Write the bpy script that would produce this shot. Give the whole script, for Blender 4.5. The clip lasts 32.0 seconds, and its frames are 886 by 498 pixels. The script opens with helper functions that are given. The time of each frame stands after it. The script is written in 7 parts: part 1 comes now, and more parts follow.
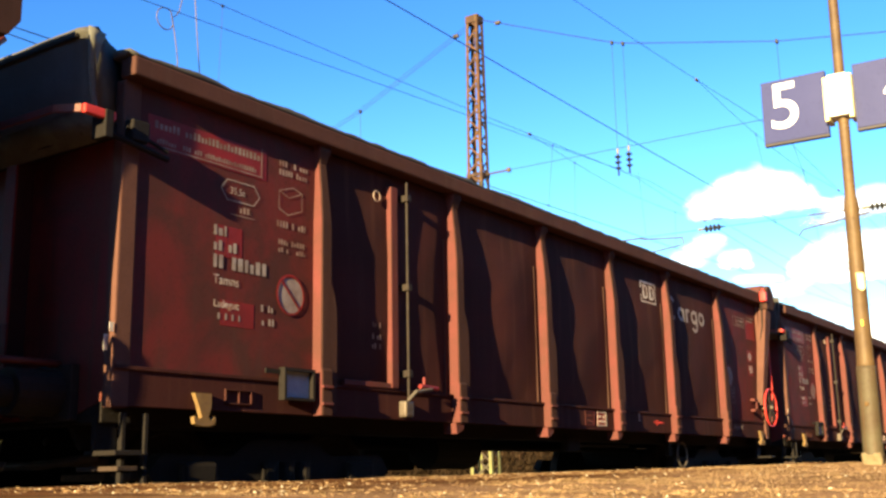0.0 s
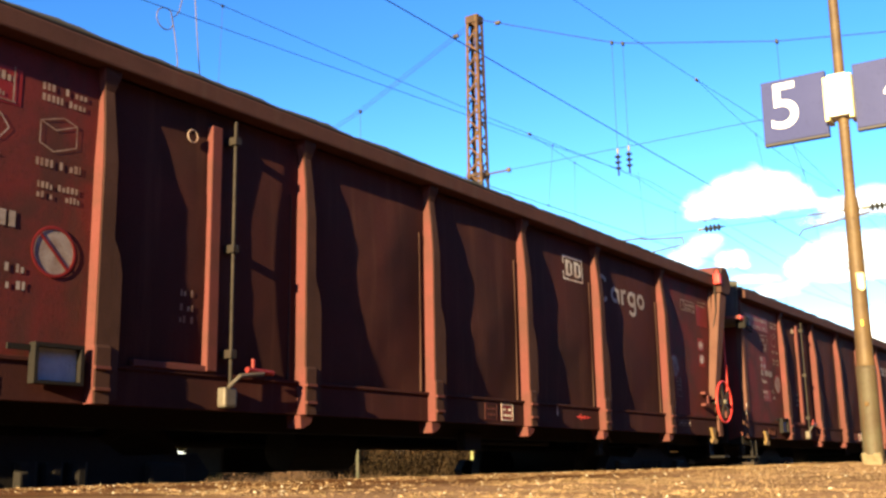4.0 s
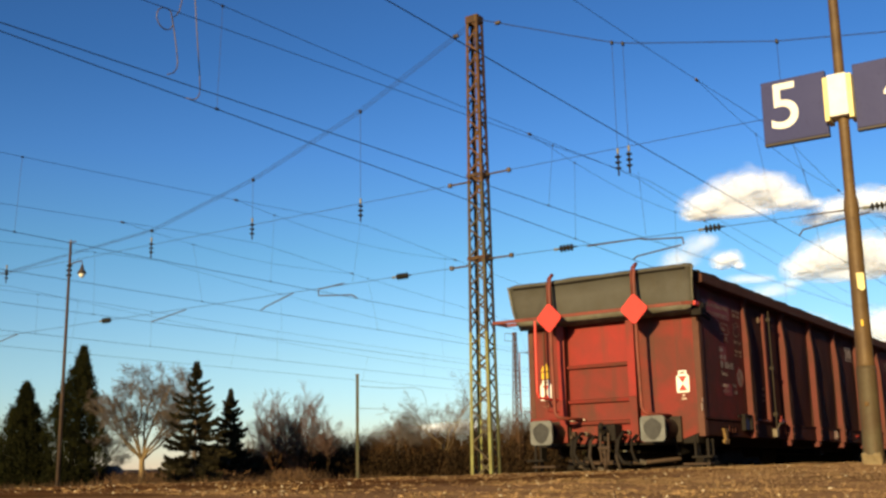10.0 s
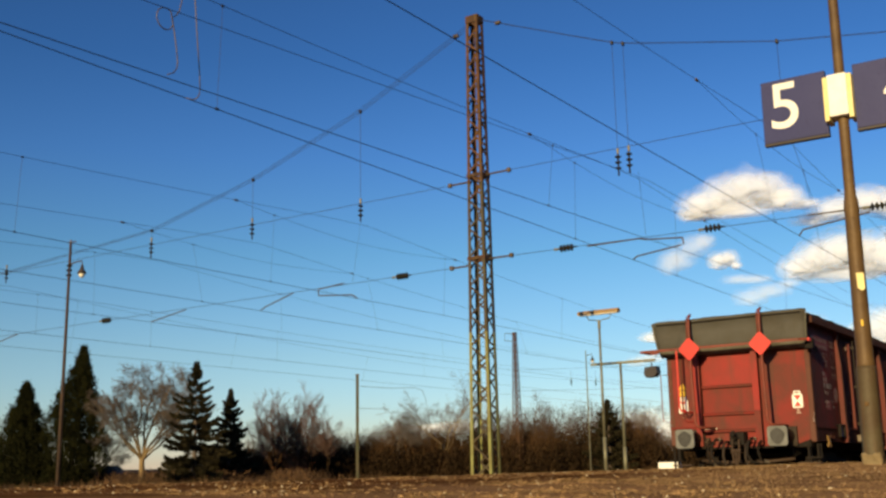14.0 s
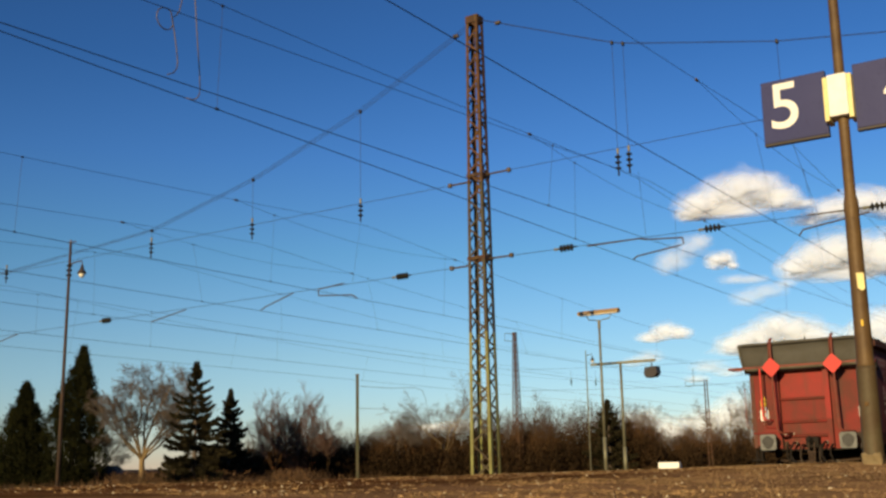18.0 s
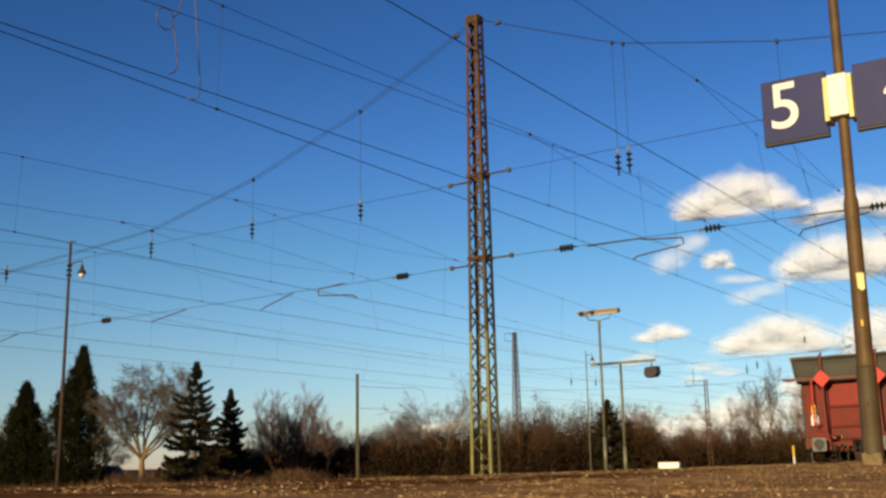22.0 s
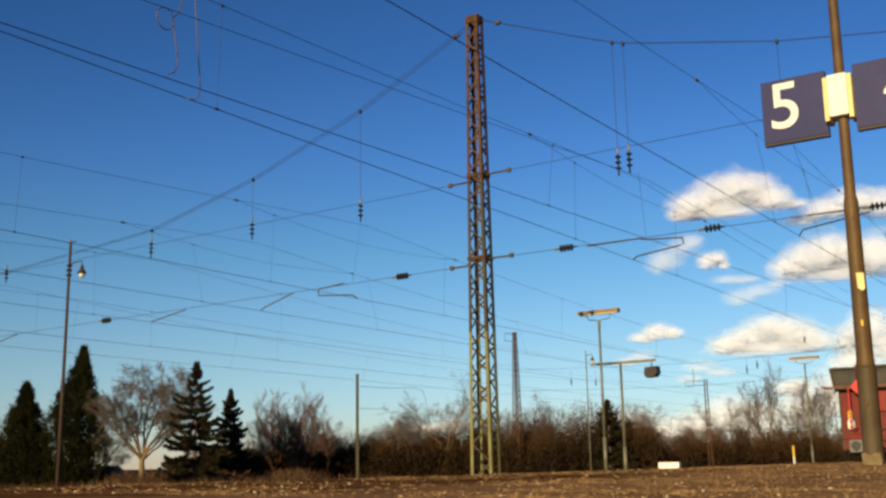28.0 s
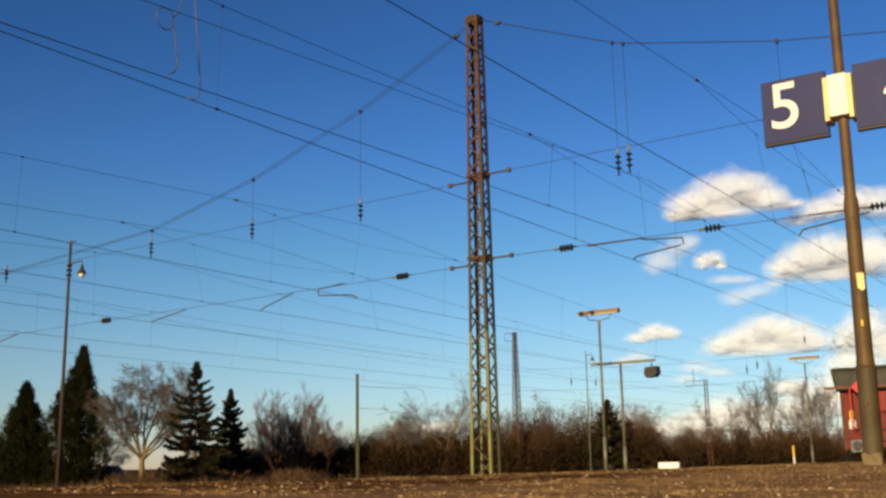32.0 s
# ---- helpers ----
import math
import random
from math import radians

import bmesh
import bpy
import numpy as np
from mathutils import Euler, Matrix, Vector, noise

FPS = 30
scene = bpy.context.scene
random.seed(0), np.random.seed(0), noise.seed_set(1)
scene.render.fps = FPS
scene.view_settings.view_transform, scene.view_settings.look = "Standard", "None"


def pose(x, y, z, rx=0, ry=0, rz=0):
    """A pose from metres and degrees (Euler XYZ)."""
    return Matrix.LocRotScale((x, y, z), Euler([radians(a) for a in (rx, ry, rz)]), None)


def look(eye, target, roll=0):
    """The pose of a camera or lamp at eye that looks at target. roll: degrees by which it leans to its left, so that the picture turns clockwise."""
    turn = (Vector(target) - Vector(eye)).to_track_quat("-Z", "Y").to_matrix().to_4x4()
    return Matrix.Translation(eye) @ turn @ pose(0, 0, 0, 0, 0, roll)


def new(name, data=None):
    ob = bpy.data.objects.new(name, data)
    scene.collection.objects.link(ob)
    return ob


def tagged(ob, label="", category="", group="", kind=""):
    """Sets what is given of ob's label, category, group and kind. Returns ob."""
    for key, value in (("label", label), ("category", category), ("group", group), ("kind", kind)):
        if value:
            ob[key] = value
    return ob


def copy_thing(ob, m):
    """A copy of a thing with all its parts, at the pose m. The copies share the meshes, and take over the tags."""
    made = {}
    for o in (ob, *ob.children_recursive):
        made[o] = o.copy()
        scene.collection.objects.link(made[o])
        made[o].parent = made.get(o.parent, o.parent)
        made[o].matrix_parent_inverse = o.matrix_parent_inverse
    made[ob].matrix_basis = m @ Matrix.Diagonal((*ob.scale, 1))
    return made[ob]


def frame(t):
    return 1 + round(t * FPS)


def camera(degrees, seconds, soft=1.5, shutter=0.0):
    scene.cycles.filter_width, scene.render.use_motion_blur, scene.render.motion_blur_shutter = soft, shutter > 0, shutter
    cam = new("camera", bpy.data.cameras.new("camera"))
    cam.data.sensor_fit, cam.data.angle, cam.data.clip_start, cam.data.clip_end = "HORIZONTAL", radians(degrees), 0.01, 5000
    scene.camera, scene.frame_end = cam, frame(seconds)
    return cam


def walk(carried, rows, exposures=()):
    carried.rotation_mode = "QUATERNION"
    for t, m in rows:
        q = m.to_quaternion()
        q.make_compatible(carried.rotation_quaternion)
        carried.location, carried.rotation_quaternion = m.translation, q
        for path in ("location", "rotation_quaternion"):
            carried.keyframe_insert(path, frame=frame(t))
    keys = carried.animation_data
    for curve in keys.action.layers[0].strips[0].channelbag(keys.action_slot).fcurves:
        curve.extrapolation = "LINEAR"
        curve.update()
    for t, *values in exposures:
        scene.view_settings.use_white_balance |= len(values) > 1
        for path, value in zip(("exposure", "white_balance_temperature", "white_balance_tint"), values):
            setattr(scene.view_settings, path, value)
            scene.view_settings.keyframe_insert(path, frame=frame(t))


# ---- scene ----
# The camera stands still on the platform; y runs along the tracks, rail tops lie at z = 0.
EYE = Vector((0.0, 0.0, 0.511))
HEADING, TILT, LEAN = radians(34.267), radians(11.94), -1.064
AIM = EYE + Vector((-math.sin(HEADING) * math.cos(TILT), math.cos(HEADING) * math.cos(TILT), math.sin(TILT)))
cam = camera(45.36, 32.0, soft=2.6)
walk(cam, [(0.0, look(EYE, AIM, LEAN)), (32.0, look(EYE, AIM, LEAN))],
     exposures=[(0.0, 1.88, 7500, -3), (3.5, 1.88, 7500, -3), (5.5, 1.50, 6000, -1), (6.0, 1.36, 5850, -1), (6.5, 1.02, 6650, -1), (7.0, 0.76, 7450, -1), (8.0, 0.66, 7800, -2), (9.0, 0.58, 8050, -2), (11.0, 0.33, 8100, -1), (13.0, 0.18, 7950, 0), (17.0, 0.04, 7700, 0), (20.0, 0.03, 7650, 1), (32.0, 0.03, 7650, 1)])

# ---- light ----
SUN = Vector((0.125, -1.0, 0.235)).normalized()
world = bpy.data.worlds.new("sky")
scene.world = world
world.use_nodes = True
wn = world.node_tree
sky = wn.nodes.new("ShaderNodeTexSky")
sky.sky_type, sky.sun_disc = "NISHITA", False
sky.sun_elevation, sky.sun_rotation = math.asin(SUN.z), math.atan2(SUN.x, SUN.y)
sky.air_density, sky.dust_density, sky.ozone_density, sky.altitude = 1.22, 0.2, 6.5, 500
vivid = wn.nodes.new("ShaderNodeHueSaturation")
vivid.inputs["Saturation"].default_value, vivid.inputs["Hue"].default_value = 0.84, 0.500
wn.links.new(sky.outputs["Color"], vivid.inputs["Color"])
deep = wn.nodes.new("ShaderNodeGamma")
deep.inputs["Gamma"].default_value = 1.65
wn.links.new(vivid.outputs["Color"], deep.inputs["Color"])
# winter haze: the sky pales towards the horizon and deepens overhead
up = wn.nodes.new("ShaderNodeTexCoord")
axis = wn.nodes.new("ShaderNodeSeparateXYZ")
wn.links.new(up.outputs["Generated"], axis.inputs["Vector"])
haze = wn.nodes.new("ShaderNodeValToRGB")
haze.color_ramp.interpolation = "LINEAR"
wn.links.new(axis.outputs["Z"], haze.inputs["Fac"])
tones = ((0.0, (0.80, 0.57, 0.68)), (0.108, (0.69, 0.53, 0.49)), (0.2025, (0.47, 0.515, 0.48)), (0.289, (0.345, 0.465, 0.535)), (0.373, (0.265, 0.425, 0.515)))
while len(haze.color_ramp.elements) < len(tones):
    haze.color_ramp.elements.new(0.5)
for stop, (at, tone) in zip(haze.color_ramp.elements, tones):
    stop.position, stop.color = at, (*tone, 1)
tint = wn.nodes.new("ShaderNodeMix")
tint.data_type, tint.blend_type = "RGBA", "MULTIPLY"
tint.inputs["Factor"].default_value = 1.0
wn.links.new(deep.outputs["Color"], tint.inputs["A"])
wn.links.new(haze.outputs["Color"], tint.inputs["B"])
wn.links.new(tint.outputs["Result"], wn.nodes["Background"].inputs["Color"])
wn.nodes["Background"].inputs["Strength"].default_value = 0.096
lamp = bpy.data.lights.new("sun", "SUN")
lamp.energy, lamp.angle, lamp.color = 5.7, radians(0.5), (1.0, 0.77, 0.47)
sun = new("sun", lamp)
sun.matrix_world = look(SUN * 50, (0, 0, 0))

# ---- materials ----


def material(name, base, other=None, rough=0.8, metal=0.0, scale=2.0, fine=40.0, bump=0.15, streak=0.0, stain=None,
             island=0.0, spread=0.5, height=0.01, gloss=0.3):
    """A weathered surface: two colours mixed by coarse and fine noise, runs down the surface, stains and fine relief."""
    m = bpy.data.materials.new(name)
    m.use_nodes = True
    t = m.node_tree
    bsdf = t.nodes["Principled BSDF"]
    bsdf.inputs["Metallic"].default_value = metal
    bsdf.inputs["Specular IOR Level"].default_value = gloss
    co = t.nodes.new("ShaderNodeTexCoord")
    rnd = t.nodes.new("ShaderNodeObjectInfo")
    shift = t.nodes.new("ShaderNodeVectorMath")
    shift.operation = "MULTIPLY_ADD"
    t.links.new(rnd.outputs["Random"], shift.inputs[0])
    shift.inputs[1].default_value = (7.0, 13.0, 5.0)
    t.links.new(co.outputs["Object"], shift.inputs[2])

    def noise_node(s, detail, src, distort=0.0):
        n = t.nodes.new("ShaderNodeTexNoise")
        n.inputs["Scale"].default_value, n.inputs["Detail"].default_value = s, detail
        n.inputs["Roughness"].default_value, n.inputs["Distortion"].default_value = 0.62, distort
        t.links.new(src, n.inputs["Vector"])
        return n.outputs["Fac"]

    def ramp(src, lo, hi):
        r = t.nodes.new("ShaderNodeMapRange")
        r.interpolation_type = "SMOOTHSTEP"
        r.inputs["From Min"].default_value, r.inputs["From Max"].default_value = lo, hi
        t.links.new(src, r.inputs["Value"])
        return r.outputs["Result"]

    def mix(fac, a, b):
        n = t.nodes.new("ShaderNodeMix")
        n.data_type = "RGBA"
        if isinstance(fac, float):
            n.inputs["Factor"].default_value = fac
        else:
            t.links.new(fac, n.inputs["Factor"])
        for sock, v in ((n.inputs["A"], a), (n.inputs["B"], b)):
            if isinstance(v, tuple):
                sock.default_value = (*v, 1)
            else:
                t.links.new(v, sock)
        return n.outputs["Result"]

    src = shift.outputs["Vector"]
    other = other or tuple(c * 0.7 for c in base)
    coarse = noise_node(scale, 5, src, 0.4)
    small = noise_node(fine, 4, src)
    col = mix(ramp(coarse, 0.5 - spread * 0.5, 0.5 + spread * 0.5), base, other)
    dark = tuple(c * 0.62 for c in other)
    col = mix(ramp(small, 0.55, 0.8), col, dark)
    if streak:
        mp = t.nodes.new("ShaderNodeMapping")
        mp.inputs["Scale"].default_value = (9.0, 9.0, 0.5)
        t.links.new(src, mp.inputs["Vector"])
        run = ramp(noise_node(1.0, 5, mp.outputs["Vector"]), 0.5, 0.72)
        k = t.nodes.new("ShaderNodeMath")
        k.operation = "MULTIPLY"
        k.inputs[1].default_value = streak
        t.links.new(run, k.inputs[0])
        col = mix(k.outputs[0], col, stain or dark)
    if island:
        geo = t.nodes.new("ShaderNodeNewGeometry")
        hs = t.nodes.new("ShaderNodeHueSaturation")
        r = t.nodes.new("ShaderNodeMapRange")
        r.inputs["To Min"].default_value, r.inputs["To Max"].default_value = 1 - island, 1 + island
        t.links.new(geo.outputs["Random Per Island"], r.inputs["Value"])
        t.links.new(r.outputs["Result"], hs.inputs["Value"])
        t.links.new(col, hs.inputs["Color"])
        col = hs.outputs["Color"]
    t.links.new(col, bsdf.inputs["Base Color"])
    rr = t.nodes.new("ShaderNodeMapRange")
    rr.inputs["To Min"].default_value, rr.inputs["To Max"].default_value = max(0.05, rough - 0.15), min(1.0, rough + 0.12)
    t.links.new(small, rr.inputs["Value"])
    t.links.new(rr.outputs["Result"], bsdf.inputs["Roughness"])
    if bump:
        b = t.nodes.new("ShaderNodeBump")
        b.inputs["Strength"].default_value, b.inputs["Distance"].default_value = bump, height
        t.links.new(small, b.inputs["Height"])
        t.links.new(b.outputs["Normal"], bsdf.inputs["Normal"])
    return m


BODY = material("wagon_side_paint", (0.061, 0.0172, 0.0158), (0.034, 0.0145, 0.0125), 0.85, 0, 0.9, 60, 0.2, 0.5, (0.086, 0.036, 0.026), gloss=0.1)
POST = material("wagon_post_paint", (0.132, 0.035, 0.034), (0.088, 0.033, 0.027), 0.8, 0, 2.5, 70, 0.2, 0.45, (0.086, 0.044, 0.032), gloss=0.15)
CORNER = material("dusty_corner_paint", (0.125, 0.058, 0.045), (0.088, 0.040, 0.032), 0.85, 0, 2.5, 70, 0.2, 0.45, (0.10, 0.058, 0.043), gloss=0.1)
POSTFACE = material("dusty_shaded_post_face", (0.066, 0.031, 0.024), (0.047, 0.023, 0.018), 0.85, 0, 2.5, 70, 0.2, 0.4, (0.085, 0.048, 0.034), gloss=0.1)
ENDWALL = material("wagon_end_paint", (0.190, 0.0175, 0.015), (0.100, 0.023, 0.016), 0.7, 0, 1.7, 60, 0.25, 0.75, (0.066, 0.029, 0.019), spread=0.36)
ENDFRESH = material("bright_end_paint", (0.285, 0.0145, 0.014), (0.165, 0.020, 0.015), 0.6, 0, 1.5, 60, 0.15, 0.65, (0.110, 0.031, 0.019))
BODYRED = material("maroon_side_paint", (0.120, 0.0195, 0.0200), (0.062, 0.0215, 0.019), 0.78, 0, 2.2, 60, 0.2, 0.5, (0.064, 0.032, 0.025), spread=0.35, gloss=0.15)
TOPRAIL = material("top_rail_paint", (0.088, 0.038, 0.030), (0.066, 0.030, 0.024), 0.85, 0, 2.5, 70, 0.2, 0.4, (0.092, 0.054, 0.041), gloss=0.1)
CARD = material("pale_waybill_card", (0.34, 0.42, 0.50), (0.26, 0.32, 0.40), 0.5, 0, 9, 50, 0.05)
BADGE = material("worn_badge", (0.30, 0.25, 0.24), (0.17, 0.11, 0.10), 0.8, 0, 9, 50, 0.1)
FRESH = material("fresh_red_paint", (0.22, 0.013, 0.014), (0.14, 0.013, 0.013), 0.6, 0, 3, 60, 0.1)
SIGNAL = material("signal_red_paint", (0.60, 0.045, 0.042), (0.50, 0.04, 0.036), 0.5, 0, 4, 60, 0.08)
PIPE = material("lever_red_paint", (0.20, 0.038, 0.026), (0.11, 0.034, 0.024), 0.55, 0, 6, 60, 0.15)
TARP = material("grey_tarpaulin", (0.088, 0.086, 0.079), (0.064, 0.059, 0.050), 0.85, 0, 1.8, 80, 0.12, 0.45, (0.074, 0.065, 0.050), gloss=0.15)
TARPTRIM = material("pale_tarpaulin_hem", (0.165, 0.158, 0.130), (0.10, 0.094, 0.076), 0.8, 0, 4, 40, 0.3, 0.4, (0.08, 0.07, 0.055))
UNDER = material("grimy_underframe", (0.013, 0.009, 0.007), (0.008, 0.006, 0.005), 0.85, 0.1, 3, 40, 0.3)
STEEL = material("worn_steel", (0.16, 0.135, 0.11), (0.09, 0.065, 0.05), 0.6, 0.4, 5, 50, 0.2)
BUFFER = material("buffer_plate_grey", (0.17, 0.178, 0.18), (0.10, 0.102, 0.10), 0.6, 0.2, 5, 50, 0.2)
IRON = material("rusty_iron", (0.072, 0.044, 0.031), (0.040, 0.027, 0.021), 0.8, 0.2, 6, 50, 0.2)
IRONDARK = material("greasy_dark_iron", (0.035, 0.024, 0.018), (0.02, 0.014, 0.011), 0.7, 0.2, 5, 50, 0.3)
GREASE = material("buffer_grease", (0.052, 0.052, 0.053), (0.030, 0.030, 0.031), 0.55, 0.2, 8, 50, 0.2)
OCHRE = material("ochre_hook_paint", (0.22, 0.135, 0.055), (0.15, 0.09, 0.042), 0.7, 0, 8, 60, 0.2)
LETTER = material("worn_white_lettering", (0.62, 0.57, 0.52), (0.36, 0.24, 0.20), 0.7, 0, 9, 50, 0.1, spread=0.35)
LETTER2 = material("rubbed_grey_lettering", (0.36, 0.31, 0.29), (0.22, 0.16, 0.14), 0.75, 0, 7, 40, 0.1, spread=0.5)
FADED = material("faded_grey_lettering", (0.30, 0.22, 0.19), (0.17, 0.085, 0.065), 0.75, 0, 6, 40, 0.1, spread=0.4)
WHITE = material("white_enamel", (0.80, 0.80, 0.80), (0.72, 0.71, 0.69), 0.5, 0, 5, 60, 0.05)
YELLOW = material("yellow_sticker", (0.75, 0.5, 0.06), (0.65, 0.4, 0.05), 0.5, 0, 5, 60, 0.05)
BLUE = material("blue_sign_enamel", (0.030, 0.034, 0.112), (0.037, 0.041, 0.125), 0.5, 0, 2, 30, 0.04, gloss=0.15)
CREAM = material("cream_lamp_housing", (0.78, 0.70, 0.36), (0.68, 0.58, 0.28), 0.55, 0, 4, 40, 0.08)
POLE = material("weathered_pole_paint", (0.135, 0.084, 0.038), (0.080, 0.047, 0.024), 0.6, 0.1, 3, 50, 0.25, 0.55, (0.10, 0.048, 0.026))
POLEBASE = material("grey_green_pole_sleeve", (0.085, 0.072, 0.043), (0.065, 0.043, 0.025), 0.65, 0.1, 3, 45, 0.3, 0.5, (0.13, 0.06, 0.03))
CONCRETE = material("rough_concrete", (0.22, 0.17, 0.10), (0.14, 0.105, 0.062), 0.9, 0, 5, 40, 0.5)
RUST = material("rusted_lattice", (0.105, 0.046, 0.022), (0.040, 0.022, 0.015), 0.8, 0.1, 2.5, 40, 0.3, 0.5, (0.15, 0.095, 0.030))
GREEN = material("green_mast_paint", (0.21, 0.225, 0.080), (0.14, 0.125, 0.05), 0.7, 0, 3, 40, 0.25, 0.4, (0.15, 0.08, 0.04))
MASTGREY = material("mast_mixed_paint", (0.072, 0.062, 0.037), (0.042, 0.025, 0.016), 0.75, 0.1, 1.2, 30, 0.25)
MASTGREEN = material("dull_green_mast_paint", (0.045, 0.056, 0.030), (0.065, 0.05, 0.03), 0.75, 0.1, 1.5, 30, 0.2)
WIRE = material("oxidised_wire", (0.035, 0.032, 0.03), (0.022, 0.02, 0.02), 0.6, 0.3, 5, 50, 0.0)
FITTING = material("line_fitting", (0.10, 0.075, 0.055), (0.06, 0.045, 0.035), 0.6, 0.3, 6, 50, 0.1)
GLAZE = material("dark_glazed_porcelain", (0.013, 0.014, 0.013), (0.02, 0.019, 0.017), 0.6, 0, 6, 50, 0.0, gloss=0.1)
LAMPTUBE = material("ochre_lamp_hood", (0.33, 0.21, 0.10), (0.25, 0.155, 0.08), 0.6, 0, 4, 40, 0.1)
GALV = material("galvanised_post", (0.20, 0.20, 0.145), (0.13, 0.12, 0.08), 0.6, 0.3, 3, 40, 0.15)
BLACKBOX = material("black_housing", (0.03, 0.028, 0.03), (0.045, 0.035, 0.035), 0.5, 0, 6, 40, 0.1)
GLASS = material("lamp_glass", (0.75, 0.72, 0.62), (0.7, 0.66, 0.55), 0.15, 0, 4, 40, 0.0)
SOIL = material("trodden_gravel_platform", (0.36, 0.208, 0.110), (0.21, 0.120, 0.064), 0.95, 0, 1.3, 48, 0.7, spread=0.4, height=0.018, gloss=0.0)
soil = SOIL.node_tree
place, split, worn, blend = [soil.nodes.new(k) for k in ("ShaderNodeTexCoord", "ShaderNodeSeparateXYZ", "ShaderNodeTexNoise", "ShaderNodeMix")]
soil.links.new(place.outputs["Object"], split.inputs["Vector"])
soil.links.new(place.outputs["Object"], worn.inputs["Vector"])
worn.inputs["Scale"].default_value, worn.inputs["Detail"].default_value = 1.1, 6
sway = soil.nodes.new("ShaderNodeMath")
sway.operation, sway.inputs[1].default_value = "MULTIPLY_ADD", 2.2
soil.links.new(worn.outputs["Fac"], sway.inputs[0])
soil.links.new(split.outputs["X"], sway.inputs[2])
bare = soil.nodes.new("ShaderNodeMapRange")
bare.interpolation_type = "SMOOTHSTEP"
bare.inputs["From Min"].default_value, bare.inputs["From Max"].default_value = -0.9, -2.6
soil.links.new(sway.outputs[0], bare.inputs["Value"])
blend.data_type, blend.blend_type = "RGBA", "MULTIPLY"
paint = soil.nodes["Principled BSDF"].inputs["Base Color"]
soil.links.new(bare.outputs["Result"], blend.inputs["Factor"])
soil.links.new(paint.links[0].from_socket, blend.inputs["A"])
blend.inputs["B"].default_value = (0.46, 0.37, 0.31, 1)
soil.links.new(blend.outputs["Result"], paint)
BALLAST = material("track_ballast", (0.17, 0.13, 0.10), (0.10, 0.075, 0.055), 0.95, 0, 3, 22, 0.9, height=0.04, gloss=0.0)
FIELD = material("winter_field", (0.11, 0.085, 0.040), (0.065, 0.06, 0.028), 0.95, 0, 0.15, 6, 0.6, height=0.05, gloss=0.0)
RAIL = material("rail_steel", (0.20, 0.12, 0.08), (0.12, 0.07, 0.045), 0.6, 0.5, 5, 50, 0.2)
STONE = material("pale_pebbles", (0.55, 0.47, 0.36), (0.38, 0.31, 0.22), 0.9, 0, 8, 60, 0.2, island=0.35)
STRAW = material("dry_grass", (0.40, 0.262, 0.148), (0.23, 0.147, 0.082), 0.9, 0, 3, 30, 0.0, island=0.4, gloss=0.0)
NEEDLE = material("dark_conifer_needles", (0.023, 0.024, 0.010), (0.012, 0.013, 0.006), 0.9, 0, 0.5, 5, 0.0, island=0.35, gloss=0.0)
NEEDLE2 = material("spruce_needles", (0.036, 0.030, 0.017), (0.021, 0.019, 0.011), 0.9, 0, 0.5, 5, 0.0, island=0.35, gloss=0.0)
BARK = material("pale_bark", (0.24, 0.165, 0.085), (0.14, 0.10, 0.055), 0.9, 0, 3, 25, 0.4)
TWIG = material("bare_twigs", (0.130, 0.100, 0.082), (0.085, 0.066, 0.055), 0.9, 0, 1, 15, 0.0, island=0.3)
WEED = material("dry_brown_weeds", (0.125, 0.066, 0.031), (0.080, 0.046, 0.024), 0.9, 0, 0.4, 8, 0.0, island=0.35)
MOSS = material("olive_winter_grass", (0.15, 0.105, 0.040), (0.095, 0.066, 0.027), 0.9, 0, 2, 30, 0.0, island=0.35)
TWIGRED = material("reddish_twigs", (0.14, 0.076, 0.058), (0.09, 0.054, 0.042), 0.9, 0, 1, 15, 0.0, island=0.3)
HEDGE = material("brown_winter_thicket", (0.092, 0.050, 0.026), (0.055, 0.032, 0.017), 0.95, 0, 0.22, 3, 0.0, island=0.15, gloss=0.0)
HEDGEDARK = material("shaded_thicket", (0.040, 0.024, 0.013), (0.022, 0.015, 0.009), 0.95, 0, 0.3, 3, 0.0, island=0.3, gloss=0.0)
RUSTLEAF = material("copper_beech_leaves", (0.28, 0.085, 0.035), (0.18, 0.06, 0.025), 0.9, 0, 1, 8, 0.0, island=0.4)
BRICKWALL = material("dark_blocking_brick", (0.13, 0.07, 0.05), (0.09, 0.05, 0.038), 0.9, 0, 1.2, 30, 0.3)
SHED = material("dark_shed_cladding", (0.028, 0.024, 0.022), (0.04, 0.032, 0.03), 0.8, 0, 1, 12, 0.2)
FARWALL = material("pale_render_wall", (0.36, 0.36, 0.37), (0.28, 0.28, 0.29), 0.8, 0, 0.6, 8, 0.1)


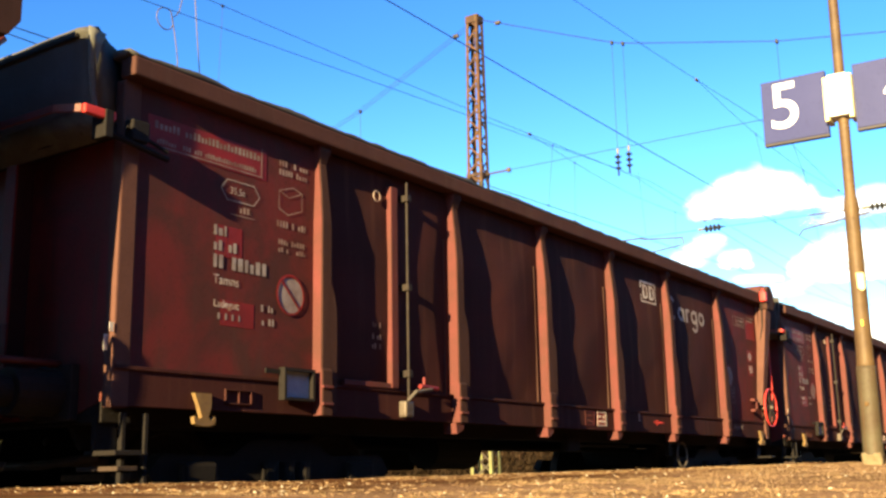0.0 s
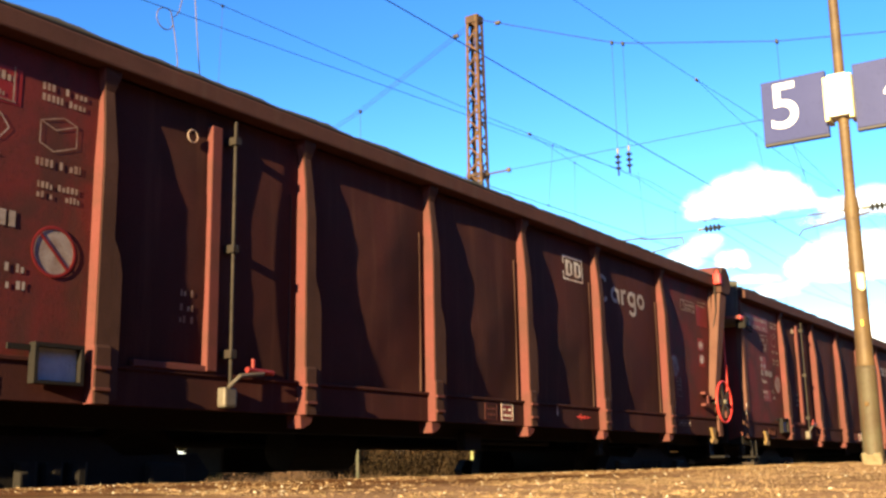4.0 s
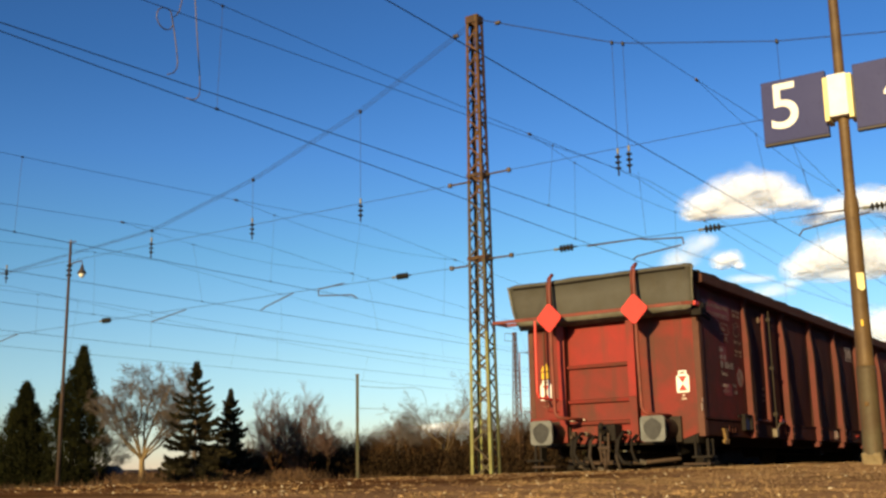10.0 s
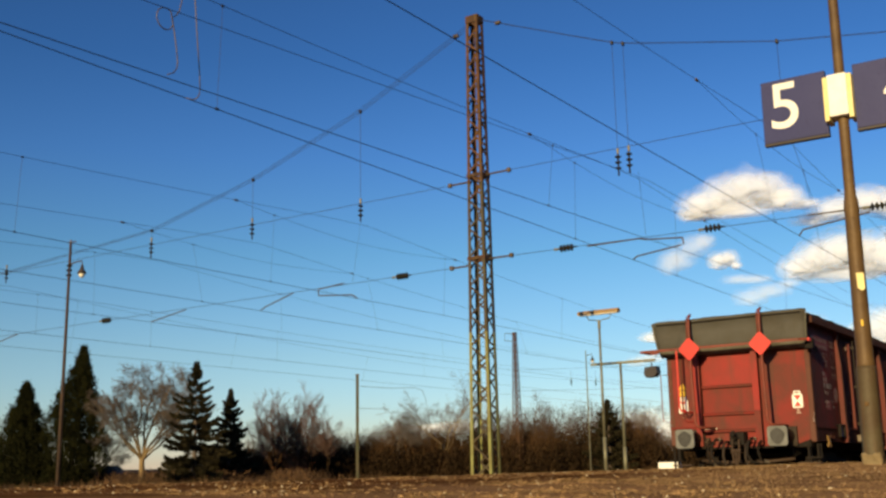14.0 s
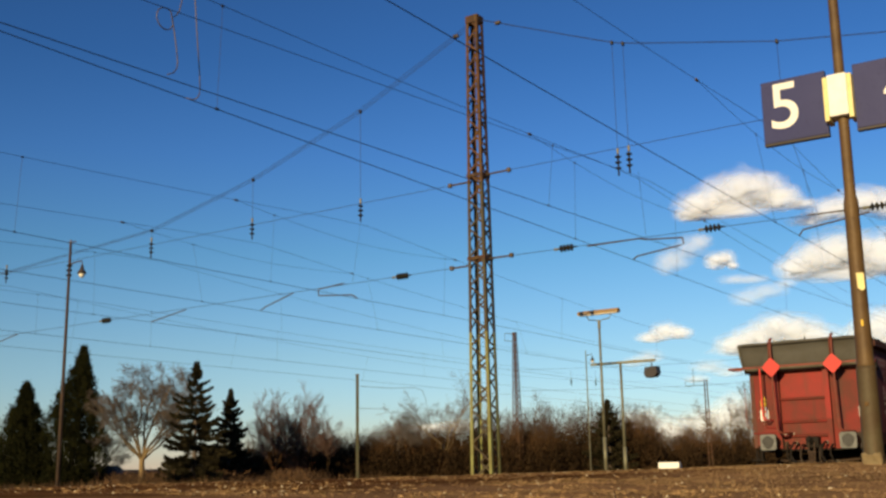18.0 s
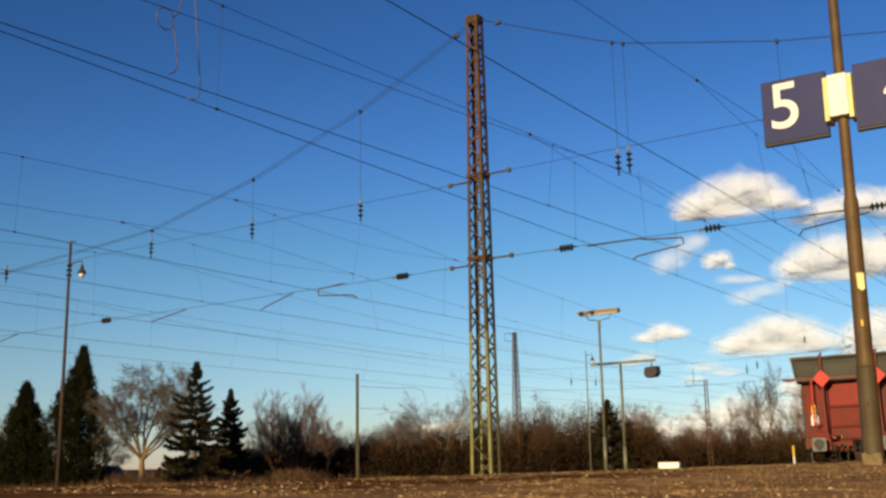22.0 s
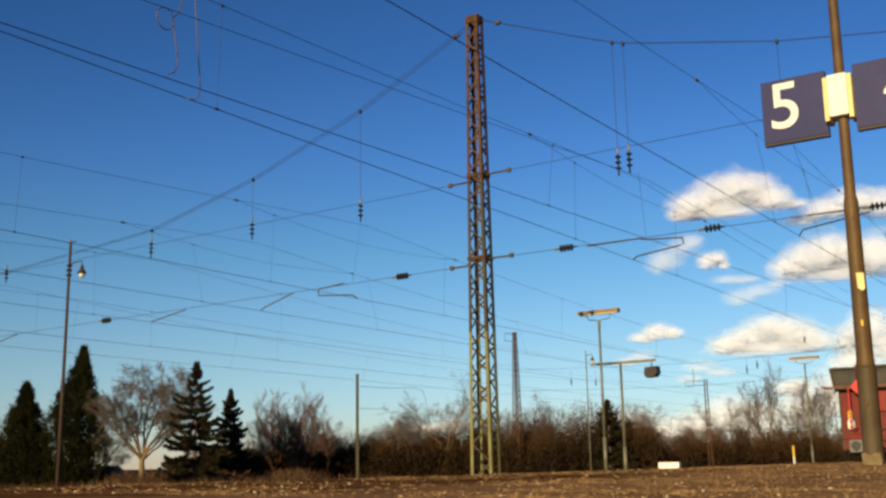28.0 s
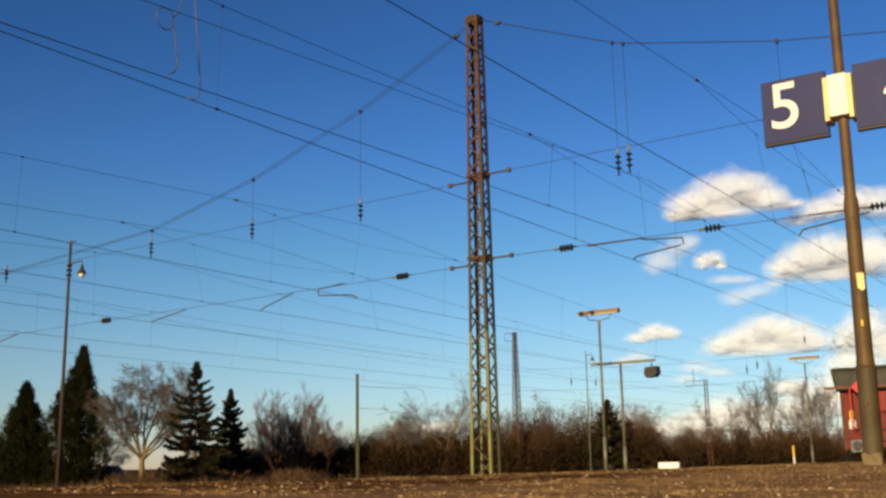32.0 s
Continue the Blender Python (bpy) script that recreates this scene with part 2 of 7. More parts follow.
def cloud_material(name="cloud_vapour", most=0.60, edge=1.56, core=0.40):
    """White vapour, lit softly through its depth, that thins out towards its ragged rim."""
    m = bpy.data.materials.new(name)
    m.use_nodes = True
    t = m.node_tree
    t.nodes.remove(t.nodes["Principled BSDF"])
    geo = t.nodes.new("ShaderNodeNewGeometry")
    lean = t.nodes.new("ShaderNodeVectorMath")
    lean.operation = "MULTIPLY_ADD"
    lean.inputs[1].default_value = (0.12, 0.12, 0.12)
    lean.inputs[2].default_value = tuple(SUN)
    t.links.new(geo.outputs["Normal"], lean.inputs[0])
    unit = t.nodes.new("ShaderNodeVectorMath")
    unit.operation = "NORMALIZE"
    t.links.new(lean.outputs["Vector"], unit.inputs[0])
    diff = t.nodes.new("ShaderNodeBsdfDiffuse")
    diff.inputs["Color"].default_value = (0.64, 0.70, 0.85, 1)
    t.links.new(unit.outputs["Vector"], diff.inputs["Normal"])
    co = t.nodes.new("ShaderNodeTexCoord")
    mp = t.nodes.new("ShaderNodeMapping")
    mp.inputs["Scale"].default_value = (1, 0, 1)
    t.links.new(co.outputs["Object"], mp.inputs["Vector"])
    ln = t.nodes.new("ShaderNodeVectorMath")
    ln.operation = "LENGTH"
    t.links.new(mp.outputs["Vector"], ln.inputs[0])
    inf = t.nodes.new("ShaderNodeObjectInfo")
    add = t.nodes.new("ShaderNodeVectorMath")
    t.links.new(inf.outputs["Random"], add.inputs[0])
    t.links.new(co.outputs["Object"], add.inputs[1])
    n = t.nodes.new("ShaderNodeTexNoise")
    n.inputs["Scale"].default_value, n.inputs["Detail"].default_value = 1.8, 7
    t.links.new(add.outputs["Vector"], n.inputs["Vector"])
    s = t.nodes.new("ShaderNodeMath")
    s.operation = "MULTIPLY_ADD"
    s.inputs[1].default_value = 0.95
    t.links.new(n.outputs["Fac"], s.inputs[0])
    t.links.new(ln.outputs["Value"], s.inputs[2])
    r = t.nodes.new("ShaderNodeMapRange")
    r.interpolation_type = "SMOOTHSTEP"
    r.inputs["From Min"].default_value, r.inputs["From Max"].default_value = edge, core
    r.inputs["To Max"].default_value = most
    t.links.new(s.outputs[0], r.inputs["Value"])
    clear = t.nodes.new("ShaderNodeBsdfTransparent")
    mix = t.nodes.new("ShaderNodeMixShader")
    t.links.new(r.outputs["Result"], mix.inputs["Fac"])
    t.links.new(clear.outputs[0], mix.inputs[1])
    t.links.new(diff.outputs[0], mix.inputs[2])
    t.links.new(mix.outputs[0], t.nodes["Material Output"].inputs["Surface"])
    return m


CLOUD = cloud_material()
VEIL = cloud_material("thin_cloud_vapour", 0.26, 1.55, 0.30)

# ---- mesh helpers ----


def box(bm, x0, x1, y0, y1, z0, z1, bevel=0.0, m=None):
    r = bmesh.ops.create_cube(bm, size=1.0)
    vs = r["verts"]
    for v in vs:
        v.co = Vector(((x0 + x1) / 2 + v.co.x * (x1 - x0), (y0 + y1) / 2 + v.co.y * (y1 - y0), (z0 + z1) / 2 + v.co.z * (z1 - z0)))
    if bevel:
        es = list({e for v in vs for e in v.link_edges})
        out = bmesh.ops.bevel(bm, geom=es, offset=bevel, segments=2, affect="EDGES", profile=0.6)
        vs = list({v for f in out["faces"] for v in f.verts} | {v for v in vs if v.is_valid})
    if m is not None:
        bmesh.ops.transform(bm, matrix=m, verts=vs)
    return vs


def loft(bm, rings, caps=True, closed=True):
    """Faces between successive rings of points."""
    rows = [[bm.verts.new(p) for p in ring] for ring in rings]
    n = len(rows[0])
    for a, b in zip(rows, rows[1:]):
        for i in range(n if closed else n - 1):
            j = (i + 1) % n
            bm.faces.new((a[i], a[j], b[j], b[i]))
    if caps and closed:
        bm.faces.new(list(reversed(rows[0])))
        bm.faces.new(rows[-1])
    return rows


def tube(bm, pts, r, n=8, r1=None):
    """A round bar along pts, its radius running from r to r1."""
    pts = [Vector(p) for p in pts]
    rings = []
    for i, p in enumerate(pts):
        d = (pts[min(i + 1, len(pts) - 1)] - pts[max(i - 1, 0)]).normalized()
        ref = Vector((0, 0, 1)) if abs(d.z) < 0.9 else Vector((1, 0, 0))
        u = d.cross(ref).normalized()
        w = u.cross(d)
        k = i / max(1, len(pts) - 1)
        rad = r + ((r1 if r1 is not None else r) - r) * k
        rings.append([p + (u * math.cos(a) + w * math.sin(a)) * rad for a in [2 * math.pi * j / n for j in range(n)]])
    loft(bm, rings)


def prism(bm, outline, axis, a, b):
    """A flat outline of (u, v) pairs drawn out along an axis from a to b."""
    def at(u, v, w):
        return {"x": (w, u, v), "y": (u, w, v), "z": (u, v, w)}[axis]
    loft(bm, [[at(u, v, a) for u, v in outline], [at(u, v, b) for u, v in outline]])


def ring(bm, centre, normal, radius, r, n=24, k=8):
    """A torus."""
    c, d = Vector(centre), Vector(normal).normalized()
    u = d.orthogonal().normalized()
    w = d.cross(u)
    rows = []
    for i in range(n):
        a = 2 * math.pi * i / n
        e = u * math.cos(a) + w * math.sin(a)
        rows.append([c + e * (radius + r * math.cos(q)) + d * r * math.sin(q) for q in [2 * math.pi * j / k for j in range(k)]])
    rows.append(rows[0])
    loft(bm, rows, caps=False)
    bmesh.ops.remove_doubles(bm, verts=bm.verts[-k * (n + 1):], dist=1e-5)


def finish(name, bm, mat, parent=None, label="", smooth=False):
    bmesh.ops.recalc_face_normals(bm, faces=bm.faces)
    me = bpy.data.meshes.new(name)
    bm.to_mesh(me)
    bm.free()
    me.materials.append(mat)
    if smooth:
        for f in me.polygons:
            f.use_smooth = True
    ob = new(name, me)
    ob.parent = parent
    if label:
        ob["label"] = label
    return ob


def part(name, bm, mat, parent, label="", smooth=False):
    return finish(name, bm, mat, parent, label, smooth)


def thing(name, label, category, group="", m=None):
    ob = new(name)
    ob.empty_display_size = 0.2
    if m is not None:
        ob.matrix_world = m
    return tagged(ob, label, category, group)


def soup(name, verts, faces, mat, parent=None, label=""):
    """One mesh from arrays of generated points and faces."""
    me = bpy.data.meshes.new(name)
    me.from_pydata([tuple(v) for v in verts], [], [tuple(int(i) for i in f) for f in faces])
    me.materials.append(mat)
    ob = new(name, me)
    ob.parent = parent
    if label:
        ob["label"] = label
    return ob


def lettering(name, text, size, m, mat, parent, depth=0.004, label="", align="LEFT", bold=0.0):
    cu = bpy.data.curves.new(name, "FONT")
    cu.body, cu.size, cu.extrude, cu.align_x, cu.offset = text, size, depth / 2, align, bold
    tmp = bpy.data.objects.new(name, cu)
    scene.collection.objects.link(tmp)
    bpy.context.view_layer.update()
    me = bpy.data.meshes.new_from_object(tmp)
    bpy.data.objects.remove(tmp)
    me.transform(m)
    me.materials.clear()
    me.materials.append(mat)
    ob = new(name, me)
    ob.parent = parent
    if label:
        ob["label"] = label
    return ob


# ---- ground, platforms, tracks ----


def platform_base(x, y):
    """The near platform climbs towards its edge and towards its far end."""
    z = np.interp(-x, [0, 2.4, 5.15], [0.385, 0.445, 0.478])
    z = z + np.interp(y, [5, 11], [0, 1]) * np.interp(-x, [3.2, 5.15], [0.085, 0.02])
    return z + 0.0075 * np.clip(np.minimum(y, 24) - 12.6, 0, None)


def platform_height(x, y):
    """The climb and the trodden bumps on it."""
    z = float(platform_base(x, y))
    return z + 0.010 * noise.noise(Vector((x * 0.9, y * 0.9, 1))) + 0.007 * noise.noise(Vector((x * 3.1, y * 3.1, 7))) + 0.004 * noise.noise(Vector((x * 9, y * 9, 3)))


def build_ground():
    bm = bmesh.new()
    rings = []
    for r in (0.5, 12, 40, 120, 400, 1200, 3000):
        rings.append([(r * math.cos(a) - 10, r * math.sin(a) + 20, -0.35) for a in [2 * math.pi * i / 64 for i in range(64)]])
    loft(bm, rings, caps=False)
    bm.faces.new([v for v in bm.verts][:64])
    tagged(finish("ground", bm, FIELD), "brown winter field and verge reaching the horizon", "ground", kind="structure")


def build_platform():
    xs = [4.88, 3.4, 2.2, 1.6, 1.0, 0.5] + [0.2 - 0.12 * i for i in range(45)]
    xs = [x for x in xs if x > -5.1] + [-5.12]
    ys = [-60, -40, -20, -10, -5] + [-2 + 0.14 * i for i in range(230)] + [31, 33, 36, 40, 50, 70, 100, 140]
    bm = bmesh.new()
    rows = [[bm.verts.new((x, y, platform_height(x, y))) for y in ys] for x in xs]
    for a, b in zip(rows, rows[1:]):
        for j in range(len(ys) - 1):
            bm.faces.new((a[j], a[j + 1], b[j + 1], b[j]))
    for row in (rows[0], rows[-1]):
        low = [bm.verts.new((v.co.x, v.co.y, -0.36)) for v in row]
        for j in range(len(ys) - 1):
            bm.faces.new((row[j], row[j + 1], low[j + 1], low[j]))
    ob = finish("platform", bm, SOIL, smooth=True)
    tagged(ob, "low gravel platform with dry grass and pale pebbles", "platform", kind="structure")
    bm = bmesh.new()
    prism(bm, [(-13.1, -0.36), (-13.1, 0.30), (-13.15, 0.36), (-16.75, 0.36), (-16.8, 0.30), (-16.8, -0.36)], "y", -40, 140)
    tagged(finish("platform", bm, SOIL), "low gravel platform between the yard tracks", "platform", kind="structure")


TRACKS = (-6.85, -10.9, -19.1, -23.2, -28.1, -32.3, -36.8)


def build_tracks():
    for x in TRACKS:
        bm = bmesh.new()
        prism(bm, [(x - 2.4, -0.36), (x - 1.5, -0.17), (x + 1.5, -0.17), (x + 1.7, -0.36)], "y", -80, 220)
        tagged(finish("ballast_bed", bm, BALLAST), "brown stone ballast under a track", "ballast", kind="structure")
        tr = thing("railway_track", "pair of worn steel rails on concrete sleepers", "railway track", "tracks of the yard")
        for s in (-1, 1):
            bm = bmesh.new()
            c = x + s * 0.7525
            prism(bm, [(c - 0.06, -0.15), (c + 0.06, -0.15), (c + 0.012, -0.125), (c + 0.012, -0.045), (c + 0.035, -0.03), (c + 0.03, 0),
                       (c - 0.03, 0), (c - 0.035, -0.03), (c - 0.012, -0.045), (c - 0.012, -0.125)], "y", -80, 220)
            part("rail", bm, RAIL, tr)
        v, f = [], []
        for i in range(300):
            y = -60 + 0.63 * i
            k = len(v)
            for dx, dz, dy in ((-1.3, -0.26, -0.13), (1.3, -0.26, -0.13), (1.3, -0.26, 0.13), (-1.3, -0.26, 0.13), (-1.28, -0.15, -0.11), (1.28, -0.15, -0.11), (1.28, -0.15, 0.11), (-1.28, -0.15, 0.11)):
                v.append((x + dx, y + dy, dz))
            f += [(k + 4, k + 5, k + 6, k + 7), (k, k + 1, k + 5, k + 4), (k + 1, k + 2, k + 6, k + 5), (k + 2, k + 3, k + 7, k + 6), (k + 3, k, k + 4, k + 7)]
        tagged(soup("sleeper_row", v, f, CONCRETE, tr), kind="stuff")


def build_blocking_wall():
    """A long brick wall behind the camera, unseen, added to cut skylight on the train."""
    bm = bmesh.new()
    box(bm, 5.0, 5.4, -90, 60, -0.35, 6.5)
    for i in range(24):
        y = -87 + 6.2 * i
        box(bm, 4.88, 5.0, y, y + 0.5, -0.35, 6.3)
    box(bm, 4.7, 5.4, -90.2, 60.2, 6.5, 6.8)
    tagged(finish("wall_station", bm, BRICKWALL), "unseen long dark brick wall with pilasters, added to block skylight", "wall", kind="structure")


build_blocking_wall()
build_ground()
build_platform()
build_tracks()


def flock(name, points, per, mat, parent=None, label=""):
    """One mesh of many small loose faces; points holds per corners for each face, in order."""
    pts = np.asarray(points).reshape(-1, 3)
    faces = np.arange(len(pts)).reshape(-1, per)
    me = bpy.data.meshes.new(name)
    me.from_pydata(pts.tolist(), [], faces.tolist())
    me.materials.append(mat)
    ob = new(name, me)
    ob.parent = parent
    if label:
        ob["label"] = label
    return ob


def unit(a):
    return a / np.maximum(1e-9, np.linalg.norm(a, axis=1))[:, None]


def leaflets(rs, base, out, width):
    """Kite-shaped sprigs: base point, reach vector and half width."""
    side = unit(np.cross(out, rs.normal(size=out.shape))) * np.asarray(width).reshape(-1, 1)
    return np.stack([base, base + out * 0.5 + side, base + out, base + out * 0.5 - side], axis=1)


def slivers(rs, base, out, width):
    """Thin twigs or blades that run to a point."""
    side = unit(np.cross(out, rs.normal(size=out.shape))) * np.asarray(width).reshape(-1, 1)
    return np.stack([base - side, base + side, base + out], axis=1)


def sticks(segs, sides=3):
    """Tapered rods; each seg is (x0, y0, z0, x1, y1, z1, r0, r1). Returns quads."""
    s = np.asarray(segs)
    a, b = s[:, :3], s[:, 3:6]
    d = unit(b - a)
    ref = np.where(np.abs(d[:, 2:3]) > 0.9, np.array([[1.0, 0, 0]]), np.array([[0, 0, 1.0]]))
    u = unit(np.cross(d, ref))
    w = np.cross(d, u)
    quads = []
    for i in range(sides):
        q0, q1 = 2 * math.pi * i / sides, 2 * math.pi * (i + 1) / sides
        e0, e1 = u * math.cos(q0) + w * math.sin(q0), u * math.cos(q1) + w * math.sin(q1)
        quads.append(np.stack([a + e0 * s[:, 6:7], a + e1 * s[:, 6:7], b + e1 * s[:, 7:8], b + e0 * s[:, 7:8]], axis=1))
    return np.concatenate(quads)


def scatter(rs, n):
    """Random places on the near platform, denser towards its near end, with the ground's height there."""
    y = 2.6 + 23 * rs.rand(n) ** 1.4
    x = -5.10 + 4.9 * rs.rand(n)
    z = np.array([platform_height(a, b) for a, b in zip(x, y)])
    return np.stack([x, y, z], axis=1)


def build_litter():
    """Pebbles, thatch and dry grass on the near platform."""
    rs = np.random.RandomState(4)
    g = (1 + math.sqrt(5)) / 2
    ico = unit(np.array([(-1, g, 0), (1, g, 0), (-1, -g, 0), (1, -g, 0), (0, -1, g), (0, 1, g), (0, -1, -g), (0, 1, -g), (g, 0, -1), (g, 0, 1), (-g, 0, -1), (-g, 0, 1)], dtype=float))
    tri = [(0, 11, 5), (0, 5, 1), (0, 1, 7), (0, 7, 10), (0, 10, 11), (1, 5, 9), (5, 11, 4), (11, 10, 2), (10, 7, 6), (7, 1, 8), (3, 9, 4), (3, 4, 2), (3, 2, 6), (3, 6, 8), (3, 8, 9), (4, 9, 5), (2, 4, 11), (6, 2, 10), (8, 6, 7), (9, 8, 1)]
    at = scatter(rs, 1100)
    v, f = [], []
    for c in at:
        r = 0.0026 + 0.0062 * rs.rand() ** 2.6
        k = len(v)
        stretch = rs.uniform(0.6, 1.35, 3) * np.array([1, 1, 0.75])
        v += list(c + np.array([0, 0, r * 0.35]) + ico * r * stretch * rs.uniform(0.85, 1.15, (12, 1)))
        f += [(k + p, k + q, k + s) for p, q, s in tri]
    tagged(soup("pebbles", v, f, STONE), "small pale pebbles strewn over the platform", "pebbles", kind="stuff")
    # patches of grass in clusters, with trodden gaps between them
    tufts = scatter(rs, 15000)
    keep = np.array([noise.noise(Vector((c[0] * 1.1, c[1] * 0.7, 20))) + 0.6 * noise.noise(Vector((c[0] * 4, c[1] * 3, 2))) > rs.uniform(-0.5, 0.15) + 0.30 + 0.30 * max(0.0, min(1.0, -2.4 - c[0])) - 0.10 * min(6.0, max(0.0, c[1] + 1.2 * c[0] + 1.0)) for c in tufts])
    tufts = tufts[keep]
    for count, share, tall, wide, mat, name, label in ((190000, 1.0, 0.85, 0.0012, STRAW, "dry_grass", "short dry straw-coloured grass on the platform"), (50000, 0.5, 0.8, 0.0012, MOSS, "grass", "short olive winter grass on the platform")):
        k = rs.randint(0, int(len(tufts) * share), count)
        base = tufts[k] + rs.normal(0, 0.03, (count, 3)) * np.array([1, 1, 0.05]) - np.array([0, 0, 0.003])
        out = unit(rs.normal(0, 0.8, (count, 3)) * np.array([1, 1, 0.3]) + np.array([0, 0, 0.55])) * (rs.uniform(0.006, 0.022, count) * tall * np.where(rs.rand(count) < 0.03, 1.9, 1.0))[:, None]
        out[:, 2] = np.abs(out[:, 2])
        tagged(flock(name, slivers(rs, base, out, wide * rs.uniform(0.6, 1.5, count)), 3, mat), label, "grass", kind="stuff")
    # flat dead stalks and leaves lying about
    n = 5000
    base = scatter(rs, n) + np.array([0, 0, 0.003])
    a = rs.rand(n) * 6.283
    out = np.stack([np.cos(a), np.sin(a), rs.uniform(0, 0.15, n)], axis=1) * rs.uniform(0.012, 0.04, n)[:, None]
    tagged(flock("dead_stalks", leaflets(rs, base, out, rs.uniform(0.001, 0.003, n)), 4, STRAW), "flat dead stalks and leaves on the platform", "dead stalks", kind="stuff")


build_litter()

# ---- the freight train ----
POSTS = (2.56, 4.47, 6.18, 7.86, 9.57, 11.48)
REAR, FRONT = 0.62, 13.42
POSTLINE = ((1.478, 0.96, 0.058), (1.478, 1.30, 0.058), (1.468, 1.32, 0.056), (1.468, 2.48, 0.056), (1.445, 2.74, 0.046), (1.418, 2.97, 0.040), (1.455, 3.07, 0.062), (1.455, 3.112, 0.066))
ON_SIDE = Matrix(((0, 0, 1, 0), (1, 0, 0, 0), (0, 1, 0, 0), (0, 0, 0, 1)))
ON_END = Matrix(((1, 0, 0, 0), (0, 0, -1, 0), (0, 1, 0, 0), (0, 0, 0, 1)))


def side_at(y, z, x=1.395):
    return Matrix.Translation((x, y, z)) @ ON_SIDE


def end_at(x, z, y=0.612):
    return Matrix.Translation((x, y, z)) @ ON_END


def bars(name, rows, mat, parent, x=1.392, label=""):
    """Writing too worn to read, as thin bars on the wagon's side: rows of (y0, y1, z, height)."""
    bm = bmesh.new()
    for y0, y1, z, h in rows:
        box(bm, x, x + 0.003, y0, y1, z, z + h)
    ob = part(name, bm, mat, parent, label)
    tagged(ob, kind="stuff")
    return ob


def words(rng, y0, y1, z, h, gap=0.018):
    out, y = [], y0
    while y < y1:
        w = rng.uniform(0.34, 0.52) * h
        if rng.random() < 0.86:
            out.append((y, min(y + w, y1), z, h * rng.choice((1.0, 1.0, 0.72))))
        y += w + gap * 0.3 + 0.16 * h
    return out


def skin(s, k, a, u, t):
    """Half width of the body at a side panel: panel k that begins at a, at shares u along and t up. Pressed outwards and dented."""
    bow = max(0.0, math.sin(math.pi * u))
    swell = 0.032 * bow ** 0.7 * max(0.0, math.sin(math.pi * min(1, t ** 0.86))) ** 1.15 if 0 < k < 6 else 0.024
    dent = 0.024 * noise.noise(Vector((a + u * 1.6, t * 2.2, 3.0 * s + k))) * bow
    dent += (0.0065 * noise.noise(Vector((a * 3 + u * 5.5, t * 7.0, 9.0 * s))) + 0.0022 * noise.noise(Vector((a + u * 17, t * 21.0, 5.0 * s)))) * bow
    if k in (0, 6):
        dent = 0.25 * dent - 0.004
    return 1.362 + swell + dent


PAINTED = {"paint_patch": 0.0015, "red_patch": 0.0015, "prohibition_badge": 0.0025}
PAINTED.update({k: 0.0060 for k in ("red_ring", "top_note", "brake_symbol", "patch_note")})
PAINTED.update({k: 0.0048 for k in ("emblem", "emblem_shape", "owner_marking", "running_number", "load_note", "side_note", "length_note", "door_note", "weight_outline", "load_symbol",
                                    "owner_panel", "revision_panel", "type_lettering", "load_lettering", "weight_lettering")})


def lay_on_panel(ob, lift):
    """Lays a flat marking on the pressed sheet of the side as a thin coat of paint."""
    edges = [REAR + 0.1] + list(POSTS) + [FRONT - 0.1]
    low = min(v.co.x for v in ob.data.vertices)
    for v in ob.data.vertices:
        k = max(i for i in range(7) if v.co.y >= edges[i] or i == 0)
        a, b = edges[k], edges[k + 1]
        v.co.x = skin(1, k, a, (v.co.y - a) / (b - a), (v.co.z - 1.20) / 1.90) + lift + 0.12 * (v.co.x - low)


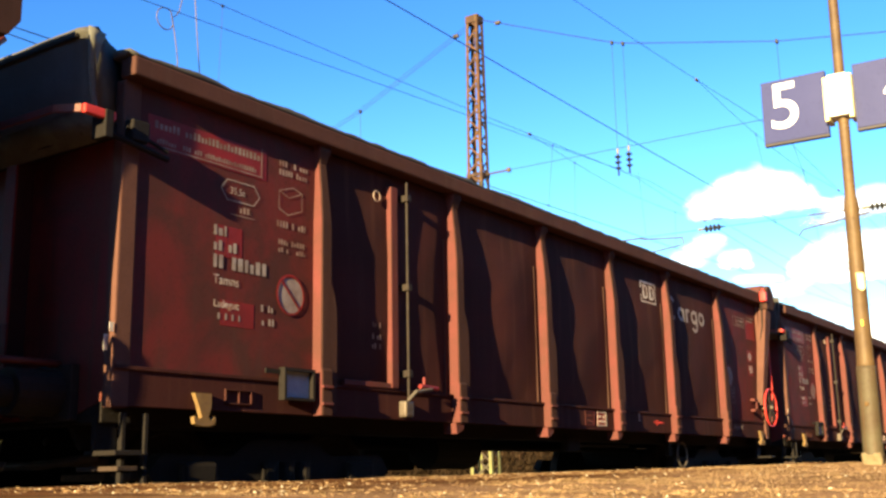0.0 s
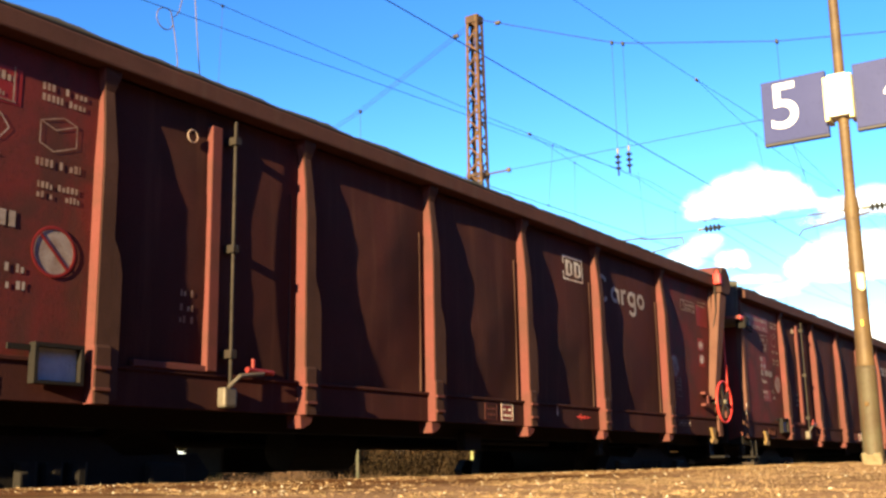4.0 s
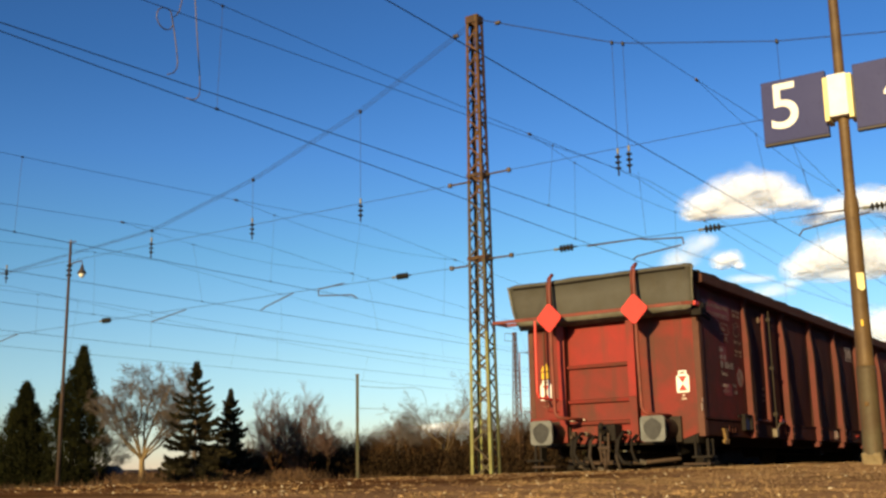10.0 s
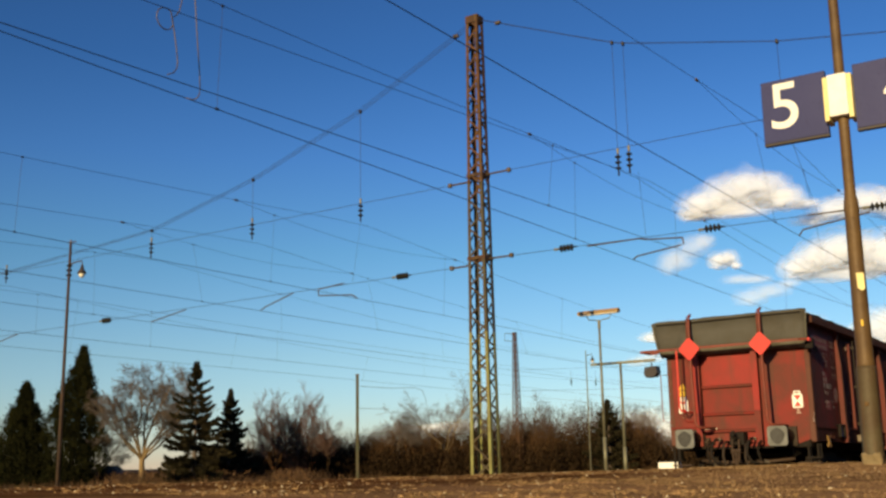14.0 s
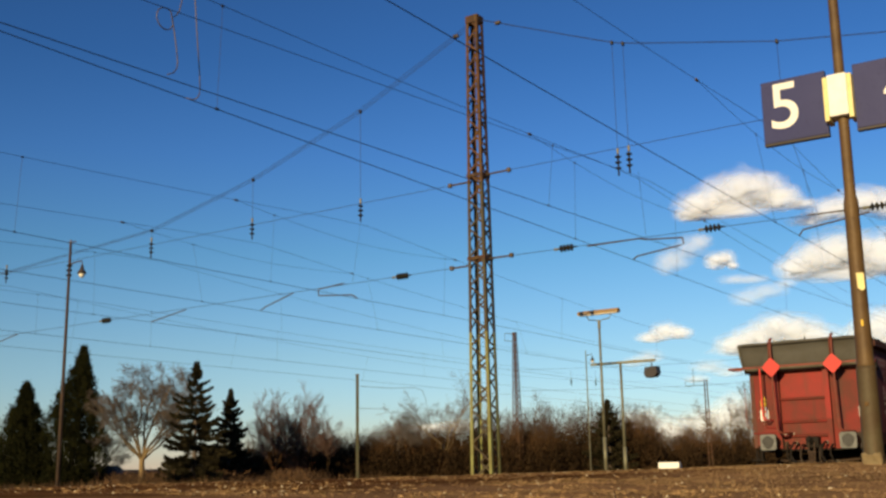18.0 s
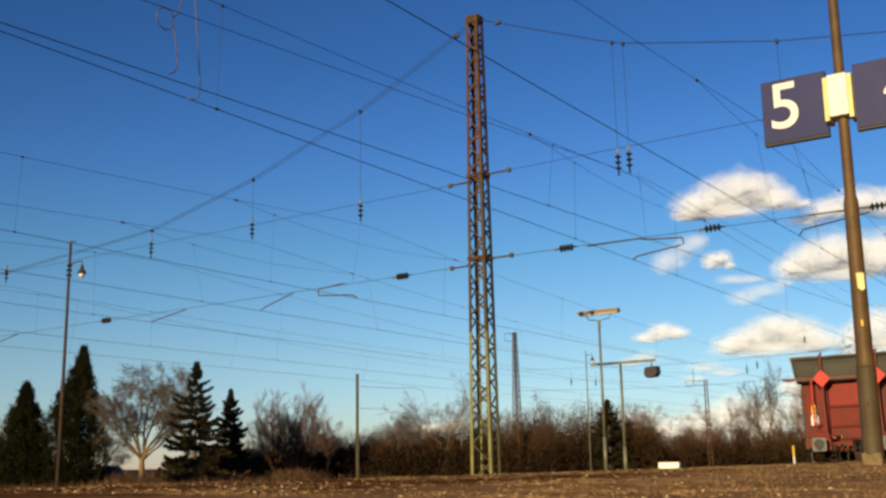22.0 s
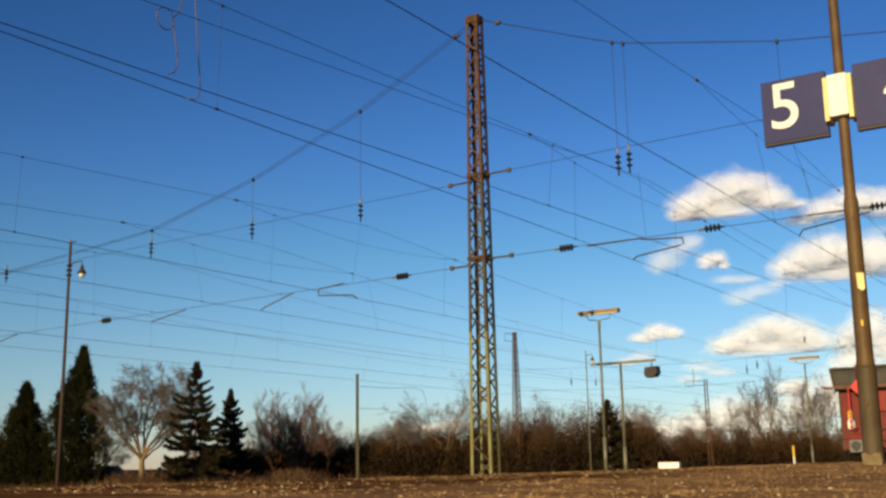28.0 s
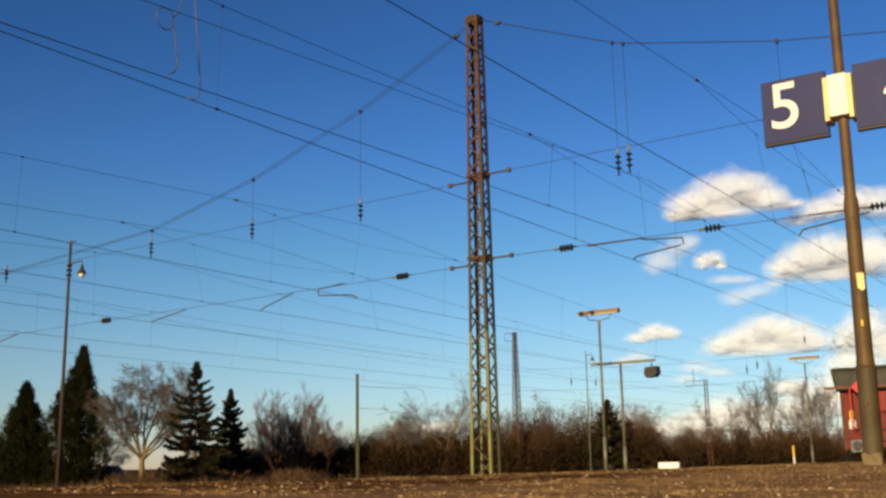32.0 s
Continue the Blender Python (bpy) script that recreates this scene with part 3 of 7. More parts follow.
def build_body(w):
    rng = random.Random(11)
    # walls: each panel is pressed outwards and dented
    for s in (1, -1):
        edges = [REAR + 0.1] + list(POSTS) + [FRONT - 0.1]
        for k, (a, b) in enumerate(zip(edges, edges[1:])):
            bm = bmesh.new()
            ny, nz = 26, 32
            grid = []
            for i in range(ny + 1):
                u = i / ny
                col = []
                for j in range(nz + 1):
                    t = j / nz
                    y, z = a + (b - a) * u, 1.20 + 1.90 * t
                    col.append(bm.verts.new((s * skin(s, k, a, u, t), y, z)))
                grid.append(col)
            for c0, c1 in zip(grid, grid[1:]):
                for j in range(nz):
                    bm.faces.new((c0[j], c1[j], c1[j + 1], c0[j + 1]))
            inner = [[(s * 1.33, a, 1.2), (s * 1.33, b, 1.2)], [(s * 1.33, a, 3.1), (s * 1.33, b, 3.1)]]
            vv = [bm.verts.new(p) for p in (inner[0][0], inner[0][1], inner[1][1], inner[1][0])]
            bm.faces.new(vv)
            part("side_panel", bm, BODYRED if k in (0, 6) else BODY, w, smooth=True)
        for k, y in enumerate(POSTS):
            bm = bmesh.new()
            # a pressed channel: shallow below the top rail, deepest from shoulder height down
            loft(bm, [[(s * 1.34, y - h, z), (s * u, y - h, z), (s * u, y + h, z), (s * 1.34, y + h, z)] for u, z, h in POSTLINE])
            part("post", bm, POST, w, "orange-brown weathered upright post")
            # dusty front plate, also toned darker than the sunlit sides for grazing sun
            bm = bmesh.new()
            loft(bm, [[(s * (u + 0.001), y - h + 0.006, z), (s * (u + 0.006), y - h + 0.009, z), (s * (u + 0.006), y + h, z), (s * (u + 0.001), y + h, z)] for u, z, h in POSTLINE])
            part("post_face", bm, POSTFACE, w, "dusty brown front of the post, darkened for grazing sun")
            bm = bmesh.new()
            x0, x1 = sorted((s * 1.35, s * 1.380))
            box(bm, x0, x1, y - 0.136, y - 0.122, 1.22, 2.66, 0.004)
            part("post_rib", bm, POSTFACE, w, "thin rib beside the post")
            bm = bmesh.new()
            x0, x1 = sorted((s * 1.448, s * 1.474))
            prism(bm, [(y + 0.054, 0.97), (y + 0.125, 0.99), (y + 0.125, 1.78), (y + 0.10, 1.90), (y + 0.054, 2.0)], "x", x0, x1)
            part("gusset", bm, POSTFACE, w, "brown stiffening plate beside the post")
            for z in (1.165, 1.035):
                bm = bmesh.new()
                x0, x1 = sorted((s * 1.475, s * 1.505))
                box(bm, x0, x1, y - 0.065, y + 0.055, z, z + 0.022, 0.004)
                part("foot_stop", bm, POST, w)
            if k > 0:
                bm = bmesh.new()
                x0, x1 = sorted((s * 1.30, s * 1.44))
                prism(bm, [(y - 0.07, 0.955), (y + 0.07, 0.955), (y + 0.05, 0.90), (y - 0.03, 0.86), (y - 0.06, 0.86)], "x", x0, x1)
                part("lashing_bracket", bm, POST, w)
        bm = bmesh.new()
        x0, x1 = sorted((s * 1.35, s * 1.395))
        box(bm, x0, x1, REAR, FRONT, 0.96, 1.21, 0.006)
        x0, x1 = sorted((s * 1.35, s * 1.41))
        box(bm, x0, x1, REAR, FRONT, 1.19, 1.215, 0.004)
        part("side_sill", bm, BODY, w)
        bm = bmesh.new()
        x0, x1 = sorted((s * 1.35, s * 1.50))
        box(bm, x0, x1, REAR - 0.02, FRONT, 3.115, 3.250, 0.016)
        part("top_rail", bm, TOPRAIL, w, "brown steel top rail")
        for y0, y1 in ((REAR - 0.01, REAR + 0.13), (FRONT - 0.13, FRONT + 0.01)):
            bm = bmesh.new()
            x0, x1 = sorted((s * 1.30, s * (1.396 if y0 < 5 else 1.425)))
            box(bm, x0, x1, y0, y1, 0.95, 3.112, 0.014)
            part("corner_post", bm, CORNER, w, "brown corner post with rounded edges")
            bm = bmesh.new()
            x0, x1 = sorted((s * 1.22, s * 1.25))
            box(bm, x0, x1, y0, y1 + 0.03, 0.66, 0.97)
            box(bm, *sorted((s * 1.18, s * 1.48)), y0 - 0.02, y1 + 0.05, 0.655, 0.685, 0.004)
            part("shunter_step", bm, UNDER, w, "grimy hanging footstep")
    bm = bmesh.new()
    box(bm, -1.33, 1.33, REAR + 0.02, FRONT - 0.02, 1.10, 1.18)
    part("wagon_floor", bm, UNDER, w)
    # end walls
    bm = bmesh.new()
    prism(bm, [(-1.30, 1.0), (-0.98, 0.9), (0.98, 0.9), (1.30, 1.0), (1.30, 3.07), (-1.30, 3.07)], "y", REAR, REAR + 0.05)
    part("end_wall", bm, ENDWALL, w, "bright red worn end wall")
    for x in (-0.75, 0.395):
        for z0, z1, m in ((0.92, 1.55, ENDWALL), (1.55, 3.0, ENDFRESH)):
            bm = bmesh.new()
            box(bm, x - 0.06, x + 0.06, REAR - 0.15, REAR - 0.132, z0, z1 - 0.001, 0.005)
            part("end_post", bm, m, w)
        # web takes the dark brown side paint: the shade on its flank as colour
        bm = bmesh.new()
        box(bm, x - 0.052, x + 0.052, REAR - 0.132, REAR + 0.004, 0.93, 2.99)
        part("post_web", bm, BODY, w, "web behind the post face, painted dark as its shaded side")
    for z0, z1, m in ((2.07, 3.0, ENDFRESH), (1.55, 2.01, ENDWALL), (1.23, 1.49, ENDWALL)):
        bm = bmesh.new()
        box(bm, -0.685, 0.33, REAR - 0.012, REAR - 0.002, z0, z1, 0.004)
        part("end_panel", bm, m, w, "bright red centre panel" if m is ENDFRESH else "browned centre panel")
    for z0, z1 in ((1.02, 2.66),):
        bm = bmesh.new()
        prism(bm, [(-1.29, z0), (-1.26, z0 - 0.02), (-0.86, z0 - 0.02), (-0.83, z0), (-0.83, z1), (-1.29, z1)], "y", REAR - 0.010, REAR - 0.002)
        part("end_panel", bm, ENDWALL, w)
    for z in (2.04, 1.52, 1.20):
        bm = bmesh.new()
        prism(bm, [(REAR - 0.075, z - 0.025), (REAR - 0.085, z + 0.02), (REAR + 0.002, z + 0.035), (REAR + 0.002, z - 0.03)], "x", -0.688, 0.333)
        part("end_rib", bm, ENDWALL, w)
    bm = bmesh.new()
    box(bm, -0.66, -0.42, REAR - 0.09, REAR - 0.085, 1.235, 1.262)
    part("end_marking", bm, LETTER, w, "short white painted dash")
    bm = bmesh.new()
    box(bm, -1.30, 1.30, FRONT - 0.05, FRONT, 0.95, 3.07)
    for x in (-0.75, 0.395):
        box(bm, x - 0.06, x + 0.06, FRONT, FRONT + 0.1, 0.95, 3.0, 0.01)
    part("end_wall", bm, BODY, w)
    for y0, y1 in ((REAR + 0.01, REAR + 0.25), (FRONT - 0.25, FRONT - 0.01)):
        bm = bmesh.new()
        box(bm, -1.28, 1.28, y0, y1, 0.86, 1.0, 0.01)
        part("headstock", bm, UNDER, w, "black grimy headstock")
    for s in (-1, 1):
        bm = bmesh.new()
        box(bm, s * 1.05 - 0.09, s * 1.05 + 0.09, REAR + 0.26, FRONT - 0.26, 0.84, 1.09)
        part("solebar", bm, UNDER, w, "black grimy solebar")
    for i in range(9):
        y = 1.4 + i * 1.4
        bm = bmesh.new()
        box(bm, -0.95, 0.95, y - 0.05, y + 0.05, 0.92, 1.09)
        part("crossbeam", bm, UNDER, w)
    # hinged door in the side: a seam post, a locking bar and its lever
    for s in (1, -1):
        bm = bmesh.new()
        box(bm, *sorted((s * 1.37, s * 1.43)), 3.46, 3.56, 1.22, 2.98, 0.01)
        box(bm, *sorted((s * 1.37, s * 1.42)), 2.85, 3.50, 1.215, 1.26, 0.006)
        part("door_edge", bm, POST, w)
        bm = bmesh.new()
        tube(bm, [(s * 1.455, 3.66, 1.10), (s * 1.455, 3.66, 3.05)], 0.013, 10)
        for z in (1.35, 2.1, 2.9):
            box(bm, *sorted((s * 1.38, s * 1.485)), 3.63, 3.69, z - 0.03, z + 0.03, 0.006)
        part("locking_bar", bm, IRONDARK, w, "grey steel door locking bar", smooth=False)
        bm = bmesh.new()
        box(bm, *sorted((s * 1.38, s * 1.47)), 3.60, 3.72, 0.98, 1.12, 0.02)
        tube(bm, [(s * 1.46, 3.64, 1.12), (s * 1.49, 3.72, 1.2), (s * 1.49, 3.95, 1.23)], 0.016)
        part("lock_lever", bm, STEEL, w, "worn steel lock lever")
        bm = bmesh.new()
        tube(bm, [(s * 1.475, 3.80, 1.25), (s * 1.475, 4.06, 1.24)], 0.022)
        tube(bm, [(s * 1.475, 3.86, 1.22), (s * 1.475, 3.86, 1.33)], 0.014)
        part("door_handle", bm, FRESH, w, "red door handle")
        bm = bmesh.new()
        ring(bm, (s * 1.40, 3.30, 2.86), (1, 0, 0), 0.045, 0.006, 16, 6)
        part("lashing_ring", bm, FADED, w)
        for y in (1.36, 13.06):
            bm = bmesh.new()
            x0, x1 = sorted((s * 1.40, s * 1.435))
            prism(bm, [(y - 0.10, 1.07), (y + 0.055, 1.07), (y + 0.055, 0.98), (y + 0.03, 0.91), (y + 0.06, 0.885), (y + 0.085, 0.915),
                       (y + 0.10, 0.905), (y + 0.09, 0.865), (y + 0.04, 0.85), (y - 0.04, 0.85), (y - 0.09, 0.865), (y - 0.10, 0.905),
                       (y - 0.085, 0.915), (y - 0.06, 0.885), (y - 0.03, 0.91), (y - 0.055, 0.98)], "x", x0, x1)
            part("rope_hook", bm, OCHRE, w, "ochre painted rope hook")
        # card holder with a pale card behind its frame
        bm = bmesh.new()
        for a, b, c, d in ((2.10, 2.44, 1.275, 1.30), (2.10, 2.44, 1.06, 1.08), (2.10, 2.125, 1.08, 1.275), (2.415, 2.44, 1.08, 1.275)):
            box(bm, *sorted((s * 1.41, s * 1.47)), a, b, c, d)
        box(bm, *sorted((s * 1.41, s * 1.425)), 1.95, 2.10, 1.25, 1.285)
        holder = part("card_holder", bm, UNDER, w, "black framed card holder")
        bm = bmesh.new()
        box(bm, *sorted((s * 1.41, s * 1.425)), 2.125, 2.415, 1.08, 1.275)
        part("card", bm, CARD, holder, "grey waybill card")
        bm = bmesh.new()
        for a, b, c, d in ((1.57, 1.83, 1.105, 1.115), (1.57, 1.83, 1.01, 1.02), (1.57, 1.58, 1.01, 1.115), (1.82, 1.83, 1.01, 1.115), (1.70, 1.705, 1.02, 1.105)):
            box(bm, *sorted((s * 1.395, s * 1.41)), a, b, c, d)
        part("data_plate", bm, BODY, w)


def build_tarp(w):
    bm = bmesh.new()
    rings = []
    n = 150
    for i in range(n + 1):
        y = 0.58 + (13.38 - 0.58) * i / n
        row = []
        for j in range(13):
            u = j / 12 * 2 - 1
            z = 3.298 + 0.09 * (1 - abs(u) ** 2.4) + 0.018 * noise.noise(Vector((y * 2.1, u * 2, 5))) + 0.014 * noise.noise(Vector((y * 6.3, u * 3, 1)))
            row.append((u * (1.462 + 0.010 * noise.noise(Vector((y * 3, u, 9)))), y, z))
        row += [(1.455, y, 3.268), (1.40, y, 3.255), (-1.40, y, 3.255), (-1.455, y, 3.268)]
        rings.append(row)
    loft(bm, rings)
    roof = part("tarpaulin_roof", bm, TARP, w, "dusty grey tarpaulin roof", smooth=True)
    # end hood: narrow against the body, belling out to a wide rear lip
    bm = bmesh.new()
    outline = [(0.80, 3.27), (0.50, 3.365), (0.27, 3.352), (0.215, 3.325), (0.21, 3.295), (0.238, 3.283), (0.262, 3.06), (0.310, 2.84), (0.325, 2.80), (0.36, 2.79), (0.80, 2.79)]
    bell = lambda y: 1.27 + 0.225 * max(0.0, min(1.0, (0.54 - y) / 0.17)) ** 1.2
    rings = []
    for i in range(33):
        u = -1.0 + i / 16
        rings.append([(u * (bell(y) - 0.11 * max(0.0, 3.28 - z)) + 0.004 * noise.noise(Vector((u * 4, y * 5, z * 5))), y + 0.014 * noise.noise(Vector((u * 3.3, z * 3, 2))) + (0.03 if abs(u) > 0.99 else 0),
                       z + (0.022 if z > 3.2 else 0.010) * noise.noise(Vector((u * 2.5, 4, 2))) + (0.010 * noise.noise(Vector((u * 9, y * 4, 8))) if z > 3.2 else 0) - (0.012 if abs(u) > 0.99 else 0)) for y, z in outline])
    loft(bm, rings)
    part("tarpaulin_hood", bm, TARP, w, "grey tarpaulin end hood", smooth=True)
    bm = bmesh.new()
    rings = []
    for i in range(33):
        x = -1.435 + 2.87 * i / 32
        q = 0.012 * noise.noise(Vector((x * 3.1, 1, 6)))
        rings.append([(x, 0.315 + q, 2.81), (x, 0.40 + q * 1.5, 2.735 + q), (x, 0.475 + q, 2.655 + q * 0.7), (x, 0.49 + q, 2.66 + q * 0.7), (x, 0.42 + q * 1.5, 2.75 + q), (x, 0.36 + q, 2.82)])
    loft(bm, rings)
    part("hood_hem", bm, TARPTRIM, w, "pale lower hem of the hood", smooth=True)
    # near-black block stands in for the shade between hem and end wall
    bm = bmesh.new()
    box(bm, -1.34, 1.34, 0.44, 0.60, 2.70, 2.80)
    part("hood_lining", bm, UNDER, w, "near-black block for the shade under the hood")
    for s in (1, -1):
        bm = bmesh.new()
        path = [(0.225, 3.320, 0.16), (0.240, 3.22, 0.105), (0.262, 3.06, 0.060), (0.295, 2.92, 0.036), (0.330, 2.82, 0.055), (0.41, 2.735, 0.07), (0.47, 2.665, 0.05)]
        loft(bm, [[(s * (1.490 - 0.11 * (3.28 - z)), y, z), (s * (1.507 - 0.11 * (3.28 - z)), y, z), (s * (1.504 - wide * 0.25 - 0.11 * (3.28 - z)), y + wide, z + 0.004), (s * (1.488 - wide * 0.25 - 0.11 * (3.28 - z)), y + wide, z + 0.004)] for q, (y, z, wide) in enumerate(path)])
        part("hood_edge", bm, TARPTRIM, w, "pale cream hood edge", smooth=True)
    # black strip along the seam stands in for the shaded groove below the roll
    bm = bmesh.new()
    tube(bm, [(-1.40, 0.222, 3.278), (-0.5, 0.226, 3.272), (0.4, 0.224, 3.285), (1.40, 0.222, 3.28)], 0.016, 6)
    part("hood_seam", bm, UNDER, w, "seam under the top roll, its groove shade painted black")
    # roller housing across the leading end
    bm = bmesh.new()
    prism(bm, [(FRONT - 0.06, 3.06), (FRONT - 0.06, 3.30), (FRONT + 0.06, 3.44), (FRONT + 0.20, 3.46), (FRONT + 0.30, 3.38), (FRONT + 0.32, 3.15), (FRONT + 0.22, 3.02)], "x", -1.46, 1.46)
    part("roller_housing", bm, POST, w, "brown roller housing of the tarpaulin")


def build_rear_gear(w):
    for s, name in ((-1, "left"), (1, "right")):
        x = s * 0.685
        bm = bmesh.new()
        pts = [(x + 0.02, 0.15, 3.415), (x + 0.005, 0.11, 3.37), (x, 0.085, 3.30), (x, 0.075, 3.2), (x, 0.07, 2.2), (x + 0.02, 0.07, 1.36),
               (x + 0.045, 0.08, 1.29), (x + 0.10, 0.11, 1.265), (x + 0.19, 0.22, 1.255), (x + 0.22, 0.58, 1.25)]
        tube(bm, pts, 0.026, 10)
        tube(bm, [(x - 0.02, 0.16, 3.41), (x - 0.042, 0.11, 3.35), (x - 0.045, 0.08, 3.25), (x - 0.045, 0.08, 2.9)], 0.012, 6)
        lever = part("roof_lever", bm, PIPE, w, "brownish red tubular roof lever", smooth=True)
        bm = bmesh.new()
        rx, rz, c = 0.198, 0.208, 0.022
        prism(bm, [(x - c, 2.742 + rz), (x - rx, 2.742 + c), (x - rx, 2.742 - c), (x - c, 2.742 - rz), (x + c, 2.742 - rz), (x + rx, 2.742 - c), (x + rx, 2.742 + c), (x + c, 2.742 + rz)], "y", 0.022, 0.034)
        part("warning_diamond", bm, SIGNAL, lever, "bright red diamond plate")
    bm = bmesh.new()
    box(bm, -1.72, 1.36, 0.10, 0.122, 2.742, 2.790, 0.005)
    loft(bm, [[(1.36, 0.10, 2.742), (1.36, 0.122, 2.742), (1.36, 0.122, 2.79), (1.36, 0.10, 2.79)], [(1.50, 0.20, 2.745), (1.49, 0.225, 2.745), (1.49, 0.225, 2.795), (1.50, 0.20, 2.795)]])
    box(bm, -1.72, -1.67, 0.123, 0.50, 2.742, 2.790, 0.005)
    box(bm, -1.67, -1.50, 0.46, 0.50, 2.742, 2.790, 0.005)
    part("roof_bar", bm, PIPE, w, "brownish red flat roof bar")
    bm = bmesh.new()
    box(bm, 1.488, 1.528, 0.21, 0.45, 2.738, 2.80, 0.012)
    part("roof_handle", bm, SIGNAL, w, "red grip of the roof bar")
    bm = bmesh.new()
    box(bm, 1.40, 1.54, 0.36, 0.42, 2.62, 2.80, 0.006)
    tube(bm, [(1.42, 0.40, 2.70), (1.45, 0.62, 2.66), (1.44, 0.95, 2.62)], 0.022)
    tube(bm, [(1.44, 0.60, 2.76), (1.47, 0.92, 2.66)], 0.014)
    box(bm, 1.39, 1.48, 0.62, 0.76, 2.68, 2.82, 0.01)
    part("roof_bracket", bm, UNDER, w, "dark roof bar bracket")
    bm = bmesh.new()
    tube(bm, [(-0.985, 0.132, 2.74), (-0.985, 0.132, 1.66), (-0.965, 0.15, 1.59), (-0.93, 0.24, 1.57), (-0.91, 0.60, 1.57)], 0.019)
    part("side_lever", bm, SIGNAL, w, "bright red side lever")
    bm = bmesh.new()
    tube(bm, [(-1.30, 0.64, 2.34), (-1.49, 0.50, 2.33), (-1.49, 0.50, 1.42), (-1.30, 0.64, 1.40)], 0.011)
    part("handrail", bm, PIPE, w, "thin red handrail")
    bm = bmesh.new()
    tube(bm, [(-1.10, 0.59, 2.62), (-1.10, 0.59, 1.50), (-1.06, 0.59, 1.42), (-0.98, 0.59, 1.40), (-0.85, 0.59, 1.40)], 0.018)
    tube(bm, [(-1.38, 0.6, 1.28), (-0.84, 0.6, 1.28)], 0.02)
    part("hatch_frame", bm, ENDWALL, w)
    # white marker plates with two red triangles
    for x in (1.112, -1.10):
        bm = bmesh.new()
        prism(bm, [(x - 0.085, 1.57), (x + 0.085, 1.57), (x + 0.095, 1.60), (x + 0.095, 1.80), (x + 0.06, 1.83), (x + 0.06, 1.88), (x - 0.06, 1.88), (x - 0.06, 1.83), (x - 0.095, 1.80), (x - 0.095, 1.60)], "y", 0.606, 0.614)
        plate = part("marker_plate", bm, WHITE, w, "white marker plate with red triangles")
        bm = bmesh.new()
        prism(bm, [(x - 0.065, 1.80), (x + 0.065, 1.80), (x, 1.705)], "y", 0.602, 0.606)
        prism(bm, [(x - 0.065, 1.595), (x, 1.69), (x + 0.065, 1.595)], "y", 0.602, 0.606)
        part("triangle", bm, SIGNAL, plate, "red triangles")
        bm = bmesh.new()
        box(bm, x - 0.035, x + 0.035, 0.603, 0.606, 1.835, 1.86)
        part("slot", bm, ENDWALL, plate)
        bm = bmesh.new()
        box(bm, x - 0.035, x + 0.035, 0.61, 0.616, 1.47, 1.495)
        box(bm, x - 0.02, x + 0.02, 0.61, 0.616, 1.515, 1.545)
        part("small_marking", bm, LETTER, w)
    bm = bmesh.new()
    prism(bm, [(-1.18, 2.02), (-1.02, 2.02), (-1.10, 2.17)], "y", 0.608, 0.615)
    part("warning_triangle", bm, YELLOW, w, "yellow warning triangle sticker")
    bm = bmesh.new()
    box(bm, -1.17, -1.03, 0.608, 0.615, 1.90, 2.0)
    part("warning_sticker", bm, YELLOW, w, "ochre warning sticker")


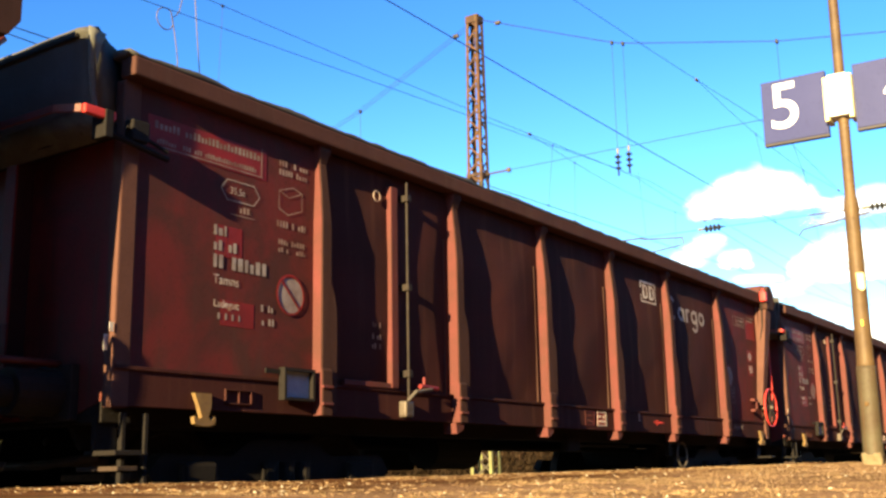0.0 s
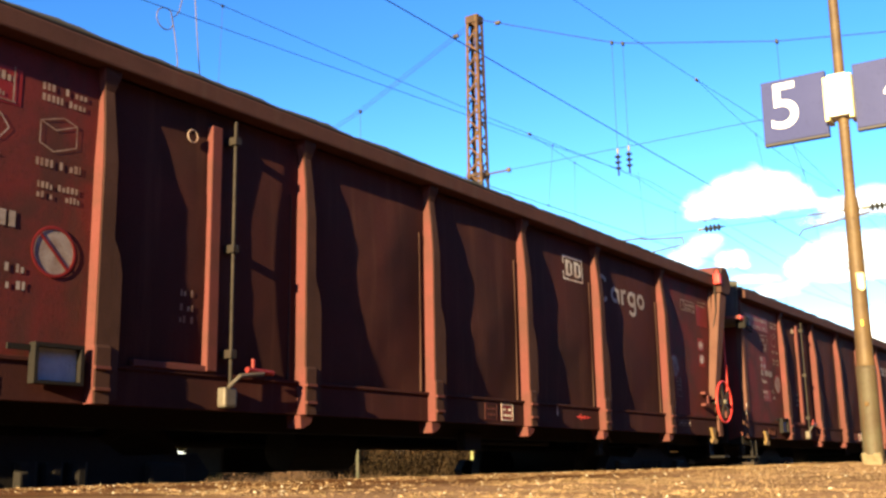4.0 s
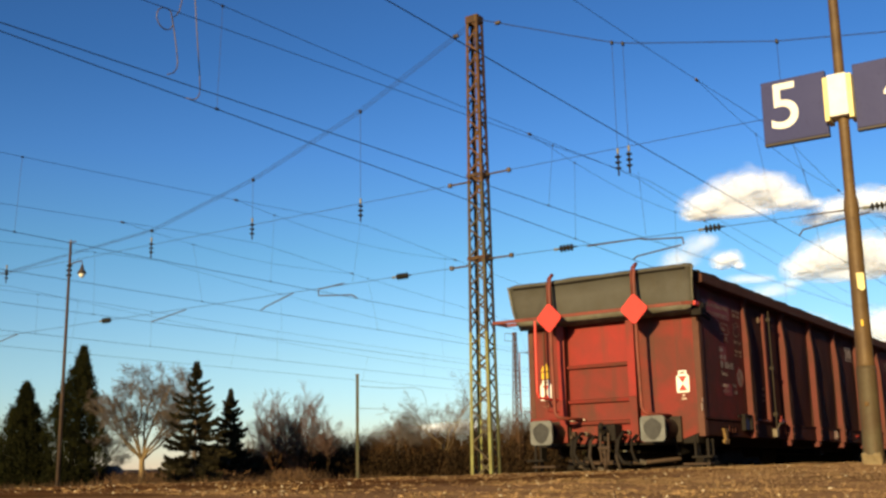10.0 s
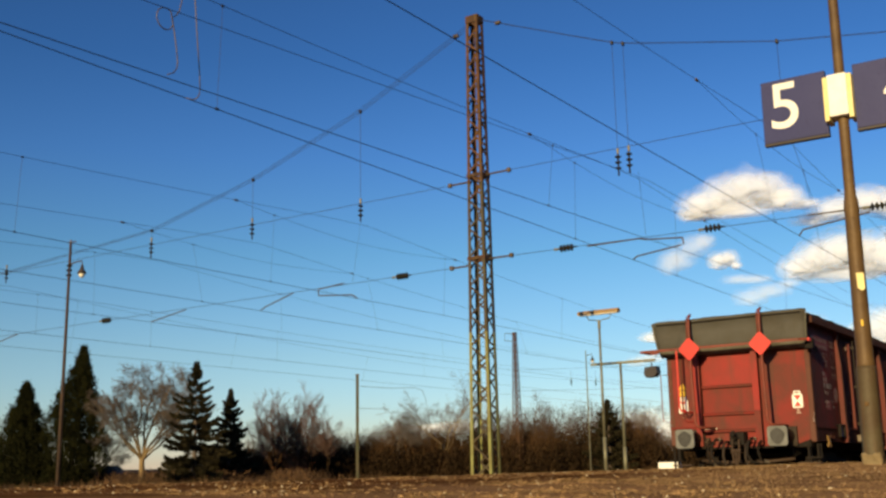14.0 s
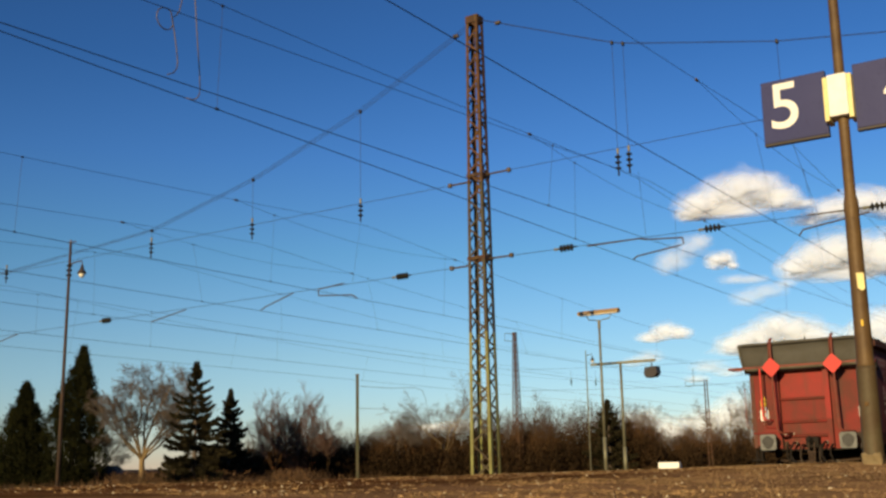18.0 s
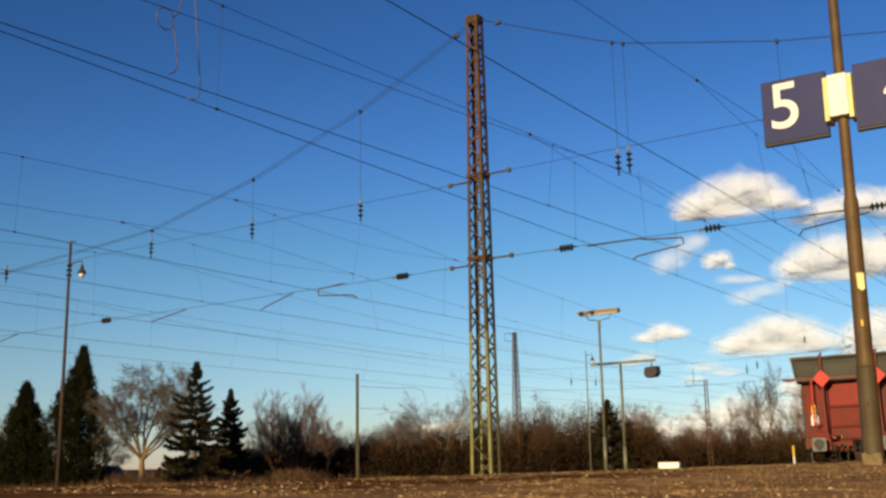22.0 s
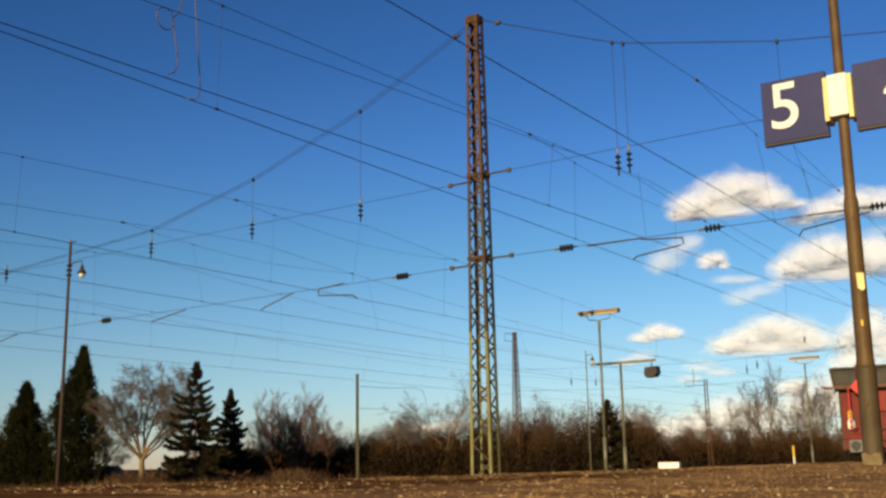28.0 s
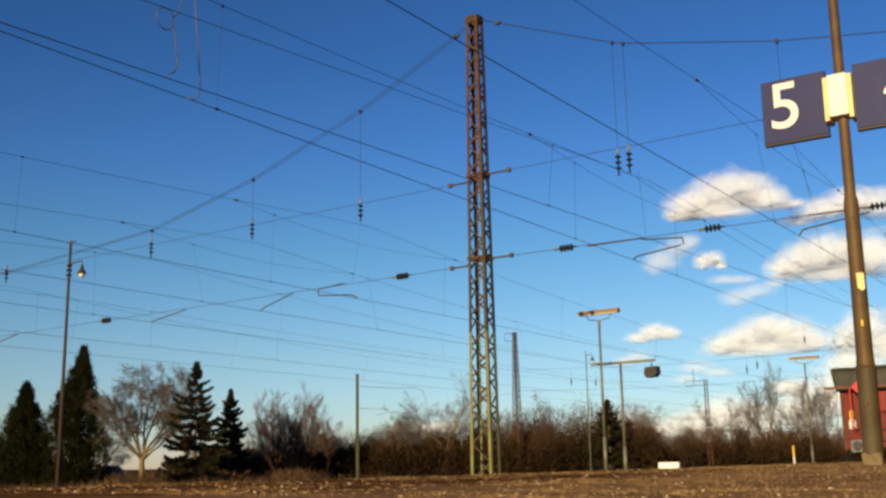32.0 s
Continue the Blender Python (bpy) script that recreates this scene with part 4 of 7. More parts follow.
def build_buffers(w):
    for yc, d in ((0.0, 1), (14.04, -1)):
        for s in (-1, 1):
            x = s * 0.875
            bm = bmesh.new()
            a, b = sorted((yc, yc + d * 0.035))
            box(bm, x - 0.18, x + 0.18, a, b, 0.885, 1.235)
            bmesh.ops.bevel(bm, geom=[e for e in bm.edges if abs(e.verts[0].co.y - e.verts[1].co.y) > 0.02], offset=0.055, segments=4, profile=0.5, affect="EDGES")
            buf = part("buffer", bm, BUFFER, w, "steel buffer with a worn rectangular plate")
            bm = bmesh.new()
            rings = []
            for yy in (yc - d * 0.002, yc):
                rings.append([(x + 0.132 * math.cos(q) * (1 + 0.08 * math.sin(3 * q)), yy, 1.055 + 0.142 * math.sin(q) * (1 + 0.06 * math.cos(4 * q))) for q in [2 * math.pi * i / 28 for i in range(28)]])
            loft(bm, rings)
            part("grease_patch", bm, GREASE, buf, "dark round grease patch")
            bm = bmesh.new()
            tube(bm, [(x, yc + d * 0.03, 1.06), (x, yc + d * 0.30, 1.06)], 0.10, 20)
            tube(bm, [(x, yc + d * 0.22, 1.06), (x, yc + d * 0.30, 1.06), (x, yc + d * 0.58, 1.06)], 0.150, 20)
            part("buffer_sleeve", bm, IRONDARK, buf, "black greasy buffer sleeve")
            bm = bmesh.new()
            a, b = sorted((yc + d * 0.555, yc + d * 0.618))
            box(bm, x - 0.19, x + 0.19, a, b, 0.88, 1.24, 0.01)
            part("buffer_flange", bm, IRONDARK, buf, "rusty bolted buffer flange")
        # draw hook, screw coupling and air hoses
        bm = bmesh.new()
        a, b = sorted((yc + d * 0.36, yc + d * 0.62))
        box(bm, -0.14, 0.14, a, b, 0.92, 1.16, 0.02)
        tube(bm, [(0, yc + d * 0.4, 1.05), (0, yc + d * 0.25, 1.05), (0, yc + d * 0.17, 1.10), (0, yc + d * 0.2, 1.17)], 0.045, 10, 0.03)
        part("draw_hook", bm, UNDER, w, "grimy draw hook")
        bm = bmesh.new()
        for s in (-1, 1):
            tube(bm, [(s * 0.06, yc + d * 0.3, 1.03), (s * 0.065, yc + d * 0.27, 0.80), (s * 0.05, yc + d * 0.28, 0.62)], 0.018)
        tube(bm, [(-0.09, yc + d * 0.28, 0.82), (0.09, yc + d * 0.28, 0.82)], 0.03)
        tube(bm, [(0, yc + d * 0.28, 0.82), (0, yc + d * 0.29, 0.55)], 0.025)
        part("screw_coupling", bm, IRON, w, "hanging screw coupling")
        for x0, x1, y, z in ((0.12, 0.80, 0.95, 0.60), (0.20, 0.95, 1.15, 0.50), (-0.85, -0.15, 0.95, 0.60)):
            bm = bmesh.new()
            a, b = sorted((yc + d * y, yc + d * (y + 0.14)))
            box(bm, x0, x1, a, b, z, z + 0.05, 0.008)
            part("brake_beam", bm, IRON, w, "rusty brake beam")
        for x, r in ((-0.36, 0.2), (0.32, 0.16)):
            bm = bmesh.new()
            tube(bm, [(x, yc + d * 0.5, 1.02), (x - 0.02, yc + d * 0.3, 1.04), (x - 0.08, yc + d * 0.22, 0.92), (x - 0.09, yc + d * 0.2, 0.75), (x - 0.02, yc + d * 0.22, 0.62), (x + 0.1, yc + d * 0.26, 0.58)], 0.026, 8)
            hose = part("air_hose", bm, UNDER, w, "black rubber air hose", smooth=True)
            bm = bmesh.new()
            tube(bm, [(x, yc + d * 0.55, 1.02), (x, yc + d * 0.40, 1.035)], 0.034, 8)
            part("hose_cock", bm, STEEL, hose)


def build_end_clutter(w):
    """Hoses, cocks and step irons hanging below the rear buffer beam."""
    for x, drop, mat, r in ((-0.52, 0.40, UNDER, 0.022), (-0.22, 0.46, IRONDARK, 0.026), (0.20, 0.50, IRONDARK, 0.024), (0.44, 0.36, UNDER, 0.020)):
        bm = bmesh.new()
        tube(bm, [(x, 0.58, 0.98), (x - 0.01, 0.44, 0.99), (x - 0.04, 0.36, 0.93), (x - 0.05, 0.34, 0.99 - drop * 0.6), (x - 0.01, 0.36, 1.0 - drop), (x + 0.05, 0.41, 0.98 - drop)], r, 8)
        hose = part("air_hose", bm, mat, w, "limp black rubber air hose", smooth=True)
        bm = bmesh.new()
        tube(bm, [(x + 0.04, 0.40, 0.985 - drop), (x + 0.10, 0.46, 0.96 - drop)], r * 1.7, 8)
        part("hose_coupling", bm, STEEL, hose, "worn steel hose coupling")
    for k in range(5):
        bm = bmesh.new()
        ring(bm, (0.0, 0.30, 0.78 - 0.075 * k), (1, 0, 0) if k % 2 else (0, 1, 0.1), 0.045, 0.013, 14, 6)
        part("coupling_link", bm, IRON, w, "rusty coupling link")
    for x in (-0.62, -0.10, 0.10, 0.62):
        bm = bmesh.new()
        box(bm, x - 0.03, x + 0.03, 0.52, 0.60, 0.90, 1.08, 0.008)
        tube(bm, [(x, 0.50, 1.0), (x, 0.45, 1.0)], 0.028, 8)
        part("cock_bracket", bm, IRON, w, "rusty stop cock bracket")
    for s in (-1, 1):
        x0, x1 = sorted((s * 1.02, s * 1.42))
        for y, z in ((0.66, 0.56), (0.80, 0.40)):
            bm = bmesh.new()
            box(bm, x0, x1, y, y + 0.16, z, z + 0.03, 0.006)
            part("step_tread", bm, IRON, w, "rusty hanging step tread")
        for y in (0.70, 0.88):
            bm = bmesh.new()
            box(bm, *sorted((s * 1.36, s * 1.40)), y, y + 0.03, 0.40, 0.92, 0.004)
            part("step_hanger", bm, UNDER, w, "black step hanger")
        bm = bmesh.new()
        prism(bm, [(0.62, 0.90), (1.30, 0.90), (1.10, 0.74), (0.74, 0.70)], "x", *sorted((s * 0.92, s * 0.96)))
        part("frame_gusset", bm, UNDER, w)
    for y, z, x0, x1 in ((0.90, 0.66, -0.9, 0.9), (1.05, 0.42, -0.7, 0.7)):
        bm = bmesh.new()
        tube(bm, [(x0, y, z), (x0 * 0.4, y - 0.03, z - 0.05), (x1 * 0.4, y - 0.03, z - 0.05), (x1, y, z)], 0.03, 8)
        part("brake_rod", bm, IRON, w, "rusty cross rod", smooth=True)


def build_bogies(w):
    for yc in (2.50, 11.54):
        bm = bmesh.new()
        for s in (-1, 1):
            x0, x1 = sorted((s * 0.98, s * 1.10))
            prism(bm, [(yc - 1.32, 0.55), (yc - 1.2, 0.68), (yc - 0.55, 0.66), (yc - 0.35, 0.78), (yc + 0.35, 0.78), (yc + 0.55, 0.66), (yc + 1.2, 0.68), (yc + 1.32, 0.55),
                       (yc + 1.25, 0.42), (yc + 0.6, 0.45), (yc + 0.4, 0.28), (yc - 0.4, 0.28), (yc - 0.6, 0.45), (yc - 1.25, 0.42)], "x", x0, x1)
            for a in (-0.9, 0.9):
                box(bm, *sorted((s * 1.0, s * 1.16)), yc + a - 0.16, yc + a + 0.16, 0.34, 0.62, 0.03)
            for a in (-0.18, 0.0, 0.18):
                tube(bm, [(s * 1.12, yc + a, 0.34), (s * 1.12, yc + a, 0.62)], 0.07, 10)
        box(bm, -1.0, 1.0, yc - 0.2, yc + 0.2, 0.55, 0.80, 0.03)
        bogie = part("bogie", bm, UNDER, w, "black grimy two-axle bogie")
        for a in (-0.9, 0.9):
            for s in (-1, 1):
                bm = bmesh.new()
                x = s * 0.75
                rings = []
                for dx, r in ((-0.068, 0.41), (-0.066, 0.46), (0.055, 0.455), (0.066, 0.43), (0.066, 0.38), (0.03, 0.36), (0.03, 0.14), (0.09, 0.12), (0.09, 0.02)):
                    q = -dx if dx < 0.05 else dx
                    rings.append([(x + s * dx, yc + a + r * math.cos(u), 0.46 + r * math.sin(u)) for u in [2 * math.pi * i / 32 for i in range(32)]])
                loft(bm, rings)
                part("wheel", bm, UNDER, bogie, "steel wheel", smooth=False)
    bm = bmesh.new()
    tube(bm, [(0.5, 5.2, 0.74), (0.5, 6.0, 0.74)], 0.19, 16)
    box(bm, -0.9, -0.4, 5.4, 6.3, 0.55, 0.85, 0.03)
    tube(bm, [(0.2, 1.0, 0.78), (0.2, 13.0, 0.78)], 0.03)
    tube(bm, [(1.1, 7.2, 0.8), (1.1, 8.8, 0.8)], 0.02)
    part("brake_gear", bm, UNDER, w, "black air tank and brake rods")
    bm = bmesh.new()
    tube(bm, [(1.0, 11.22, 0.66), (1.01, 11.29, 0.68), (1.01, 11.33, 0.74), (1.0, 11.32, 0.80)], 0.008, 6)
    part("changeover_ring", bm, STEEL, w, "grey changeover ring")
    bm = bmesh.new()
    tube(bm, [(1.0, 11.28, 0.66), (1.01, 11.37, 0.68), (1.01, 11.40, 0.74), (1.0, 11.38, 0.79)], 0.008, 6)
    part("changeover_ring", bm, STEEL, w, "grey changeover ring")
    bm = bmesh.new()
    ring(bm, (1.20, 10.30, 0.70), (1, 0, 0), 0.165, 0.016, 24, 6)
    part("release_ring", bm, STEEL, w, "large grey brake release ring")
    bm = bmesh.new()
    tube(bm, [(1.22, 10.16, 0.83), (1.18, 10.1, 0.96)], 0.014)
    part("changeover_rod", bm, STEEL, w)
    bm = bmesh.new()
    box(bm, 1.16, 1.22, 9.8, 9.92, 0.68, 0.92, 0.01)
    part("changeover_box", bm, UNDER, w)
    bm = bmesh.new()
    box(bm, 1.1, 1.2, 7.0, 7.3, 0.72, 0.9, 0.02)
    part("valve_box", bm, UNDER, w)


def build_front_gear(w):
    # hand brake: wheel on a leaning cover with a hood box above
    bm = bmesh.new()
    loft(bm, [[(1.40, 13.01, 1.47), (1.49, 13.01, 1.47), (1.49, 13.18, 1.47), (1.40, 13.18, 1.47)],
              [(1.40, 13.36, 3.02), (1.55, 13.36, 3.02), (1.55, 13.62, 3.02), (1.40, 13.62, 3.02)]])
    part("brake_cover", bm, CORNER, w, "leaning brown brake spindle cover")
    bm = bmesh.new()
    prism(bm, [(13.34, 3.03), (13.66, 3.03), (13.74, 3.14), (13.74, 3.30), (13.62, 3.42), (13.46, 3.42), (13.36, 3.30)], "x", 1.464, 1.58)
    part("gear_box", bm, POSTFACE, w, "brown gear box on the wagon corner")
    bm = bmesh.new()
    box(bm, 1.50, 1.60, 13.24, 13.36, 3.14, 3.30, 0.02)
    tube(bm, [(1.55, 13.30, 3.28), (1.54, 13.31, 3.35)], 0.022)
    part("roof_catch", bm, SIGNAL, w, "orange-red roof catch")
    bm = bmesh.new()
    tube(bm, [(1.50, 13.29, 3.13), (1.50, 13.27, 2.75), (1.44, 13.25, 2.45)], 0.010)
    part("catch_rod", bm, IRONDARK, w)
    bm = bmesh.new()
    ring(bm, (1.56, 13.18, 1.43), (1, 0, 0), 0.29, 0.0145, 36, 8)
    wheel = part("brake_wheel", bm, SIGNAL, w, "red rimmed hand brake wheel", smooth=True)
    bm = bmesh.new()
    for a in range(5):
        q = 2 * math.pi * a / 5 + 0.6
        d = Vector((0, math.cos(q), math.sin(q)))
        e = Vector((0, -d.z, d.y))
        c = Vector((1.555, 13.18, 1.43))
        loft(bm, [[c + e * 0.028, c - e * 0.028, c - e * 0.028 + Vector((0.008, 0, 0)), c + e * 0.028 + Vector((0.008, 0, 0))],
                  [c + d * 0.285 + e * 0.05, c + d * 0.285 - e * 0.05, c + d * 0.285 - e * 0.05 + Vector((0.008, 0, 0)), c + d * 0.285 + e * 0.05 + Vector((0.008, 0, 0))]])
    part("spoke", bm, IRON, wheel, "dark flat spokes")
    bm = bmesh.new()
    tube(bm, [(1.40, 13.18, 1.43), (1.60, 13.18, 1.43)], 0.035, 12)
    part("hub", bm, STEEL, wheel)
    bm = bmesh.new()
    tube(bm, [(1.46, 13.62, 2.55), (1.46, 13.62, 1.52), (1.46, 13.57, 1.48)], 0.019)
    part("side_lever", bm, SIGNAL, w, "bright red side lever")
    bm = bmesh.new()
    box(bm, 1.43, 1.47, 13.52, 13.60, 1.22, 1.42, 0.01)
    part("lever_catch", bm, POST, w)
    bm = bmesh.new()
    for z in (1.36, 1.52):
        box(bm, 1.40, 1.47, 12.70, 12.86, z, z + 0.035)
    box(bm, 1.45, 1.47, 12.80, 12.86, 1.36, 1.555)
    part("lamp_bracket", bm, POST, w, "brown lamp bracket")


def build_marks(w):
    rng = random.Random(3)
    side = lambda y, z, t, s, name="lettering", mat=LETTER: lettering(name, t, s, side_at(y, z), mat, w)
    # patches of fresher paint behind the writing
    bm = bmesh.new()
    box(bm, 1.384, 1.3905, 1.52, 1.85, 1.56, 1.74)
    part("paint_patch", bm, FRESH, w, "fresh red paint patch")
    bm = bmesh.new()
    box(bm, 1.384, 1.3905, 1.46, 1.72, 2.05, 2.28)
    part("paint_patch", bm, FRESH, w, "fresh red paint patch")
    bm = bmesh.new()
    box(bm, 1.384, 1.3905, 0.82, 1.96, 2.70, 2.93)
    part("paint_patch", bm, FRESH, w, "red banner behind worn writing")
    # the running number, as bars
    bars("running_number", words(rng, 1.44, 1.56, 2.20, 0.075) + words(rng, 1.44, 1.70, 2.09, 0.075) + words(rng, 1.44, 2.06, 1.965, 0.095), LETTER2, w, label="white running number")
    side(1.44, 1.85, "Tamns", 0.095, "type_lettering")
    side(1.45, 1.685, "Ladegut:", 0.075, "load_lettering")
    bars("load_note", words(rng, 1.46, 1.72, 1.60, 0.045) + words(rng, 1.92, 2.05, 1.70, 0.05) + words(rng, 1.86, 2.06, 1.60, 0.05), LETTER2, w)
    bars("top_note", words(rng, 0.84, 1.90, 2.84, 0.055) + words(rng, 0.90, 1.86, 2.74, 0.035) + [(0.84, 1.92, 2.715, 0.008), (1.90, 1.91, 2.72, 0.22)], FADED, w, label="worn white line of small writing")
    for y0, y1, z, h in ((2.10, 2.42, 2.86, 0.045), (2.10, 2.42, 2.79, 0.045), (2.08, 2.40, 2.375, 0.05), (2.10, 2.40, 2.24, 0.04), (2.10, 2.40, 2.18, 0.04)):
        bars("side_note", words(rng, y0, y1, z, h), FADED, w)
    bars("length_note", words(rng, 1.62, 1.80, 2.40, 0.05) + [(1.60, 1.84, 2.375, 0.006)], FADED, w)
    bars("door_note", words(rng, 3.24, 3.36, 1.72, 0.045) + words(rng, 3.24, 3.36, 1.62, 0.045) + words(rng, 3.24, 3.36, 1.54, 0.045), FADED, w)
    side(1.585, 2.53, "35.5t", 0.075, "weight_lettering", LETTER2)
    bm = bmesh.new()
    hexa = [(1.50, 2.555), (1.56, 2.63), (1.83, 2.63), (1.89, 2.555), (1.83, 2.48), (1.56, 2.48)]
    for (a, b), (c, d) in zip(hexa, hexa[1:] + hexa[:1]):
        tube(bm, [(1.392, a, b), (1.392, c, d)], 0.004, 4)
    part("weight_outline", bm, LETTER2, w)
    bm = bmesh.new()
    quad = [(2.10, 2.52), (2.20, 2.48), (2.36, 2.54), (2.36, 2.68), (2.26, 2.71), (2.10, 2.66)]
    for (a, b), (c, d) in zip(quad, quad[1:] + quad[:1]):
        tube(bm, [(1.392, a, b), (1.392, c, d)], 0.004, 4)
    tube(bm, [(1.392, 2.10, 2.66), (1.392, 2.21, 2.62), (1.392, 2.36, 2.68)], 0.004, 4)
    part("load_symbol", bm, FADED, w, "painted box symbol")
    for y in (2.24, 11.86):
        bm = bmesh.new()
        rings = [[(x, y + 0.15 * math.cos(q), 1.86 + 0.15 * math.sin(q)) for q in [2 * math.pi * i / 28 for i in range(28)]] for x in (1.384, 1.391)]
        loft(bm, rings)
        badge = part("prohibition_badge", bm, BADGE, w, "round grey badge with a red ring and bar")
        bm = bmesh.new()
        ring(bm, (1.392, y, 1.86), (1, 0, 0), 0.148, 0.012, 28, 5)
        tube(bm, [(1.394, y - 0.1, 1.96), (1.394, y + 0.1, 1.76)], 0.011, 5)
        part("red_ring", bm, FRESH, badge)
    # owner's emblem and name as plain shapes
    bm = bmesh.new()
    for a, b, c, d in ((8.82, 9.29, 2.875, 2.90), (8.82, 9.29, 2.62, 2.64), (8.82, 8.845, 2.64, 2.72), (8.82, 8.845, 2.80, 2.875), (9.268, 9.29, 2.64, 2.875)):
        box(bm, 1.398, 1.401, a, b, c, d)
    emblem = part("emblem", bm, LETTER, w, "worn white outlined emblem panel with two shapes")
    for y in (8.885, 9.085):
        bm = bmesh.new()
        box(bm, 1.398, 1.401, y, y + 0.055, 2.67, 2.855)
        for z in (2.67, 2.822):
            box(bm, 1.398, 1.401, y + 0.055, y + 0.11, z, z + 0.033)
        box(bm, 1.398, 1.401, y + 0.11, y + 0.158, 2.69, 2.835)
        part("emblem_shape", bm, LETTER, emblem)
    def arc(cy, cz, ry, rz, q0, q1, half=0.025):
        """A flat bold stroke along part of an oval."""
        bm = bmesh.new()
        n = 20
        inner, outer = [], []
        for k in range(n + 1):
            q = q0 + (q1 - q0) * k / n
            inner.append((cy + (ry - half) * math.cos(q), cz + (rz - half) * math.sin(q)))
            outer.append((cy + (ry + half) * math.cos(q), cz + (rz + half) * math.sin(q)))
        for k in range(n):
            prism(bm, [inner[k], inner[k + 1], outer[k + 1], outer[k]], "x", 1.391, 1.394)
        return bm
    name = [arc(9.80, 2.645, 0.135, 0.145, 0.75, 5.5), arc(10.13, 2.60, 0.085, 0.075, 0.0, 6.283), arc(10.40, 2.60, 0.07, 0.075, 1.0, 3.0), arc(10.60, 2.60, 0.085, 0.075, 0.0, 6.283), arc(10.87, 2.60, 0.085, 0.075, 0.0, 6.283)]
    box(name[1], 1.391, 1.3935, 10.19, 10.25, 2.50, 2.68)
    box(name[2], 1.391, 1.3935, 10.30, 10.36, 2.50, 2.69)
    box(name[3], 1.391, 1.3935, 10.66, 10.715, 2.47, 2.69)
    tail = arc(10.60, 2.47, 0.085, 0.065, 3.5, 6.283)
    for bm, mat in zip(name, (FADED, LETTER2, LETTER2, LETTER2, LETTER2)):
        part("owner_marking", bm, LETTER2, w, "faded grey letter shape")
    part("owner_marking", tail, LETTER2, w, "faded grey letter shape")
    bm = bmesh.new()
    for a, b, c, d in ((12.20, 12.72, 2.80, 2.81), (12.20, 12.72, 2.66, 2.67), (12.20, 12.21, 2.66, 2.80), (12.71, 12.72, 2.66, 2.80), (12.32, 12.33, 2.67, 2.80)):
        box(bm, 1.392, 1.395, a, b, c, d)
    for y0, y1, z, h in words(rng, 12.36, 12.70, 2.735, 0.035) + words(rng, 12.36, 12.70, 2.685, 0.03):
        box(bm, 1.392, 1.395, y0, y1, z, z + h)
    part("owner_panel", bm, FADED, w, "worn outlined owner's panel")
    bm = bmesh.new()
    box(bm, 1.384, 1.3895, 12.78, 13.20, 2.50, 2.80)
    part("red_patch", bm, FRESH, w, "fresh red painted square")
    for z0, z1 in ((2.14, 2.32), (1.92, 2.09)):
        bm = bmesh.new()
        box(bm, 1.384, 1.3895, 12.77, 13.0, z0, z1)
        part("red_patch", bm, FRESH, w, "small fresh red painted square")
    bars("patch_note", words(rng, 12.84, 13.18, 2.835, 0.022) + words(rng, 12.84, 13.10, 2.775, 0.03), FADED, w)
    for z in (2.22, 2.02):
        bm = bmesh.new()
        ring(bm, (1.391, 12.865, z), (1, 0, 0), 0.05, 0.005, 18, 4)
        tube(bm, [(1.391, 12.82, z), (1.391, 12.91, z)], 0.005, 4)
        tube(bm, [(1.391, 12.865, z - 0.045), (1.391, 12.865, z + 0.045)], 0.005, 4)
        tube(bm, [(1.391, 12.93, z + 0.06), (1.391, 12.955, z + 0.03), (1.391, 12.95, z - 0.04)], 0.005, 4)
        part("brake_symbol", bm, WHITE, w, "white brake wheel symbol")
    bars("revision_panel", [(11.90, 12.06, 1.70, 0.008), (11.90, 12.06, 1.46, 0.008), (11.90, 11.907, 1.46, 0.24), (12.053, 12.06, 1.46, 0.24)] + words(rng, 11.92, 12.04, 1.65, 0.02) + words(rng, 11.92, 12.04, 1.60, 0.02) + words(rng, 11.92, 12.04, 1.54, 0.02), FADED, w)
    bars("sill_note", words(rng, 11.88, 12.30, 1.095, 0.032) + [(11.85, 12.33, 1.14, 0.006), (11.85, 12.33, 1.075, 0.006)], FADED, w, x=1.396)
    for y, base, ink in ((7.36, FRESH, LETTER), (7.06, BODY, BODYRED)):
        bm = bmesh.new()
        box(bm, 1.394, 1.398, y, y + 0.22, 1.005, 1.165)
        plate = part("sill_plate", bm, base, w, "red sill plate with a white border" if ink is LETTER else "faded sill plate with a red border")
        bm = bmesh.new()
        for a, b, c, d in ((0, 0.22, 1.153, 1.165), (0, 0.22, 1.005, 1.017), (0, 0.010, 1.017, 1.153), (0.21, 0.22, 1.017, 1.153)):
            box(bm, 1.398, 1.401, y + a, y + b, c, d)
        part("plate_border", bm, ink, plate)
        bm = bmesh.new()
        for y0, y1, z, h in words(rng, y + 0.03, y + 0.19, 1.10, 0.026) + words(rng, y + 0.03, y + 0.19, 1.045, 0.026):
            box(bm, 1.398, 1.401, y0, y1, z, z + h)
        tagged(part("plate_writing", bm, ink, plate), kind="stuff")
    bars("jacking_mark", [(8.94, 9.02, 1.088, 0.007), (9.00, 9.012, 1.076, 0.03), (9.045, 9.053, 1.055, 0.07)] + words(rng, 9.07, 9.17, 1.078, 0.025) + [(9.20, 9.28, 1.088, 0.007), (9.208, 9.22, 1.076, 0.03)], SIGNAL, w, x=1.396)
    for y in (8.51, 9.67):
        bars("lashing_mark", [(y - 0.012, y + 0.012, 1.09, 0.10)], LETTER, w, x=1.397)
